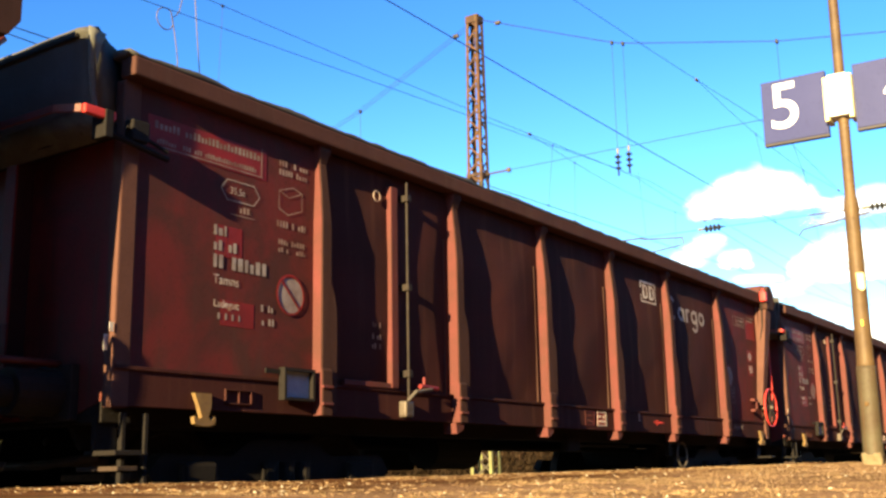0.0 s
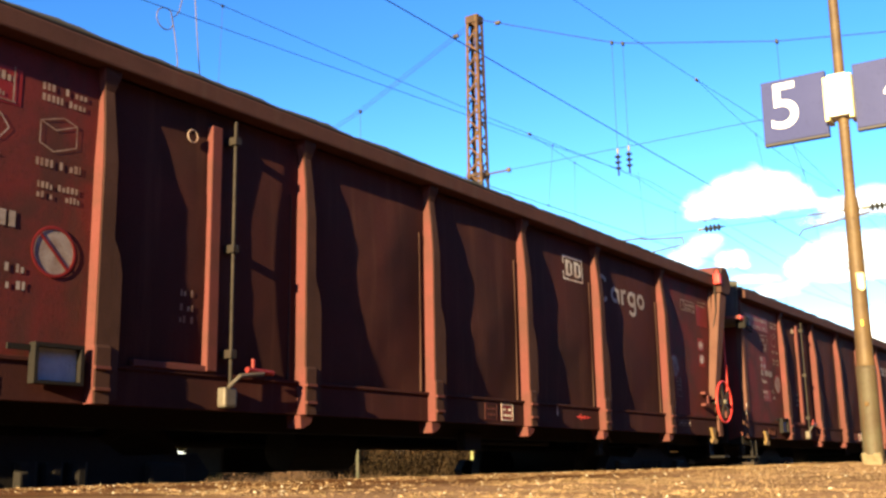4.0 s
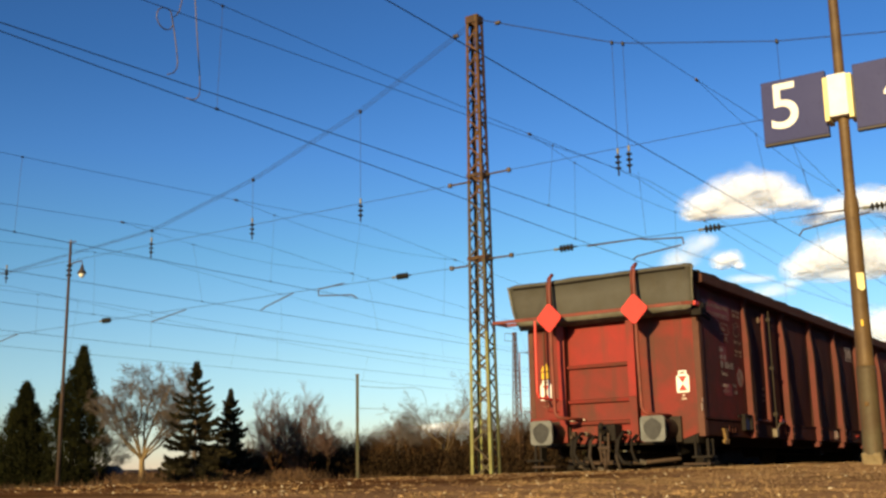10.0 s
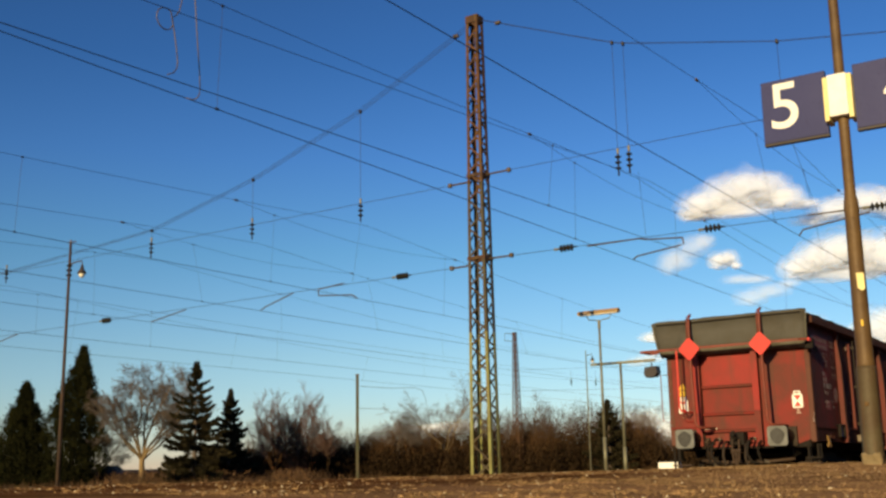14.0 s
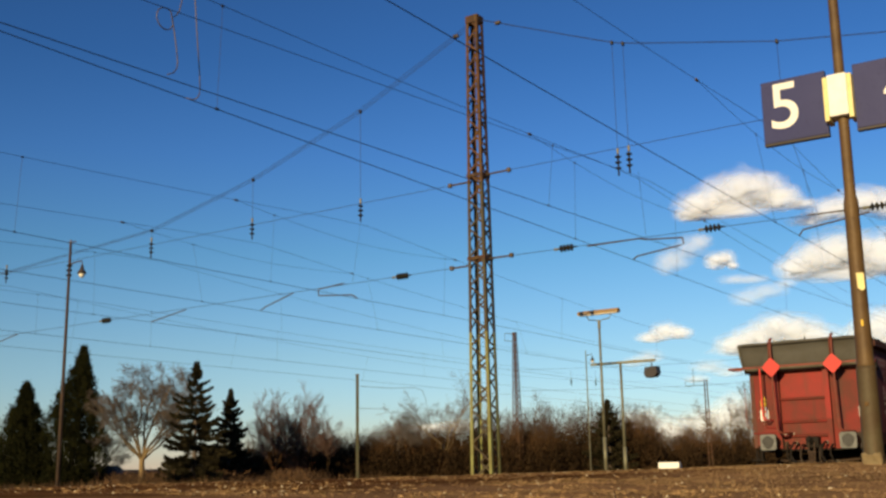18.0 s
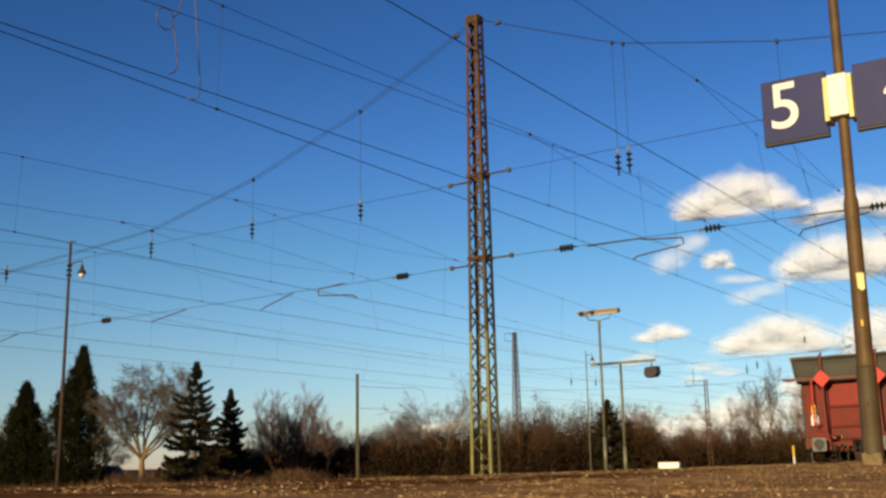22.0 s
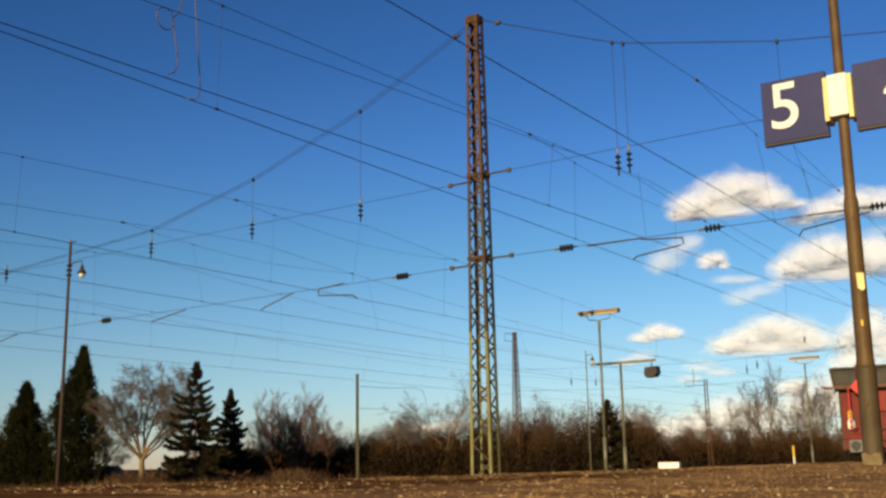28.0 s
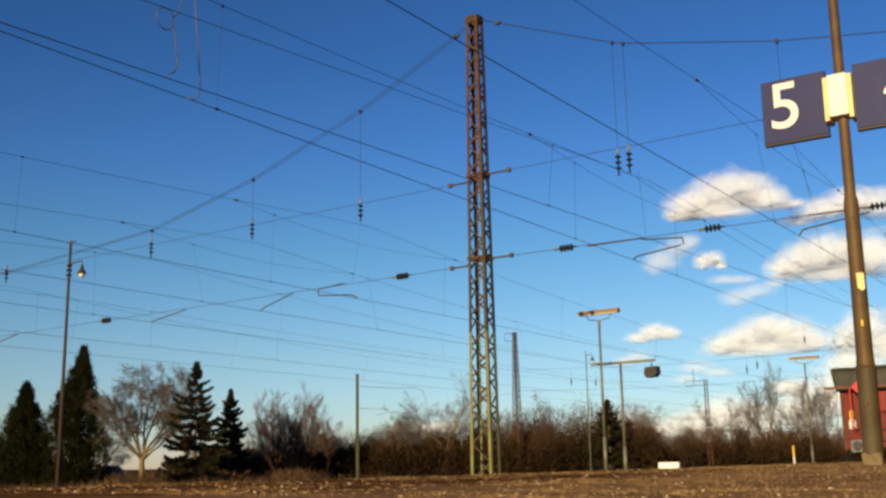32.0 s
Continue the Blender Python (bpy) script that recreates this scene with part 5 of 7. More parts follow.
    bars("corner_note", [(0.53, 0.56, 1.30, 0.10), (0.57, 0.60, 1.42, 0.06)], LETTER, w, x=1.397)


def build_wagon():
    w = thing("freight_wagon", "weathered red-brown bogie freight wagon with tarpaulin roof", "freight wagon", "wagons of the train")
    build_body(w)
    build_tarp(w)
    build_rear_gear(w)
    build_buffers(w)
    build_end_clutter(w)
    build_bogies(w)
    build_front_gear(w)
    build_marks(w)
    for child in w.children_recursive:
        if child.name.split(".")[0] in PAINTED:
            lay_on_panel(child, PAINTED[child.name.split(".")[0]])
    return w


LAST = build_wagon()
WAGONS = [LAST] + [copy_thing(LAST, pose(0, 0, 0)) for _ in range(2)]
for wagon in (LAST, WAGONS[2]):
    for child in list(wagon.children):
        if child.name.split(".")[0] == "release_ring":
            bpy.data.objects.remove(child)
for other in WAGONS[1:]:
    for child in list(other.children_recursive):
        if child.name.split(".")[0] in ("marker_plate", "triangle", "slot", "small_marking", "warning_triangle", "warning_sticker", "warning_diamond"):
            bpy.data.objects.remove(child)
tagged(LAST, "weathered red-brown tail wagon with two red diamonds")

# ---- platform sign pole ----


def build_pole():
    x, y = -2.43, 10.70
    z0 = platform_height(x, y)
    p = thing("platform_sign_pole", "rusty platform pole with blue number signs and a light box", "sign pole", m=pose(x + 0.008, y, 0, 0, 0.55, 0))
    bm = bmesh.new()
    box(bm, -0.09, 0.09, -0.09, 0.09, z0 - 0.12, 0.63, 0.03)
    bmesh.ops.subdivide_edges(bm, edges=bm.edges, cuts=2, use_grid_fill=True)
    for v in bm.verts:
        v.co += Vector((noise.noise(v.co * 11), noise.noise(v.co * 11 + Vector((5, 0, 0))), 0.6 * noise.noise(v.co * 13))) * 0.022
    part("concrete_foot", bm, CONCRETE, p, "pale crumbling concrete foot")
    bm = bmesh.new()
    n = 28
    prof = [(0.57, 0.092), (0.61, 0.098), (0.65, 0.093), (1.40, 0.092), (1.44, 0.090)]
    loft(bm, [[(r * math.cos(2 * math.pi * i / n), r * math.sin(2 * math.pi * i / n), z) for i in range(n)] for z, r in prof])
    part("lower_sleeve", bm, POLEBASE, p, "grey-green rust-stained lower sleeve", smooth=True)
    bm = bmesh.new()
    prof = [(1.40, 0.088), (1.47, 0.084), (1.54, 0.080), (2.96, 0.069), (3.00, 0.074), (3.07, 0.068), (3.13, 0.056), (3.2, 0.054), (6.4, 0.046), (7.6, 0.043)]
    loft(bm, [[(r * math.cos(2 * math.pi * i / n), r * math.sin(2 * math.pi * i / n), z) for i in range(n)] for z, r in prof])
    part("shaft", bm, POLE, p, "tapered ochre and rust pole shaft", smooth=True)
    bm = bmesh.new()
    prism(bm, [(0.005, 2.34), (0.075, 2.335), (0.078, 2.18), (0.050, 2.16), (0.012, 2.19), (0.008, 2.27)], "y", -0.082, -0.072)
    part("notice", bm, CREAM, p, "torn pale notice")
    bm = bmesh.new()
    box(bm, 0.012, 0.032, -0.084, -0.073, 1.82, 1.88)
    part("sticker", bm, YELLOW, p, "small yellow sticker")
    bm = bmesh.new()
    box(bm, -0.02, 0.02, -0.105, -0.085, 1.06, 1.10, 0.006)
    part("hatch_bolt", bm, RUST, p)
    # light box between the two signs, which look along the platform
    bm = bmesh.new()
    box(bm, -0.105, 0.085, -0.12, 0.10, 3.935, 4.375, 0.014)
    boxp = part("light_box", bm, WHITE, p, "white light box round the pole")
    for s in (-1, 1):
        bm = bmesh.new()
        c = -0.128 if s < 0 else 0.108
        box(bm, c - 0.022, c + 0.022, -0.11, 0.11, 3.90, 4.36, 0.006)
        part("clamp", bm, CREAM, boxp, "cream clamp plate")
        bm = bmesh.new()
        c = -0.473 if s < 0 else 0.456
        box(bm, c - 0.328, c + 0.328, -0.02, 0.05, 3.80, 4.47, 0.006)
        sign = part("number_sign", bm, BLUE, p, "dark blue platform number sign")
        bm = bmesh.new()
        box(bm, c - 0.33, c + 0.33, -0.012, 0.055, 3.775, 3.802, 0.004)
        part("sign_edge", bm, BLACKBOX, sign, "black lower edge")
        bm = bmesh.new()
        tube(bm, [(s * 0.06, 0.02, 4.3), (s * 0.2, 0.02, 4.3)], 0.012)
        tube(bm, [(s * 0.06, 0.02, 3.96), (s * 0.2, 0.02, 3.96)], 0.012)
        part("sign_bracket", bm, GALV, sign)
        m = Matrix.Translation((-0.565 if s < 0 else 0.58, -0.0225, 3.945)) @ ON_END
        lettering("numeral", "5" if s < 0 else "4", 0.70, m, WHITE, sign, 0.004, "white numeral", "CENTER", 0.004)
    return p


build_pole()

# ---- overhead line ----
SPAN = 23.6


def build_mast(x, y, top, base_w, top_w, label, z0=-0.3, panels=15, colours=(GREEN, MASTGREY, RUST), single=False, collars=False, deep=1.0):
    """A square lattice mast: four angle legs and zigzag lacing, painted green below and rusted above."""
    p = thing("catenary_mast", label, "lattice mast", "overhead line masts", pose(x, y, 0))
    h = top - z0
    cut = [z0, z0 + 0.30 * h, z0 + 0.62 * h, top]
    half = lambda z: (base_w + (top_w - base_w) * (z - z0) / h) / 2
    deepen = lambda z: half(z) * (deep + (1 - deep) * 0.55 * (z - z0) / h)
    for sx in (-1, 1):
        for sy in (-1, 1):
            for a, b, m in zip(cut, cut[1:], colours):
                bm = bmesh.new()
                rings = []
                for z in (a, b):
                    c = half(z)
                    e = deepen(z)
                    X0, Y0 = sx * c, sy * e
                    X1, Y1 = sx * (c - 0.085), sy * (e - 0.085)
                    X2, Y2 = sx * (c - 0.014), sy * (e - 0.014)
                    rings.append([(X0, Y0, z), (X1, Y0, z), (X1, Y2, z), (X2, Y2, z), (X2, Y1, z), (X0, Y1, z)])
                loft(bm, rings)
                part("leg", bm, m, p)
    zs = [z0 + h * (i / panels) ** 0.94 for i in range(panels + 1)]
    joined = None if single else bmesh.new()
    for k, (a, b) in enumerate(zip(zs, zs[1:])):
        # braces of the lowest third use the darker middle paint as their shade
        m = colours[1] if b < cut[2] else colours[2]
        for face in range(4):
            q = Matrix.Rotation(face * math.pi / 2, 4, "Z")
            mid = (a + b) / 2
            across, out = (half, deepen) if face % 2 == 0 else (deepen, half)
            pts = [(-across(a) + 0.03, a), (across(mid) - 0.03, mid), (-across(b) + 0.03, b)]
            for (u0, z_0), (u1, z_1) in zip(pts, pts[1:]):
                bm = bmesh.new() if single else joined
                y_0, y_1 = -out(z_0) + 0.015, -out(z_1) + 0.015
                d = (Vector((u1, y_1, z_1)) - Vector((u0, y_0, z_0))).normalized()
                e = Vector((d.z, 0, -d.x)) * 0.026
                f = Vector((0, 0.012, 0))
                loft(bm, [[q @ (Vector(c) + o) for o in (e, -e, -e + f, e + f)] for c in ((u0, y_0, z_0), (u1, y_1, z_1))])
                if single:
                    part("brace", bm, m, p)
    if not single:
        tagged(part("lacing", joined, colours[1], p), kind="stuff")
    bm = bmesh.new()
    box(bm, -half(top) - 0.015, half(top) + 0.015, -deepen(top) - 0.015, deepen(top) + 0.015, top - 0.20, top + 0.02, 0.02)
    part("mast_head", bm, RUST, p, "rusty mast head plate")
    for z in (8.42, 6.12):
        if collars:
            bm = bmesh.new()
            c = half(z) + 0.018
            g = deepen(z) + 0.018
            box(bm, -c, c, -g, -g + 0.05, z - 0.045, z + 0.045)
            box(bm, -c, c, g - 0.05, g, z - 0.045, z + 0.045)
            box(bm, c - 0.05, c, -g + 0.05, g - 0.05, z - 0.045, z + 0.045)
            box(bm, -c, -c + 0.05, -g + 0.05, g - 0.05, z - 0.045, z + 0.045)
            part("anchor_collar", bm, RUST, p)
    return p


build_mast(-14.87, SPAN, 13.05, 0.65, 0.37, "tall lattice mast, rusty above and green at its foot", 0.3, 16, single=True, collars=True, deep=0.69)
FAR_MAST = build_mast(-49.2, 83.6, 13.0, 0.85, 0.30, "distant rusty lattice mast behind the thicket", -0.35, 22, (RUST, RUST, RUST))
bm = bmesh.new()
tube(bm, [(-0.15, -0.1, 12.9), (-0.75, -0.5, 12.95), (-0.78, -0.52, 12.3), (-0.2, -0.15, 12.2)], 0.03, 6)
part("bracket_arm", bm, FITTING, FAR_MAST, "small bracket arm")
build_mast(8.4, SPAN, 13.05, 0.74, 0.40, "tall lattice mast beyond the platform", -0.35)
build_mast(-55.5, SPAN, 13.05, 0.74, 0.40, "tall lattice mast at the yard's far side", -0.35)


def build_trestle_mast(x, y, top):
    """Two channel legs leaning together, tied by short rungs, with a bracket at the head."""
    p = thing("catenary_mast", "far slender two-legged line mast with a bracket", "line mast", "overhead line masts", pose(x, y, -0.35))
    u = Vector((math.cos(HEADING), math.sin(HEADING), 0))
    for s in (-1, 1):
        bm = bmesh.new()
        tube(bm, [u * s * 0.16, u * s * 0.10 + Vector((0, 0, top))], 0.062, 4, 0.05)
        part("leg", bm, RUST, p)
    for i in range(1, 9):
        z = top * i / 9
        half = 0.16 - 0.06 * i / 9
        bm = bmesh.new()
        tube(bm, [u * -half + Vector((0, 0, z)), u * half + Vector((0, 0, z))], 0.022, 4)
        part("rung", bm, RUST, p)
    bm = bmesh.new()
    for z in (top - 0.10, top - 0.48):
        tube(bm, [Vector((0, 0, z)), u * -1.7 + Vector((0, 0, z - 0.06))], 0.02, 5)
    tube(bm, [u * -0.98 + Vector((0, 0, top + 0.85)), u * -0.98 + Vector((0, 0, top - 0.5))], 0.025, 5)
    tube(bm, [u * -1.7 + Vector((0, 0, top - 0.14)), u * -1.62 + Vector((0, 0, top - 0.6)), u * -1.1 + Vector((0, 0, top - 0.56))], 0.02, 5)
    part("bracket", bm, FITTING, p, "thin bracket with hanging fittings")


def build_beam_mast(x, y, top):
    p = thing("catenary_mast", "distant narrow green line mast", "line mast", "overhead line masts", pose(x, y, -0.35, 0, 0, 34))
    bm = bmesh.new()
    prism(bm, [(-0.11, -0.11), (0.11, -0.11), (0.11, -0.09), (0.015, -0.09), (0.015, 0.09), (0.11, 0.09), (0.11, 0.11), (-0.11, 0.11), (-0.11, 0.09), (-0.015, 0.09), (-0.015, -0.09), (-0.11, -0.09)], "z", 0, top)
    part("beam", bm, MASTGREEN, p, "dark green steel beam")
    bm = bmesh.new()
    for z in (top - 0.1, top * 0.58):
        box(bm, -0.13, 0.13, -0.13, 0.13, z, z + 0.10)
    part("clamp", bm, RUST, p)
    bm = bmesh.new()
    tube(bm, [(0.1, 0, top - 0.95), (2.6, 0, top - 1.15), (4.6, 0, top - 1.15), (5.2, 0, top - 1.4), (5.5, 0, top - 2.3)], 0.018, 5)
    tube(bm, [(0.1, 0, top - 2.7), (2.4, 0, top - 2.8)], 0.016, 5)
    part("bracket_tube", bm, FITTING, p)


build_trestle_mast(-31.8, 84.8, 8.07)
build_beam_mast(-53.65, 66.25, 8.72)


def wire_points(x0, x1, y0, y1, zfun, n=24):
    return [(x0 + (x1 - x0) * i / n, y0 + (y1 - y0) * i / n, zfun(y0 + (y1 - y0) * i / n)) for i in range(n + 1)]


def build_line(x, contact, carrier, droppers, label, xm=None, far=200.0, ends=(-40.0, 200.0), rc=0.0068, rm=0.0050, stitch=None):
    """A contact wire under a carrier wire, joined by droppers. contact and carrier give heights at y."""
    p = thing("overhead_line", label, "overhead line", "overhead lines")
    xm = x if xm is None else xm
    bm = bmesh.new()
    tube(bm, wire_points(x, x, ends[0], ends[1], contact, 60), rc, 5)
    part("contact_wire", bm, WIRE, p)
    bm = bmesh.new()
    tube(bm, wire_points(xm, xm, ends[0], ends[1], carrier, 120), rm, 5)
    part("carrier_wire", bm, WIRE, p)
    hang = carrier
    if stitch:
        # a stitch wire hangs under the carrier on both sides of the support
        reach, low = stitch
        a, b = carrier(SPAN - reach), carrier(SPAN + reach)
        hang = lambda y: carrier(y) if abs(y - SPAN) > reach else low + ((a if y < SPAN else b) - low) * (abs(y - SPAN) / reach) ** 1.7
        bm = bmesh.new()
        tube(bm, wire_points(xm, xm, SPAN - reach, SPAN + reach, hang, 24), rm * 0.85, 5)
        part("stitch_wire", bm, WIRE, p)
        for y in (SPAN - reach, SPAN + reach):
            bm = bmesh.new()
            box(bm, xm - 0.02, xm + 0.02, y - 0.06, y + 0.06, carrier(y) - 0.025, carrier(y) + 0.02, 0.006)
            part("clamp", bm, FITTING, p)
    for y in droppers:
        bm = bmesh.new()
        tube(bm, [(xm, y, hang(y)), (x, y, contact(y))], 0.0035, 4)
        box(bm, x - 0.012, x + 0.012, y - 0.025, y + 0.025, contact(y) - 0.012, contact(y) + 0.02)
        box(bm, xm - 0.012, xm + 0.012, y - 0.025, y + 0.025, hang(y) - 0.02, hang(y) + 0.012)
        part("dropper", bm, WIRE, p)
    return p


def sagging(z_support, sag, length=62.0):
    """Height of a carrier wire that is highest over the head span and sags between supports."""
    def at(y):
        u = ((y - SPAN) / length) % 1.0
        return z_support - 4 * sag * u * (1 - u)
    return at


build_line(-6.45, lambda y: 5.52 + 0.004 * max(0, y - 14), sagging(8.05, 1.05), [2.0, 21.9, 25.4, 34.0, 48, 60], "dark contact wire and carrier over the train's track", -6.7, stitch=(5.1, 7.50))
build_line(-10.48, lambda y: 5.53, sagging(7.70, 0.92), [9.85, 20.6, 26.4, 36.0, 47.0], "dark contact wire and carrier over the second track", -10.42, stitch=(5.0, 7.17))
build_line(-10.2, lambda y: 5.29 + 0.0325 * max(-6, min(y, 60)), lambda y: 7.52 + 0.072 * (min(y, SPAN) - SPAN) - 0.018 * max(0, y - SPAN), [18.9], "rising overlap contact wire and carrier", -10.05)
build_line(-19.1, lambda y: 5.49, sagging(7.72, 1.1), [12.5, 20.0, 28.0, 36.0, 45.0], "contact wire and carrier over a yard track", -19.0, stitch=(5.0, 7.1))
build_line(-22.95, lambda y: 5.52, sagging(7.80, 1.1), [14.0, 21.2, 29.5, 40.0], "contact wire and carrier over a far yard track", -23.4, stitch=(5.0, 7.2))
build_line(-28.0, lambda y: 5.65, sagging(7.84, 1.1), [21.3, 30.0, 41.0], "contact wire and carrier over a distant yard track", -28.1)
build_line(-32.0, lambda y: 5.45, sagging(6.85, 0.25), [22.0, 27.0, 34.0, 45.0], "thin low contact wire and feeder over the yard")
build_line(-36.9, lambda y: 5.6, sagging(7.9, 1.1), [27.0, 36.0, 46.0, 58.0], "thin contact wire over the outermost yard track", -36.5)


def insulator(parent, a, b, discs=3, r=0.085):
    """A string of dark porcelain sheds between two fittings."""
    a, b = Vector(a), Vector(b)
    bm = bmesh.new()
    tube(bm, [a, b], 0.022, 6)
    rod = part("insulator", bm, GLAZE, parent, "string of dark glazed insulator sheds")
    d = b - a
    bm = bmesh.new()
    tube(bm, [a, a + d * 0.2], 0.036, 8, 0.028)
    part("cap", bm, GALV, rod, "pale metal cap")
    for i in range(discs):
        c = a + d * (0.30 + 0.62 * i / discs)
        e = d.normalized()
        u = e.orthogonal().normalized()
        w = e.cross(u)
        bm = bmesh.new()
        rings = []
        for off, rr in ((-0.030, 0.03), (-0.012, r * 0.85), (0.006, r), (0.030, r * 0.5), (0.045, 0.03)):
            rings.append([c + e * off + (u * math.cos(q) + w * math.sin(q)) * rr for q in [2 * math.pi * k / 14 for k in range(14)]])
        loft(bm, rings)
        part("shed", bm, GLAZE, rod, smooth=True)


def cable(bm, pts, r=0.009):
    tube(bm, pts, r, 5)


def build_head_span():
    p = thing("head_span", "head span of cross wires with insulators over the tracks", "cross span")
    y = SPAN
    # sagging head cables on both sides of the mast
    right = lambda x: float(np.interp(x, [-14.6, -10.76, -10.44, -6.56, -4.18, -1.0, 8.4], [12.9, 11.26, 11.15, 10.22, 9.83, 9.7, 12.9]))
    left = lambda x: float(np.interp(x, [-55.5, -41.0, -36.4, -28.12, -23.36, -18.99, -15.1], [12.9, 8.6, 8.36, 8.82, 9.80, 11.15, 12.82]))
    bm = bmesh.new()
    for off in (-0.03, 0.03):
        cable(bm, [(x, y + off, right(x)) for x in [-14.6 + 23.0 * i / 40 for i in range(41)]], 0.006)
    part("head_cable", bm, WIRE, p)
    bm = bmesh.new()
    for off in (-0.09, 0.0, 0.09):
        cable(bm, [(x, y + off, left(x)) for x in [-15.1 - 40.4 * i / 50 for i in range(51)]], 0.006)
    part("head_cable", bm, WIRE, p)
    for x, z in ((-15.5, left(-15.5)), (-14.1, right(-14.1))):
        bm = bmesh.new()
        s = 1 if x > -14.8 else -1
        f = right if s > 0 else left
        box(bm, x - 0.08, x + 0.08, y - 0.05, y + 0.05, z - 0.045, z + 0.045, 0.02)
        part("turnbuckle", bm, FITTING, p)
    for x0, x1, z0, z1 in ((-14.6, 8.2, 8.42, 8.36), (-15.1, -55.2, 8.30, 8.36), (-14.6, 8.2, 6.09, 5.82), (-15.1, -55.2, 5.97, 5.85)):
        bm = bmesh.new()
        cable(bm, [(x0, y, z0), (x1, y, z1)], 0.0075)
        part("cross_wire", bm, WIRE, p)
        s = 1 if x1 > x0 else -1
        bm = bmesh.new()
        tube(bm, [(x0, y, z0), (x0 + s * 0.75, y, z0 + (z1 - z0) * 0.75 / abs(x1 - x0))], 0.026, 6)
        box(bm, x0 + s * 0.70 - 0.05, x0 + s * 0.70 + 0.05, y - 0.05, y + 0.05, z0 - 0.06, z0 + 0.06, 0.02)
        part("tension_rod", bm, FITTING, p)
    # hangers carry the insulators of the carrier wires
    for x, zc, f in ((-10.72, 7.70, right), (-10.42, 7.72, right), (-6.56, 8.10, right), (-18.98, 7.75, left), (-23.37, 7.83, left), (-28.12, 7.86, left), (-36.4, 7.95, left)):
        bm = bmesh.new()
        tube(bm, [(x, y, f(x)), (x, y, zc + 0.68)], 0.006, 5)
        box(bm, x - 0.03, x + 0.03, y - 0.05, y + 0.05, f(x) - 0.06, f(x) + 0.04, 0.015)
        part("hanger", bm, WIRE, p)
        insulator(p, (x, y, zc + 0.70), (x, y, zc))
    for x, z in ((-17.5, 5.955), (-12.3, 6.065), (-8.44, 6.02), (-4.72, 5.97), (-30.34, 5.925)):
        insulator(p, (x - 0.32, y, z), (x + 0.32, y, z), 4, 0.095)
    # registration arms
    arms = (((-11.68, 6.03), (-10.29, 6.03), (-10.1, 5.98), (-9.17, 5.90)), ((-9.17, 5.89), (-9.15, 5.74), (-9.25, 5.72), (-10.35, 5.60), (-10.46, 5.53)),
            ((-6.22, 5.99), (-4.9, 5.97)), ((-4.9, 5.95), (-4.92, 5.86), (-6.35, 5.68), (-6.45, 5.55)),
            ((-19.6, 6.0), (-20.6, 5.93)), ((-20.6, 5.93), (-20.58, 5.74), (-19.3, 5.62), (-19.1, 5.50)),
            ((-21.6, 5.93), (-22.75, 5.62), (-22.95, 5.53)), ((-26.3, 5.90), (-27.8, 5.68), (-28.0, 5.65)), ((-35.4, 5.90), (-36.7, 5.68), (-36.9, 5.6)))
    for pts in arms:
        bm = bmesh.new()
        tube(bm, [(x, y, z) for x, z in pts], 0.019, 8)
        part("registration_arm", bm, FITTING, p, "rusty registration arm")
    for x, za, zb in ((-10.2, 7.70, 6.1), (-6.5, 8.1, 6.0), (-18.98, 7.7, 6.0)):
        bm = bmesh.new()
        tube(bm, [(x, y, za), (x + (0.5 if x > -7 else -0.3 if x < -15 else 0.1), y, zb)], 0.004, 4)
        part("arm_tie", bm, WIRE, p)


build_head_span()


def build_far_span():
    p = thing("head_span", "distant head span with small hanging insulators", "cross span")
    y = 84.2
    for z0, z1 in ((9.6, 9.4), (7.7, 7.5)):
        bm = bmesh.new()
        cable(bm, [(-49.2, 83.7, z0), (-40.0, y, (z0 + z1) / 2 - 0.25), (-31.8, 84.7, z1 - 0.3), (-14.0, y, z1)], 0.011)
        part("cross_wire", bm, WIRE, p)
    for x, z in FAR_HANG:
        bm = bmesh.new()
        tube(bm, [(x, y, z + 0.35), (x, y, z + 1.1)], 0.008, 5)
        part("hanger", bm, WIRE, p)
        insulator(p, (x, y, z + 0.38), (x, y, z - 0.34), 4, 0.11)


def build_jumpers():
    """Looped connecting cables between the overlapping wires."""
    p = thing("jumper_cable", "grey looped jumper cable between two overhead wires", "jumper cable")
    bm = bmesh.new()
    x = -10.3
    # down from the carrier, once round a coil, then on to the contact wire
    turn = [(x + 0.0015 * k, 8.71 + 0.145 * math.cos(q), 6.42 + 0.145 * math.sin(q)) for k, q in enumerate([0.5 - 2 * math.pi * k / 26 for k in range(25)])]
    pts = [(x, 9.03, 7.1), (x, 9.0, 6.8), (x, 8.96, 6.62), (x, 8.90, 6.53)] + turn + [(x + 0.05, 8.85, 6.24), (x + 0.05, 8.89, 6.05), (x + 0.06, 8.91, 5.87), (x + 0.07, 8.89, 5.77), (x + 0.08, 8.83, 5.69), (x + 0.1, 8.71, 5.62)]
    tube(bm, pts, 0.008, 6)
    part("loop", bm, STEEL, p, smooth=True)
    q = thing("jumper_cable", "grey straight jumper cable hanging between overhead wires", "jumper cable")
    bm = bmesh.new()
    tube(bm, [(-10.30, 9.18, 7.2), (-10.30, 9.23, 6.88), (-10.30, 9.30, 6.25), (-10.31, 9.36, 5.85), (-10.34, 9.40, 5.70), (-10.38, 9.43, 5.60), (-10.42, 9.42, 5.55), (-10.45, 9.38, 5.53), (-10.48, 9.28, 5.53)], 0.008, 6)
    part("loop", bm, STEEL, q, smooth=True)


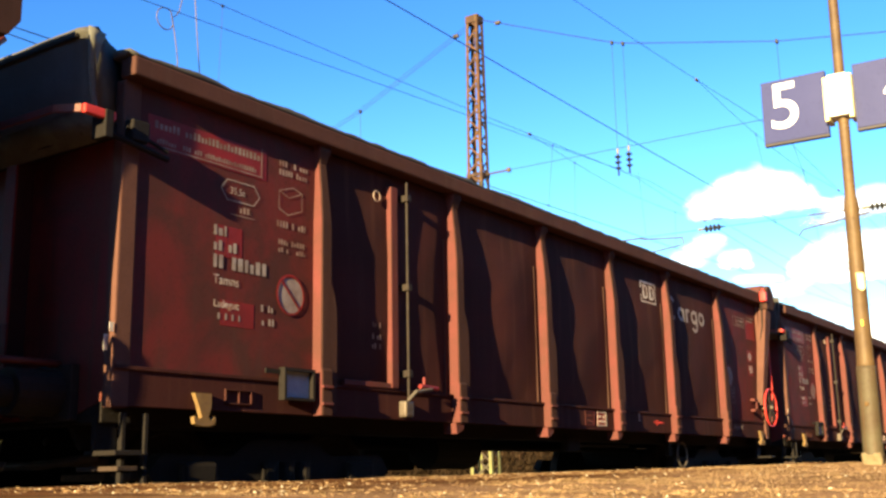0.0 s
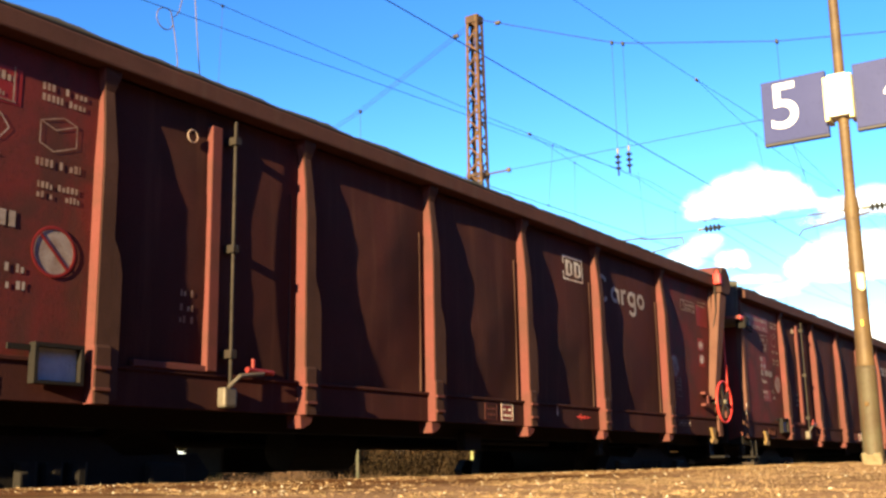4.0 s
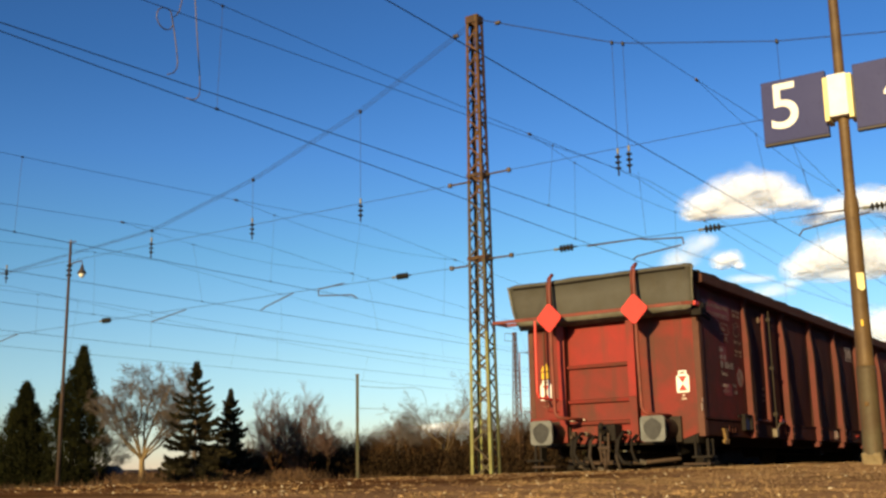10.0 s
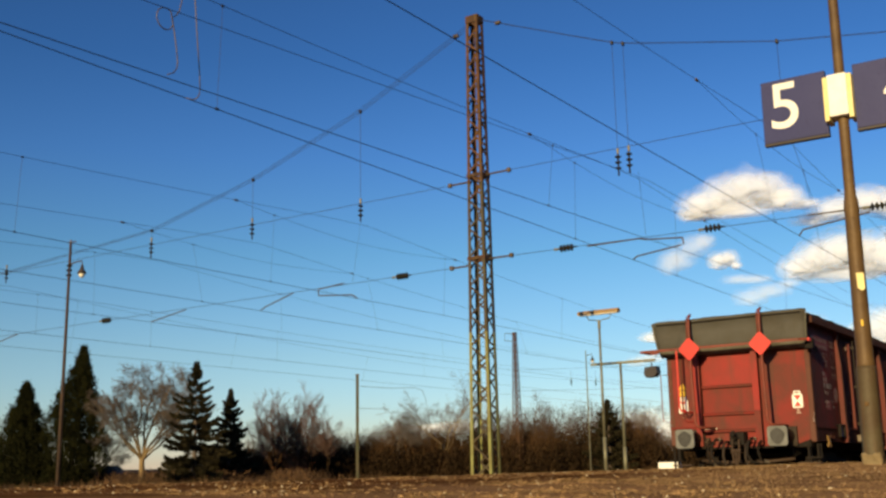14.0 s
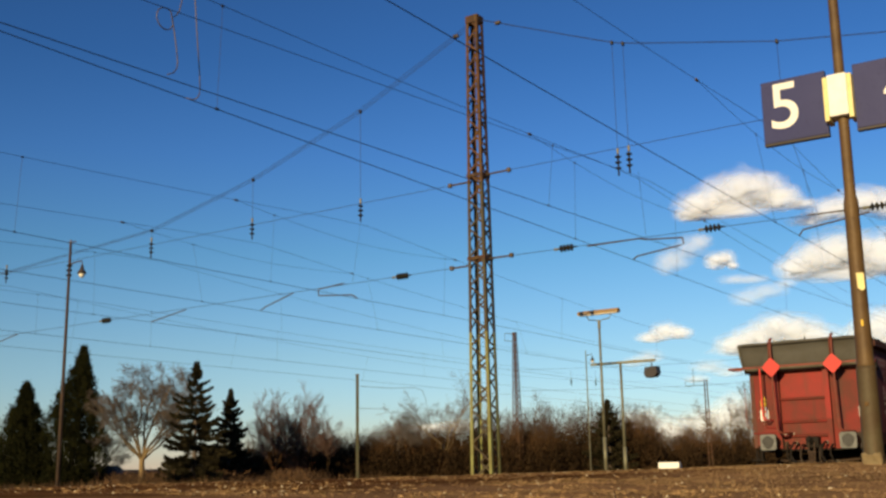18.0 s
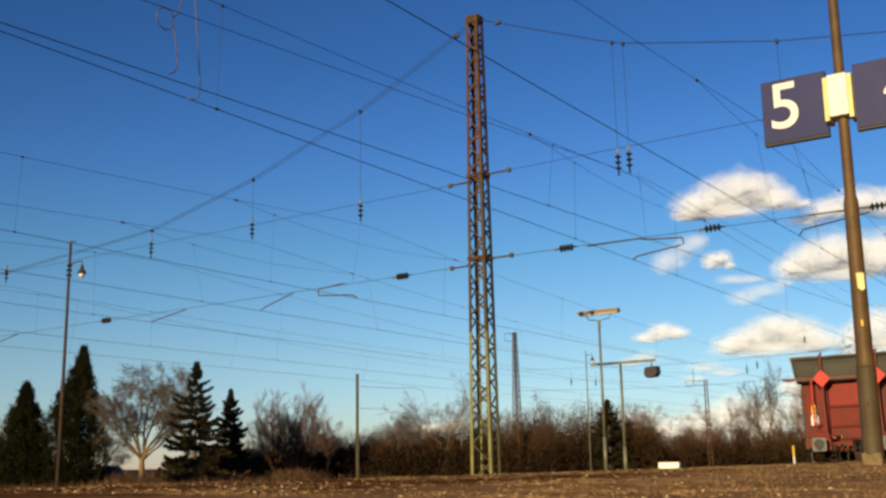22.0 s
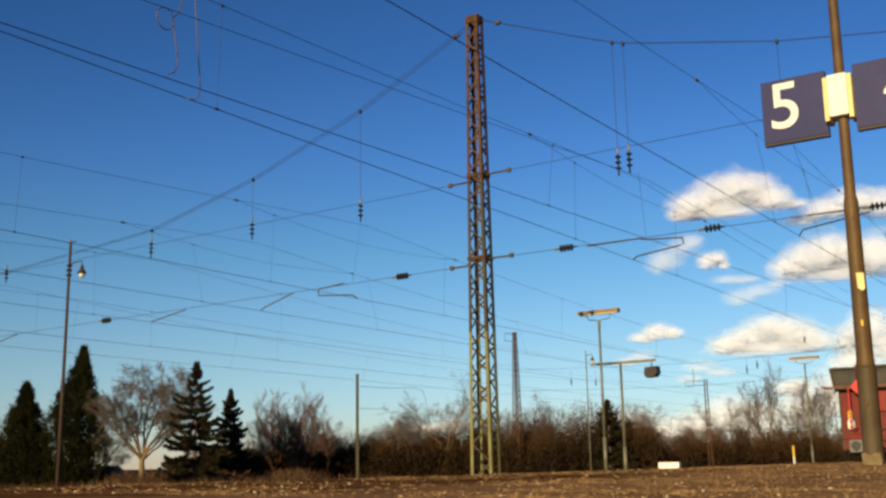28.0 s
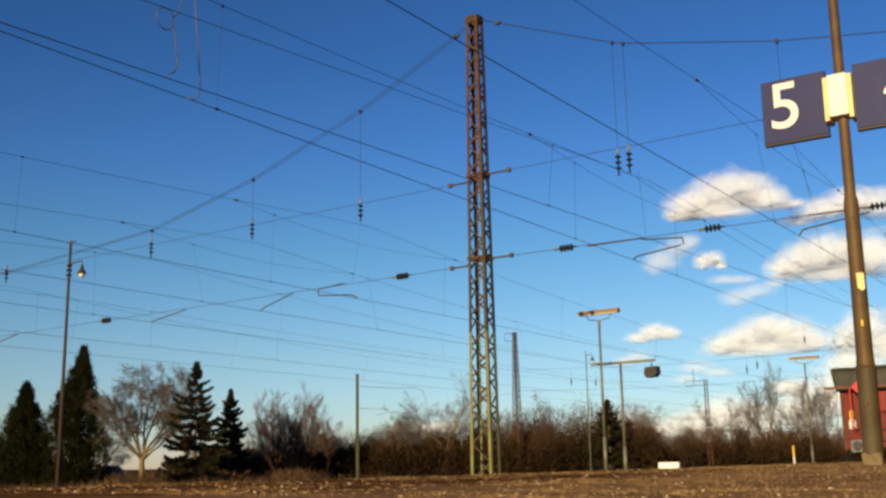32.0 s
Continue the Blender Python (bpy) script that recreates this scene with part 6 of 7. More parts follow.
build_jumpers()
FAR_HANG = ((-43.89, 8.2), (-41.5, 8.0), (-28.05, 8.2), (-27.2, 8.5), (-23.3, 10.2))
build_far_span()

# ---- lamps and small things of the other platform ----


def build_tube_lamp(x, y, top, group="platform lamps"):
    p = thing("platform_lamp", "slim post lamp with a long ochre tube hood", "platform lamp", group, pose(x, y, 0.36))
    bm = bmesh.new()
    tube(bm, [(0, 0, 0), (0, 0, 1.2)], 0.06, 10)
    tube(bm, [(0, 0, 1.2), (0, 0, top - 0.6)], 0.046, 10, 0.036)
    part("post", bm, GALV, p, smooth=True)
    bm = bmesh.new()
    tube(bm, [(0, 0, top - 0.68), (0, 0, top - 0.40)], 0.05, 10)
    tube(bm, [(-0.45, 0, top - 0.20), (-0.38, 0, top - 0.36), (0, 0, top - 0.42), (0.38, 0, top - 0.36), (0.45, 0, top - 0.20)], 0.018, 6)
    part("bracket", bm, GALV, p, "thin lamp bracket")
    bm = bmesh.new()
    prism(bm, [(-0.10, top - 0.185), (0.10, top - 0.185), (0.12, top - 0.13), (0.05, top - 0.06), (-0.05, top - 0.06), (-0.12, top - 0.13)], "x", -0.74, 0.74)
    hood = part("hood", bm, LAMPTUBE, p, "long ochre lamp hood")
    bm = bmesh.new()
    prism(bm, [(-0.08, top - 0.215), (0.08, top - 0.215), (0.09, top - 0.187), (-0.09, top - 0.187)], "x", -0.70, 0.70)
    part("diffuser", bm, GLASS, hood)


build_tube_lamp(-15.5, 31.9, 5.45)
build_tube_lamp(-15.5, 55.6, 5.75)


def build_gantry():
    p = thing("speaker_post", "pale post with a cross beam and a hanging black speaker", "loudspeaker post", m=pose(-15.5, 33.4, 0.36))
    bm = bmesh.new()
    tube(bm, [(0, 0, 0), (0, 0, 0.9)], 0.065, 10)
    tube(bm, [(0, 0, 0.9), (0, 0, 3.75)], 0.048, 10, 0.042)
    part("post", bm, GALV, p, smooth=True)
    bm = bmesh.new()
    box(bm, -1.12, 1.28, -0.04, 0.04, 3.70, 3.785, 0.01)
    part("beam", bm, GALV, p, "pale horizontal beam")
    bm = bmesh.new()
    tube(bm, [(1.14, 0, 3.68), (1.14, 0, 3.50)], 0.02, 6)
    prism(bm, [(0.95, 3.50), (1.36, 3.53), (1.38, 3.30), (1.28, 3.18), (0.99, 3.16), (0.91, 3.27)], "y", -0.17, 0.17)
    part("speaker", bm, BLACKBOX, p, "black speaker housing")


build_gantry()


def build_yard_lamp(x, y, top, label, wood=True):
    p = thing("yard_lamp", label, "yard lamp", "yard lamps", pose(x, y, -0.35))
    bm = bmesh.new()
    tube(bm, [(0, 0, 0), (0, 0, top * 0.5), (0, 0, top)], 0.072 if wood else 0.05, 10, 0.045 if wood else 0.035)
    part("post", bm, IRON if wood else GALV, p, "brown post" if wood else "", smooth=True)
    u = Vector((math.cos(HEADING), math.sin(HEADING), 0))
    if wood:
        bm = bmesh.new()
        tube(bm, [(0, 0, top), (0, 0, top + 0.12)], 0.03, 6)
        tube(bm, [u * -0.12 + Vector((0, 0, top + 0.02)), u * 0.2 + Vector((0, 0, top + 0.06))], 0.02, 6)
        part("pole_cap", bm, FITTING, p)
        top -= 0.42
    bm = bmesh.new()
    tube(bm, [Vector((0, 0, top - 0.38)), u * 0.18 + Vector((0, 0, top - 0.30)), u * 0.44 + Vector((0, 0, top - 0.24)), u * 0.46 + Vector((0, 0, top - 0.42))], 0.025, 6)
    part("arm", bm, FITTING, p)
    bm = bmesh.new()
    prof = [(top - 0.40, 0.04), (top - 0.55, 0.075), (top - 0.66, 0.15), (top - 0.72, 0.16)]
    c = u * 0.46
    loft(bm, [[(c.x + r * math.cos(q), c.y + r * math.sin(q), z) for q in [2 * math.pi * i / 16 for i in range(16)]] for z, r in prof])
    head = part("lamp_head", bm, BLACKBOX, p, "dark bell lamp head", smooth=True)
    bm = bmesh.new()
    prof = [(top - 0.715, 0.11), (top - 0.79, 0.10), (top - 0.86, 0.05)]
    loft(bm, [[(c.x + r * math.cos(q), c.y + r * math.sin(q), z) for q in [2 * math.pi * i / 16 for i in range(16)]] for z, r in prof])
    part("globe", bm, GLASS, head, "glossy glass globe", smooth=True)
    if wood:
        for z in (top - 0.45, top - 0.62, top - 0.80):
            bm = bmesh.new()
            tube(bm, [(0, 0, z), (0, 0, z + 0.06)], 0.10, 10)
            part("collar", bm, UNDER, p)


build_yard_lamp(-32.4, 23.5, 9.3, "tall brown yard lamp with a bell-shaped head")
build_yard_lamp(-34.6, 68.8, 9.3, "distant pale yard lamp with a small bell head", False)


def build_small():
    c = thing("concrete_block", "white painted concrete block lying on the platform edge", "concrete block", m=pose(-14.6, 35.0, 0.36, 0, 0, 12))
    bm = bmesh.new()
    box(bm, -0.36, 0.36, -0.2, 0.2, 0, 0.38, 0.03)
    part("block", bm, WHITE, c)
    bm = bmesh.new()
    box(bm, -0.30, 0.30, -0.208, -0.2, 0.04, 0.10)
    part("stain", bm, CONCRETE, c, "dull stained base strip")
    m = thing("marker_post", "short yellow and white marker post", "marker post", m=pose(-13.6, 46.0, 0.36))
    bm = bmesh.new()
    tube(bm, [(0, 0, 0), (0, 0, 0.55)], 0.045, 10)
    part("foot", bm, WHITE, m)
    bm = bmesh.new()
    tube(bm, [(0, 0, 0.55), (0, 0, 1.02)], 0.048, 10)
    part("cap", bm, YELLOW, m, "yellow top")


build_small()

# ---- trees, thicket and buildings beyond the yard ----


def build_thuja(x, y, h, w, seed, label, lean=(0.0, 0.0)):
    """A dense conical evergreen with a thin leading shoot and a billowing outline."""
    rs = np.random.RandomState(seed)
    p = thing("conifer", label, "tree", "conifers behind the yard", pose(x, y, -0.35))
    bm = bmesh.new()
    tube(bm, [(0, 0, 0), (lean[0] * 0.5, lean[1] * 0.5, h * 0.5), (lean[0], lean[1], h * 0.97)], 0.20, 8, 0.02)
    part("trunk", bm, HEDGEDARK, p, "dark brown trunk")
    # upswept sprays in clumps, so that the outline is lobed and light falls between them
    m, per = 400, 125
    n = m * per
    ct = rs.rand(m) ** 1.15
    ca = rs.rand(m) * 2 * math.pi
    prof = lambda t: np.interp(t, [0, 0.05, 0.2, 0.4, 0.55, 0.68, 0.78, 0.87, 0.94, 1.0], [0.80, 0.93, 1.0, 0.93, 0.80, 0.60, 0.40, 0.22, 0.11, 0.03])
    cr = w * prof(ct) * rs.uniform(0.50, 1.16, m)
    size = (0.20 + 0.34 * (1 - ct)) * rs.uniform(0.7, 1.35, m)
    k = np.repeat(np.arange(m), per)
    off = rs.normal(0, 1, (n, 3)) * np.array([0.42, 0.42, 0.62]) * size[k][:, None]
    base = np.stack([np.cos(ca[k]) * cr[k] + lean[0] * ct[k], np.sin(ca[k]) * cr[k] + lean[1] * ct[k], h * ct[k] * 0.965], axis=1) + off
    base[:, 2] = np.clip(base[:, 2], 0.02, h)
    out = unit(np.stack([np.cos(ca[k]), np.sin(ca[k]), rs.uniform(0.3, 1.9, n)], axis=1) + rs.normal(0, 0.4, (n, 3)))
    out *= (rs.uniform(0.12, 0.30, n) * (1.1 - 0.5 * ct[k]))[:, None]
    # the dark inside
    q = 9000
    t, a = rs.rand(q) ** 1.2, rs.rand(q) * 2 * math.pi
    r = w * prof(t) * 0.72 * np.sqrt(rs.rand(q))
    base = np.concatenate([base, np.stack([np.cos(a) * r + lean[0] * t, np.sin(a) * r + lean[1] * t, h * t * 0.95], axis=1)])
    out = np.concatenate([out, unit(rs.normal(0, 1, (q, 3))) * 0.34])
    n += q
    flock("crown", leaflets(rs, base, out, rs.uniform(0.018, 0.05, n)), 4, NEEDLE, p, "ragged crown of dark scaly foliage")
    return p


def build_spruce(x, y, h, w, seed, label, droop=0.35, fullness=1.0, mat=None):
    """Whorls of boughs, each with hanging twigs, with gaps between the tiers."""
    rs = np.random.RandomState(seed)
    p = thing("conifer", label, "tree", "conifers behind the yard", pose(x, y, -0.35))
    bm = bmesh.new()
    tube(bm, [(0, 0, 0), (0.04, 0, h * 0.4), (0, 0.03, h * 0.75), (0, 0, h)], 0.17, 8, 0.015)
    part("trunk", bm, TWIG, p, "brown trunk")
    bases, outs, wids = [], [], []
    z = h * 0.07
    while z < h * 0.985:
        t = z / h
        reach0 = w * np.interp(t, [0, 0.08, 0.25, 0.5, 0.75, 0.9, 1.0], [0.8, 0.97, 1.0, 0.72, 0.40, 0.13, 0.01])
        boughs = rs.randint(6, 9)
        turn = rs.rand() * 6.28
        for j in range(boughs):
            a = turn + 6.283 * j / boughs + rs.normal(0, 0.18)
            reach = reach0 * rs.uniform(0.50, 1.25)
            rise = (0.16 + 0.75 * max(0, t - 0.3)) * reach
            drop = droop * rs.uniform(0.6, 1.5) * reach * (1 - 0.6 * t)
            zb = z + rs.normal(0, 0.032) * h * (1 - t)
            us = np.linspace(0, 1, 7)
            line = np.stack([np.cos(a) * reach * us, np.sin(a) * reach * us, zb + rise * us - drop * us * (1.35 - 0.75 * us ** 2.5) * 1.2], axis=1)
            r0 = 0.012 + 0.012 * reach
            bm = bmesh.new()
            tube(bm, [Vector(q) for q in line[::2]], r0, 4, 0.005)
            part("bough", bm, TWIG, p)
            m = int((50 + 210 * reach) * fullness)
            u = 0.12 + 0.90 * rs.rand(m) ** 0.8
            c = np.stack([np.interp(u, us, line[:, k]) for k in range(3)], axis=1)
            swing = rs.uniform(-1.25, 1.25, m)
            d = np.stack([np.cos(a + swing), np.sin(a + swing), rs.uniform(-1.3, 0.75, m)], axis=1)
            bases.append(c + rs.normal(0, 0.03, (m, 3)))
            outs.append(unit(d) * (rs.uniform(0.14, 0.44, m) * (1.15 - 0.85 * t ** 1.5) * (1.15 - 0.4 * u))[:, None])
            wids.append(rs.uniform(0.018, 0.05, m))
        z += h * (rs.uniform(0.034, 0.062) if z < h * 0.8 else 0.022)
    flock("crown", leaflets(rs, np.concatenate(bases), np.concatenate(outs), np.concatenate(wids)), 4, mat or NEEDLE2, p, "tiers of dark drooping needle twigs")
    return p


def sprout(rs, segs, p, d, length, r, level, spread, lift):
    """One limb with side shoots all along it; deeper levels are finer."""
    n = (3, 5, 6, 6, 7)[level]
    step = length / n
    for i in range(n):
        d = d + rs.normal(0, 0.13 + 0.03 * (4 - level), 3) + np.array([0, 0, lift * 0.22])
        d = d / np.linalg.norm(d)
        q = p + d * step
        r1 = max(0.006, r * (1 - 0.80 / n))
        segs[level].append((*p, *q, r, r1))
        p, r = q, r1
        u = (i + 1) / n
        if level > 0 and u > (0.30 if level > 2 else 0.15):
            for k in range(1 if rs.rand() < (0.5 if level > 2 else 0.25) else 2):
                side = np.cross(d, rs.normal(size=3))
                side /= np.linalg.norm(side)
                nd = d * rs.uniform(0.45, 0.9) + side * spread * rs.uniform(0.7, 1.25) + np.array([0, 0, lift * 0.3])
                sprout(rs, segs, p, nd / np.linalg.norm(nd), length * rs.uniform(0.38, 0.62) * (1.08 - 0.35 * u), r * rs.uniform(0.45, 0.7), level - 1, spread, lift)


def build_bare_tree(x, y, h, seed, label, stem=0.18, spread=0.85, lift=0.1, fork=0.26, limbs=(), reach=0.5, mat=None, levels=3, bark=None):
    """A leafless tree: trunk, main limbs given as (azimuth, slope, share of the height), and a haze of fine twigs."""
    rs = np.random.RandomState(seed)
    p = thing("bare_tree", label, "tree", "bare trees behind the yard", pose(x, y, -0.35))
    segs = [[] for _ in range(5)]
    hh = h * fork
    bm = bmesh.new()
    tube(bm, [(0, 0, 0), (0.05, 0.02, hh * 0.4), (-0.02, 0.03, hh * 0.75), (0, 0, hh)], stem * 1.15, 9, stem * 0.85)
    part("trunk", bm, bark or BARK, p, "pale bare trunk", smooth=True)
    for az, slope, share in limbs:
        d = np.array([math.cos(az) * math.cos(slope), math.sin(az) * math.cos(slope), math.sin(slope)])
        sprout(rs, segs, np.array([0, 0, hh * rs.uniform(0.86, 1.0)]), d, h * share, stem * 0.46 * (0.6 + 0.8 * share), levels, spread, lift)
    for k, seg in enumerate(segs):
        if k >= levels and seg:
            for q, s in zip(range(len(limbs)), np.array_split(np.asarray(seg), max(1, len(limbs)))):
                flock("limb", sticks(s, 5), 4, bark or BARK, p)
    fine = [sticks(segs[k], 3) for k in range(levels) if segs[k]]
    flock("crown", np.concatenate(fine), 4, mat or TWIG, p, "airy crown of fine bare twigs")
    return p


ROUND = ((2.9, 0.75, 0.52), (4.0, 0.95, 0.52), (0.6, 1.25, 0.62), (5.3, 0.85, 0.5), (1.9, 0.95, 0.5))
UPRIGHT = ((0.4, 1.25, 0.62), (2.2, 1.15, 0.55), (3.9, 1.2, 0.58), (5.4, 1.05, 0.5))
build_thuja(-71.1, 48.4, 8.3, 1.75, 21, "dense dark conifer behind the yard")
build_thuja(-68.1, 50.4, 10.9, 2.05, 22, "tall dense dark conifer with a thin leading shoot", (0.5, 0.35))
# the broad tree forks low: one long limb reaches out, the leader forks again
build_bare_tree(-65.3, 54.7, 9.6, 31, "broad bare tree with a pale forked trunk", 0.22, 0.9, 0.06, 0.25,
                ((3.75, 0.92, 0.56), (0.6, 1.35, 0.62), (0.4, 0.98, 0.54), (2.6, 1.15, 0.58), (5.2, 1.1, 0.56), (4.2, 0.6, 0.44), (0.9, 0.7, 0.42), (3.4, 1.3, 0.64), (1.6, 1.2, 0.6)), levels=4)
build_spruce(-59.9, 55.0, 9.5, 2.45, 23, "open spruce with drooping boughs and gaps between tiers", 0.36, 1.35)
build_spruce(-61.3, 59.9, 7.7, 1.75, 24, "smaller brownish spruce beside a larger one", 0.25, 1.7)
build_bare_tree(-71.2, 55.6, 6.4, 42, "low bare tree beside a dark conifer", 0.12, 0.9, 0.05, 0.2, ROUND)
build_bare_tree(-75.7, 50.1, 6.6, 41, "bare tree between conifers", 0.12, 0.8, 0.1, 0.2, ROUND)
build_bare_tree(-63.9, 67.8, 8.0, 32, "bare tree with fine reddish twigs", 0.13, 0.5, 0.45, 0.15, UPRIGHT + ROUND, mat=TWIGRED, bark=HEDGE)
build_bare_tree(-61.4, 69.5, 8.3, 33, "narrow bare tree with ivy-dark stems", 0.13, 0.4, 0.6, 0.15, UPRIGHT, mat=TWIGRED, bark=HEDGEDARK)
build_bare_tree(-62.2, 68.9, 7.2, 43, "slim bare tree with dark stems", 0.12, 0.4, 0.6, 0.15, UPRIGHT, mat=TWIGRED, bark=HEDGEDARK)
build_bare_tree(-60.2, 70.3, 6.0, 44, "small bare tree above the thicket", 0.09, 0.6, 0.4, 0.2, UPRIGHT, mat=TWIGRED, bark=HEDGEDARK)
build_bare_tree(-55.2, 81.0, 9.7, 34, "bare tree rising from the thicket", 0.16, 0.8, 0.12, 0.3, ROUND)
build_bare_tree(-58.2, 78.9, 7.4, 35, "low bare tree in the thicket", 0.11, 0.8, 0.12, 0.25, ROUND, bark=HEDGE)
build_bare_tree(-50.2, 86.9, 8.0, 45, "bare tree half hidden in the thicket", 0.12, 0.8, 0.12, 0.3, ROUND)
build_spruce(-42.1, 87.5, 7.2, 2.1, 25, "small pointed spruce in the thicket", 0.1, 0.8)
build_bare_tree(-44.5, 100.4, 6.8, 39, "small airy bare tree behind the thicket", 0.10, 0.7, 0.15, 0.3, ROUND)
build_bare_tree(-38.9, 104.2, 6.3, 40, "low bare tree behind the thicket", 0.10, 0.8, 0.15, 0.25, ROUND)
build_bare_tree(-36.6, 104.0, 8.2, 36, "bare tree with limbs fanning upwards", 0.16, 0.5, 0.25, 0.16, ((2.9, 0.95, 0.62), (3.4, 1.2, 0.66), (0.3, 1.2, 0.6), (5.0, 1.3, 0.6)))
build_bare_tree(-34.1, 107.4, 9.5, 37, "tall bare tree with upright limbs", 0.17, 0.5, 0.3, 0.3, UPRIGHT + ((3.0, 0.95, 0.45),))
build_bare_tree(-32.3, 108.7, 6.4, 38, "brown bare tree beside the line", 0.11, 0.7, 0.15, 0.25, ROUND)
build_bare_tree(-30.7, 109.8, 9.0, 47, "narrow bare tree behind a lamp post", 0.10, 0.35, 0.5, 0.3, UPRIGHT)
build_bare_tree(-29.8, 110.5, 8.4, 48, "narrow upright bare tree beside the line", 0.10, 0.35, 0.5, 0.3, UPRIGHT)
build_bare_tree(-29.0, 109.5, 6.4, 46, "brown bare tree behind the last mast", 0.11, 0.7, 0.15, 0.25, ROUND)


def build_thicket():
    """A long winter thicket: clumps of fine upright twigs over a tangle darkened as shade."""
    rs = np.random.RandomState(77)
    a, b = np.array([-74.0, 70.6]), np.array([-18.0, 108.7])

    def crest(s):
        return np.interp(s, [0, 0.08, 0.17, 0.24, 0.29, 0.34, 0.42, 0.50, 0.58, 0.61, 0.7, 0.8, 1.0], [4.5, 4.7, 4.9, 5.2, 5.6, 6.3, 6.6, 7.3, 6.9, 5.0, 4.6, 4.9, 4.9])
    bushes = 420
    s = rs.rand(bushes)
    centre = a + (b - a) * s[:, None] + rs.normal(0, 1, (bushes, 2)) * np.array([1.6, 1.6])
    top = crest(s) * rs.uniform(0.68, 1.08, bushes)
    rad = rs.uniform(0.9, 1.9, bushes)
    # lower twigs take a darker brown: the thicket's inner shade put into colour
    for count, low, wide, long, mat, label in ((270000, 0.0, 0.014, 0.62, HEDGE, "brown twiggy winter thicket beyond the yard"), (130000, -0.3, 0.06, 0.5, HEDGEDARK, "tangled foot of a winter thicket, painted dark as shade")):
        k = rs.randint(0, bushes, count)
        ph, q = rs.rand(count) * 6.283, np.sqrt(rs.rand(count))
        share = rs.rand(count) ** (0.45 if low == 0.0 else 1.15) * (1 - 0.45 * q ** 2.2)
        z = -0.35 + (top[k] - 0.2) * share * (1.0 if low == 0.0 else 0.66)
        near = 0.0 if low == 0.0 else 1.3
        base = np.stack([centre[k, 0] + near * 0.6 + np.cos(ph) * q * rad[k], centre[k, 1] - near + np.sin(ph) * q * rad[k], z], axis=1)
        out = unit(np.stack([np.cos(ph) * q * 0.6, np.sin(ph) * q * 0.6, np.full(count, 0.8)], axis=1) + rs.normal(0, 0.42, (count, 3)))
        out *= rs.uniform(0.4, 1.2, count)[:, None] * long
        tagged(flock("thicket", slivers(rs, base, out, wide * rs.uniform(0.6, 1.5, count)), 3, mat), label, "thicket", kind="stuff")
    # low reddish scrub in front of the sheds
    n = 9000
    s = rs.rand(n)
    base = np.stack([-64.0 + 8 * s + rs.normal(0, 1.0, n), 50.0 + 14 * s + rs.normal(0, 1.0, n), -0.35 + 1.3 * rs.rand(n) ** 1.2 * (0.35 + 0.65 * np.sin(s * 9) ** 2)], axis=1)
    out = unit(rs.normal(0, 0.5, (n, 3)) + np.array([0, 0, 0.7])) * rs.uniform(0.2, 0.6, n)[:, None]
    tagged(flock("scrub", slivers(rs, base, out, rs.uniform(0.012, 0.03, n)), 3, WEED), "low reddish-brown scrub in front of the sheds", "scrub", kind="stuff")
    # beech leaves that kept their copper colour
    n = 2600
    base = np.stack([rs.normal(-62.2, 0.55, n), rs.normal(68.6, 0.55, n), 0.2 + np.abs(rs.normal(0.9, 0.9, n))], axis=1)
    tagged(flock("beech_shrub", leaflets(rs, base, unit(rs.normal(size=(n, 3))) * 0.11, np.full(n, 0.03)), 4, RUSTLEAF), "copper-coloured leaves on a low shrub", "shrub")
    # dry growth between the tracks and the trees
    n = 26000
    s = rs.rand(n)
    base = np.stack([-58 + 40 * s + rs.normal(0, 1.5, n), 37 + 54 * s + rs.normal(0, 3, n), np.full(n, -0.35)], axis=1)
    out = unit(rs.normal(0, 0.25, (n, 3)) + np.array([0, 0, 1.0])) * (rs.uniform(0.3, 0.95, n) * (0.75 + 0.35 * np.sin(s * 41) + 0.2 * np.sin(s * 97)))[:, None]
    tagged(flock("tall_weeds", slivers(rs, base, out, rs.uniform(0.008, 0.022, n)), 3, WEED), "dry brown weeds along the yard", "weeds", kind="stuff")


build_thicket()


def build_buildings():
    for x, y, w, d, h, roof, turn, label in ((-74.0, 58.5, 2.2, 2.6, 1.25, 0.75, 34, "small dark shed with a hipped roof"), (-80.5, 56.5, 4.5, 9.0, 1.5, 0.3, 124, "long dark shed under the conifers"), (-75.5, 63.4, 3.5, 6.0, 1.35, 0.3, 124, "dark garden shed behind the bare tree")):
        p = thing("shed", label, "shed", "", pose(x, y, -0.35, 0, 0, turn))
        bm = bmesh.new()
        box(bm, -w / 2, w / 2, -d / 2, d / 2, 0, h)
        part("wall", bm, SHED, p)
        bm = bmesh.new()
        k = 0.28
        loft(bm, [[(-w / 2 - 0.15, -d / 2 - 0.15, h), (w / 2 + 0.15, -d / 2 - 0.15, h), (w / 2 + 0.15, d / 2 + 0.15, h), (-w / 2 - 0.15, d / 2 + 0.15, h)],
                  [(-w * k, -d * k, h + roof), (w * k, -d * k, h + roof), (w * k, d * k, h + roof), (-w * k, d * k, h + roof)]])
        part("roof", bm, SHED, p, "dark felt roof")
    p = thing("house", "pale low house wall glimpsed behind the conifers", "house", "", pose(-90.0, 54.0, -0.35, 0, 0, 34))
    bm = bmesh.new()
    box(bm, -7, 7, -3, 3, 0, 1.9)
    part("wall", bm, FARWALL, p)
    bm = bmesh.new()
    box(bm, -7.2, 7.2, -3.2, 3.2, 1.9, 2.1)
    part("roof", bm, SHED, p)


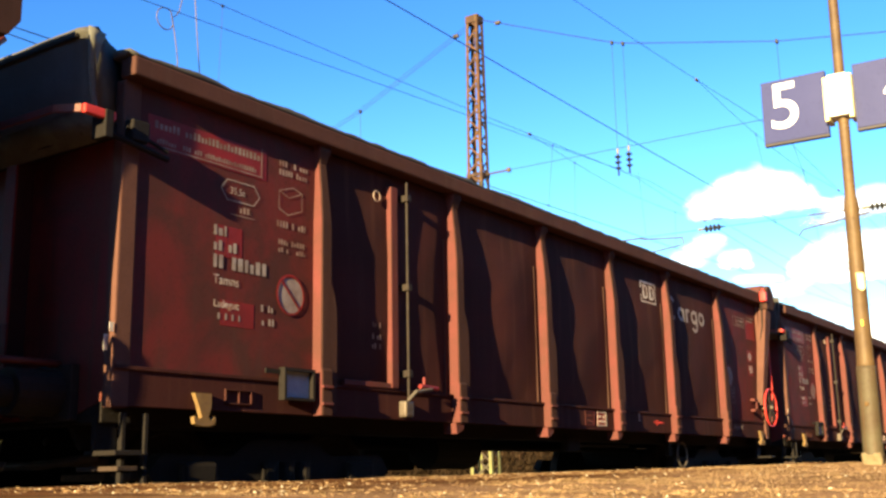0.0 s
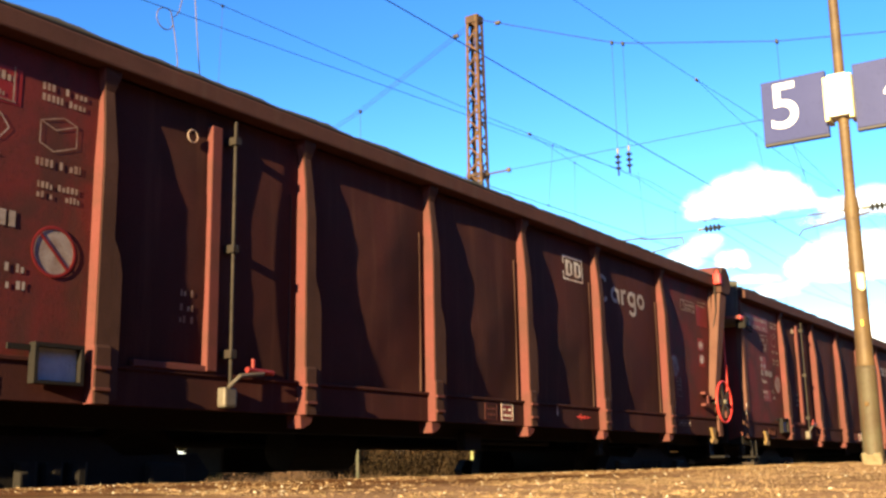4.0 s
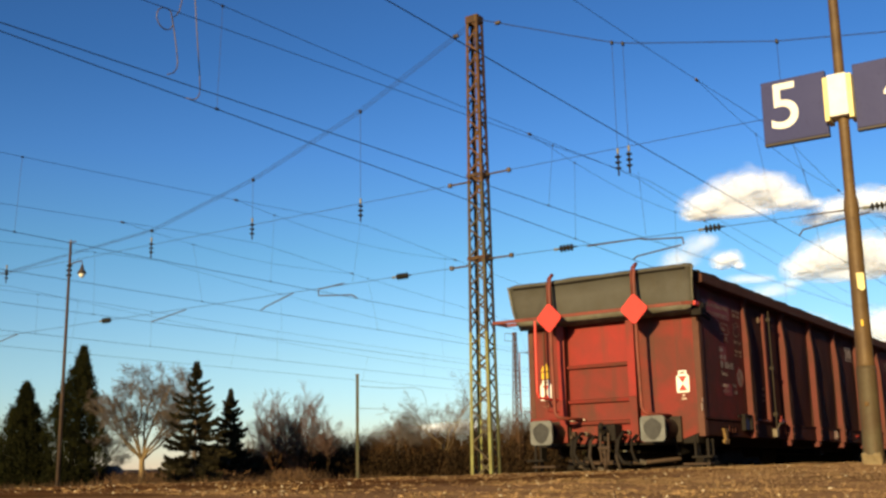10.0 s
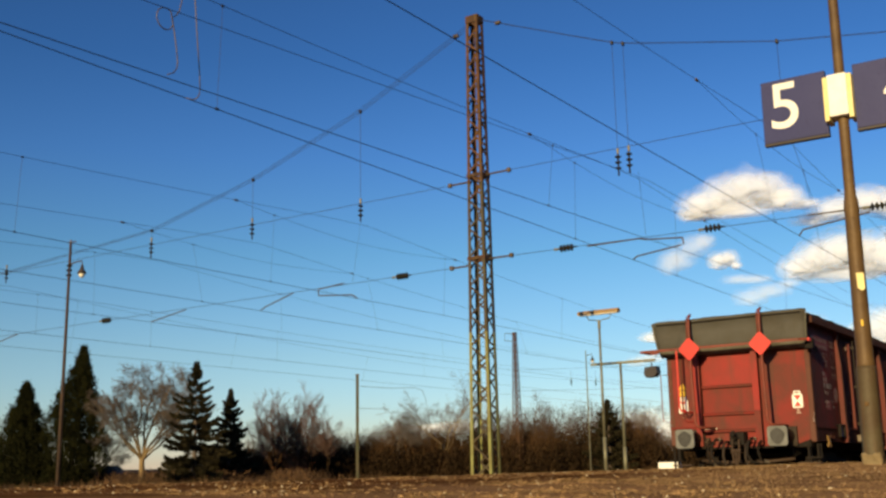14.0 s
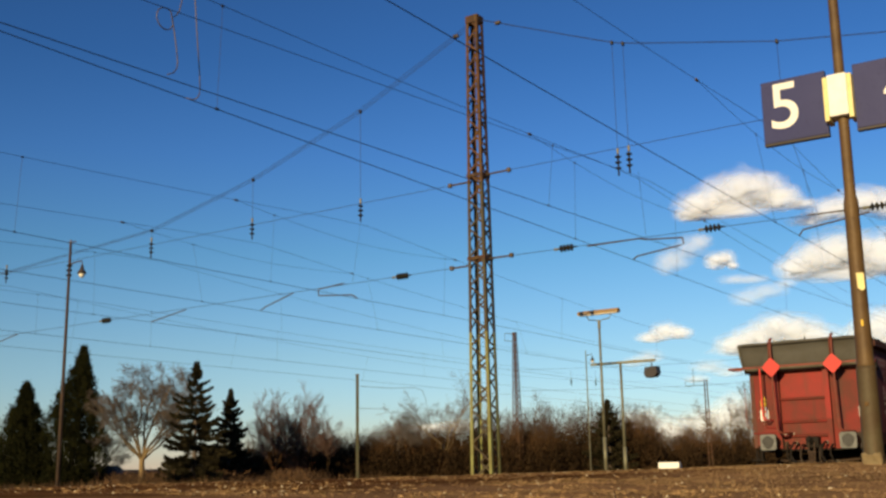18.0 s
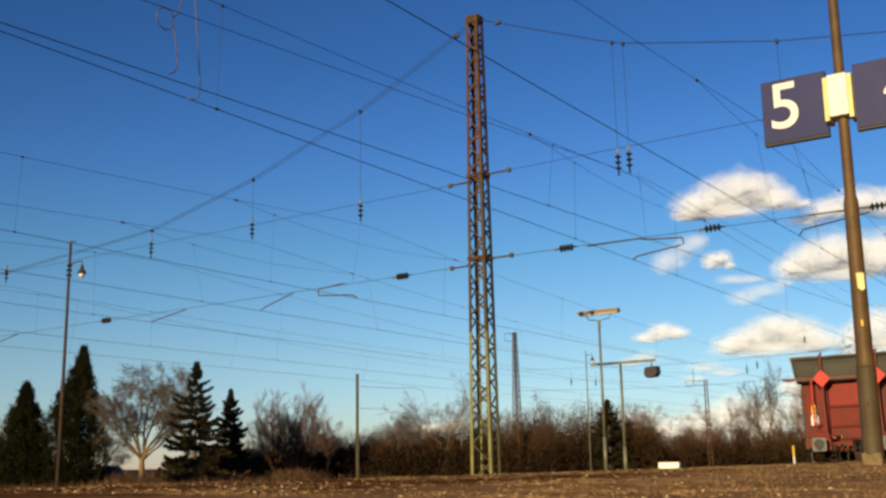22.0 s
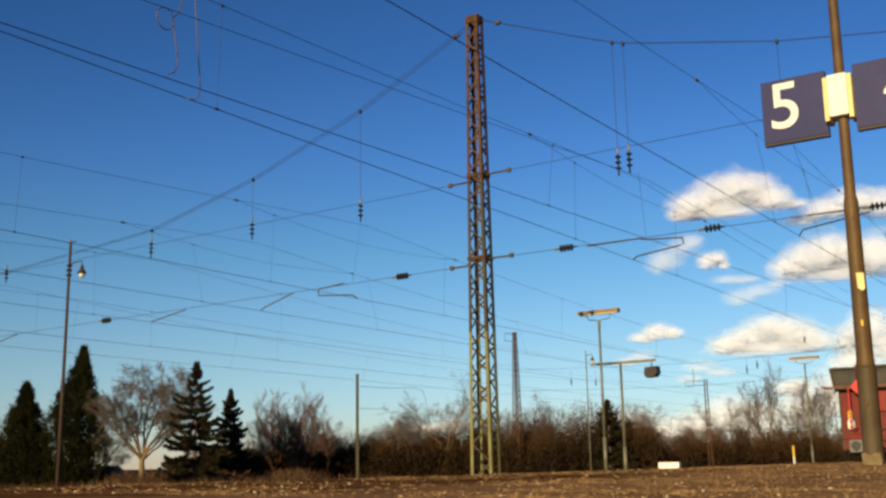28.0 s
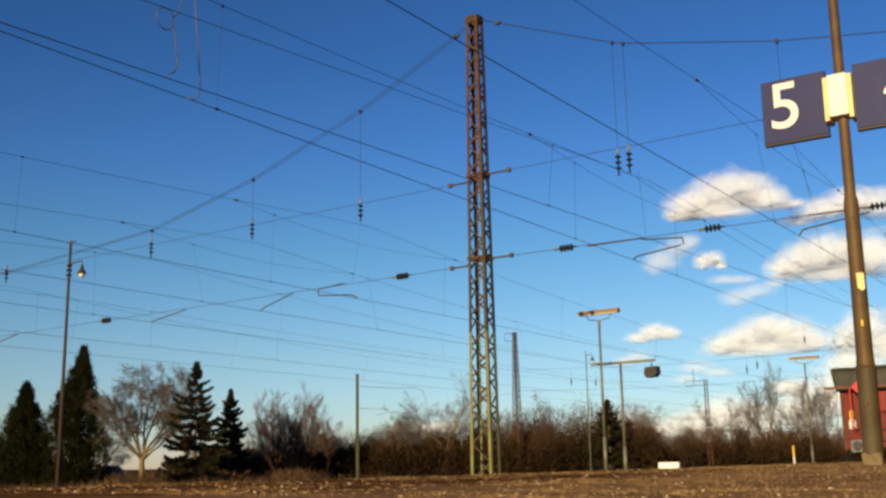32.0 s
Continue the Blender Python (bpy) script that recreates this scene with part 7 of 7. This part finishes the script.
build_buildings()

# ---- clouds ----
RIGHT = Vector((math.cos(HEADING), math.sin(HEADING), 0))
AHEAD = Vector((-math.sin(HEADING), math.cos(HEADING), 0))


def build_cloud(across, up, puffs, seed, label, mat=CLOUD, far=1500.0):
    """A fair-weather cloud of overlapping puffs. across and up are offsets per metre of distance; puffs are (u, v, width, height)."""
    rng = random.Random(seed)
    at = EYE + (AHEAD + RIGHT * across + Vector((0, 0, up))) * far
    p = thing("cloud", label, "cloud", "fair-weather clouds", Matrix.Translation(at) @ Matrix.Rotation(HEADING - math.atan(across), 4, "Z"))
    for u, v, w, h in puffs:
        bm = bmesh.new()
        bmesh.ops.create_icosphere(bm, subdivisions=4, radius=1.0)
        o = Vector((rng.random() * 50, rng.random() * 50, rng.random() * 50))
        for q in bm.verts:
            n = noise.noise(q.co * 1.7 + o) * 0.22 + noise.noise(q.co * 4.1 + o) * 0.11 + noise.noise(q.co * 9.0 + o) * 0.05
            q.co *= 1.0 + n
            if q.co.z < 0:
                q.co.z *= 0.65
        ob = part("puff", bm, mat, p, smooth=True)
        ob.matrix_basis = Matrix.Translation((u * far, rng.uniform(-20, 20), v * far)) @ Matrix.Diagonal((w * far * 1.08, h * far * 0.9, h * far * 1.12, 1))
    return p


CLOUDS = []
for spec in (
    (0.2896, 0.2518, ((-0.0396, -0.0024, 0.0268, 0.0182), (-0.0196, 0.0085, 0.0299, 0.0228), (0.0026, 0.0121, 0.0284, 0.0228), (0.0217, 0.0094, 0.0268, 0.0213), (0.0372, -0.0022, 0.0221, 0.0152), (0.0533, -0.0070, 0.0173, 0.0068), (-0.0099, -0.0086, 0.0473, 0.0106), (-0.0456, -0.0097, 0.0205, 0.0091)), 1, "large white cumulus cloud with a flat base"),
    (0.3850, 0.2117, ((-0.0445, -0.0255, 0.0236, 0.0152), (-0.0275, -0.0175, 0.0284, 0.0213), (-0.0053, -0.0124, 0.0315, 0.0243), (0.0162, -0.0156, 0.0315, 0.0258), (0.0376, -0.0188, 0.0315, 0.0274), (-0.0017, -0.0318, 0.0473, 0.0106), (-0.0291, 0.0244, 0.0221, 0.0076), (-0.0067, 0.0296, 0.0284, 0.0137), (0.0184, 0.0348, 0.0284, 0.0167), (0.0431, 0.0343, 0.0284, 0.0182)), 2, "big white cumulus cloud with grey folds"),
    (0.2695, 0.1940, ((-0.0086, 0.0009, 0.0126, 0.0106), (0.0014, 0.0040, 0.0110, 0.0091), (0.0072, -0.0049, 0.0063, 0.0046)), 3, "small round white cloud"),
    (0.2316, 0.2035, ((-0.0182, -0.0121, 0.0142, 0.0137), (-0.0068, -0.0040, 0.0173, 0.0152), (0.0073, 0.0040, 0.0173, 0.0137), (0.0177, 0.0122, 0.0110, 0.0091)), 4, "thin torn white cloud", VEIL),
    (0.2093, 0.1247, ((-0.0135, -0.0012, 0.0173, 0.0068), (0.0001, 0.0023, 0.0173, 0.0106), (0.0133, -0.0011, 0.0126, 0.0076)), 5, "small flat white cloud"),
    (0.3132, 0.1181, ((-0.0377, -0.0041, 0.0221, 0.0122), (-0.0186, 0.0020, 0.0252, 0.0167), (0.0007, 0.0086, 0.0268, 0.0198), (0.0192, 0.0056, 0.0284, 0.0198), (0.0372, -0.0028, 0.0268, 0.0152), (-0.0008, -0.0091, 0.0630, 0.0091)), 6, "white cumulus cloud low over the thicket"),
    (0.3000, 0.1682, ((-0.0200, 0.0070, 0.0189, 0.0061), (-0.0037, 0.0078, 0.0173, 0.0053), (-0.0106, -0.0113, 0.0189, 0.0106), (0.0088, -0.0051, 0.0205, 0.0091), (0.0255, 0.0017, 0.0126, 0.0053)), 7, "faint thin grey-white cloud", VEIL),
    (0.1852, 0.1012, ((-0.0067, -0.0015, 0.0142, 0.0061), (0.0067, 0.0015, 0.0158, 0.0076)), 8, "small pale cloud above the lamps", VEIL),
    (0.4037, 0.1109, ((-0.0131, 0.0063, 0.0205, 0.0182), (0.0064, 0.0140, 0.0268, 0.0228), (0.0193, -0.0050, 0.0315, 0.0274), (-0.0126, -0.0151, 0.0236, 0.0152)), 9, "white cloud bank beyond the wagon"),
    (0.2804, 0.0488, ((-0.1000, -0.0095, 0.0315, 0.0182), (-0.0688, -0.0153, 0.0315, 0.0152), (-0.0370, -0.0107, 0.0315, 0.0198), (-0.0099, -0.0008, 0.0284, 0.0213), (0.0159, -0.0065, 0.0315, 0.0228), (0.0591, 0.0058, 0.0315, 0.0258), (0.0917, 0.0156, 0.0315, 0.0304), (0.0500, 0.0217, 0.0236, 0.0106)), 10, "pale low cloud bank over the trees"),
    (0.2495, 0.0875, ((-0.0023, 0.0057, 0.0205, 0.0076), (0.0159, 0.0001, 0.0173, 0.0061), (-0.0137, -0.0057, 0.0142, 0.0053)), 11, "faint grey cloud shred", VEIL),
    (-0.0036, 0.0403, ((-0.0158, -0.0010, 0.0315, 0.0076), (0.0158, 0.0010, 0.0236, 0.0091)), 12, "pale cloud on the horizon behind the thicket"),
):
    CLOUDS.append((build_cloud(*spec), spec))


# ---- what moves ----
RUN = ((0.0, -10.34), (0.5, -8.80), (1.0, -7.22), (1.5, -5.66), (2.0, -4.13), (2.5, -2.65), (3.0, -1.19), (3.5, 0.26), (4.5, 2.84), (5.5, 5.11),
       (6.0, 6.22), (6.5, 7.34), (7.0, 8.42), (7.5, 9.42), (8.0, 10.40), (8.5, 11.31), (9.0, 12.17), (10.0, 13.80), (11.0, 15.30), (12.0, 16.70), (13.0, 18.02),
       (14.5, 19.95), (15.5, 21.24), (17.0, 23.12), (18.5, 24.78), (20.0, 26.27), (21.5, 27.88), (23.0, 29.46), (24.0, 30.50), (25.0, 31.42), (25.5, 31.80),
       (26.2, 32.06), (27.5, 32.18), (30.0, 32.28), (32.0, 32.36))


def motions():
    for k, w in enumerate(WAGONS):
        walk(w, [(t, pose(TRACKS[0], s + 14.04 * k, 0)) for t, s in RUN])
    for c, spec in CLOUDS:
        m = c.matrix_basis.copy()
        drift = RIGHT * 1500 * 0.00078
        walk(c, [(t, Matrix.Translation(drift * (19.0 - t)) @ m) for t in (0.0, 8.0, 16.0, 24.0, 32.0)])


motions()
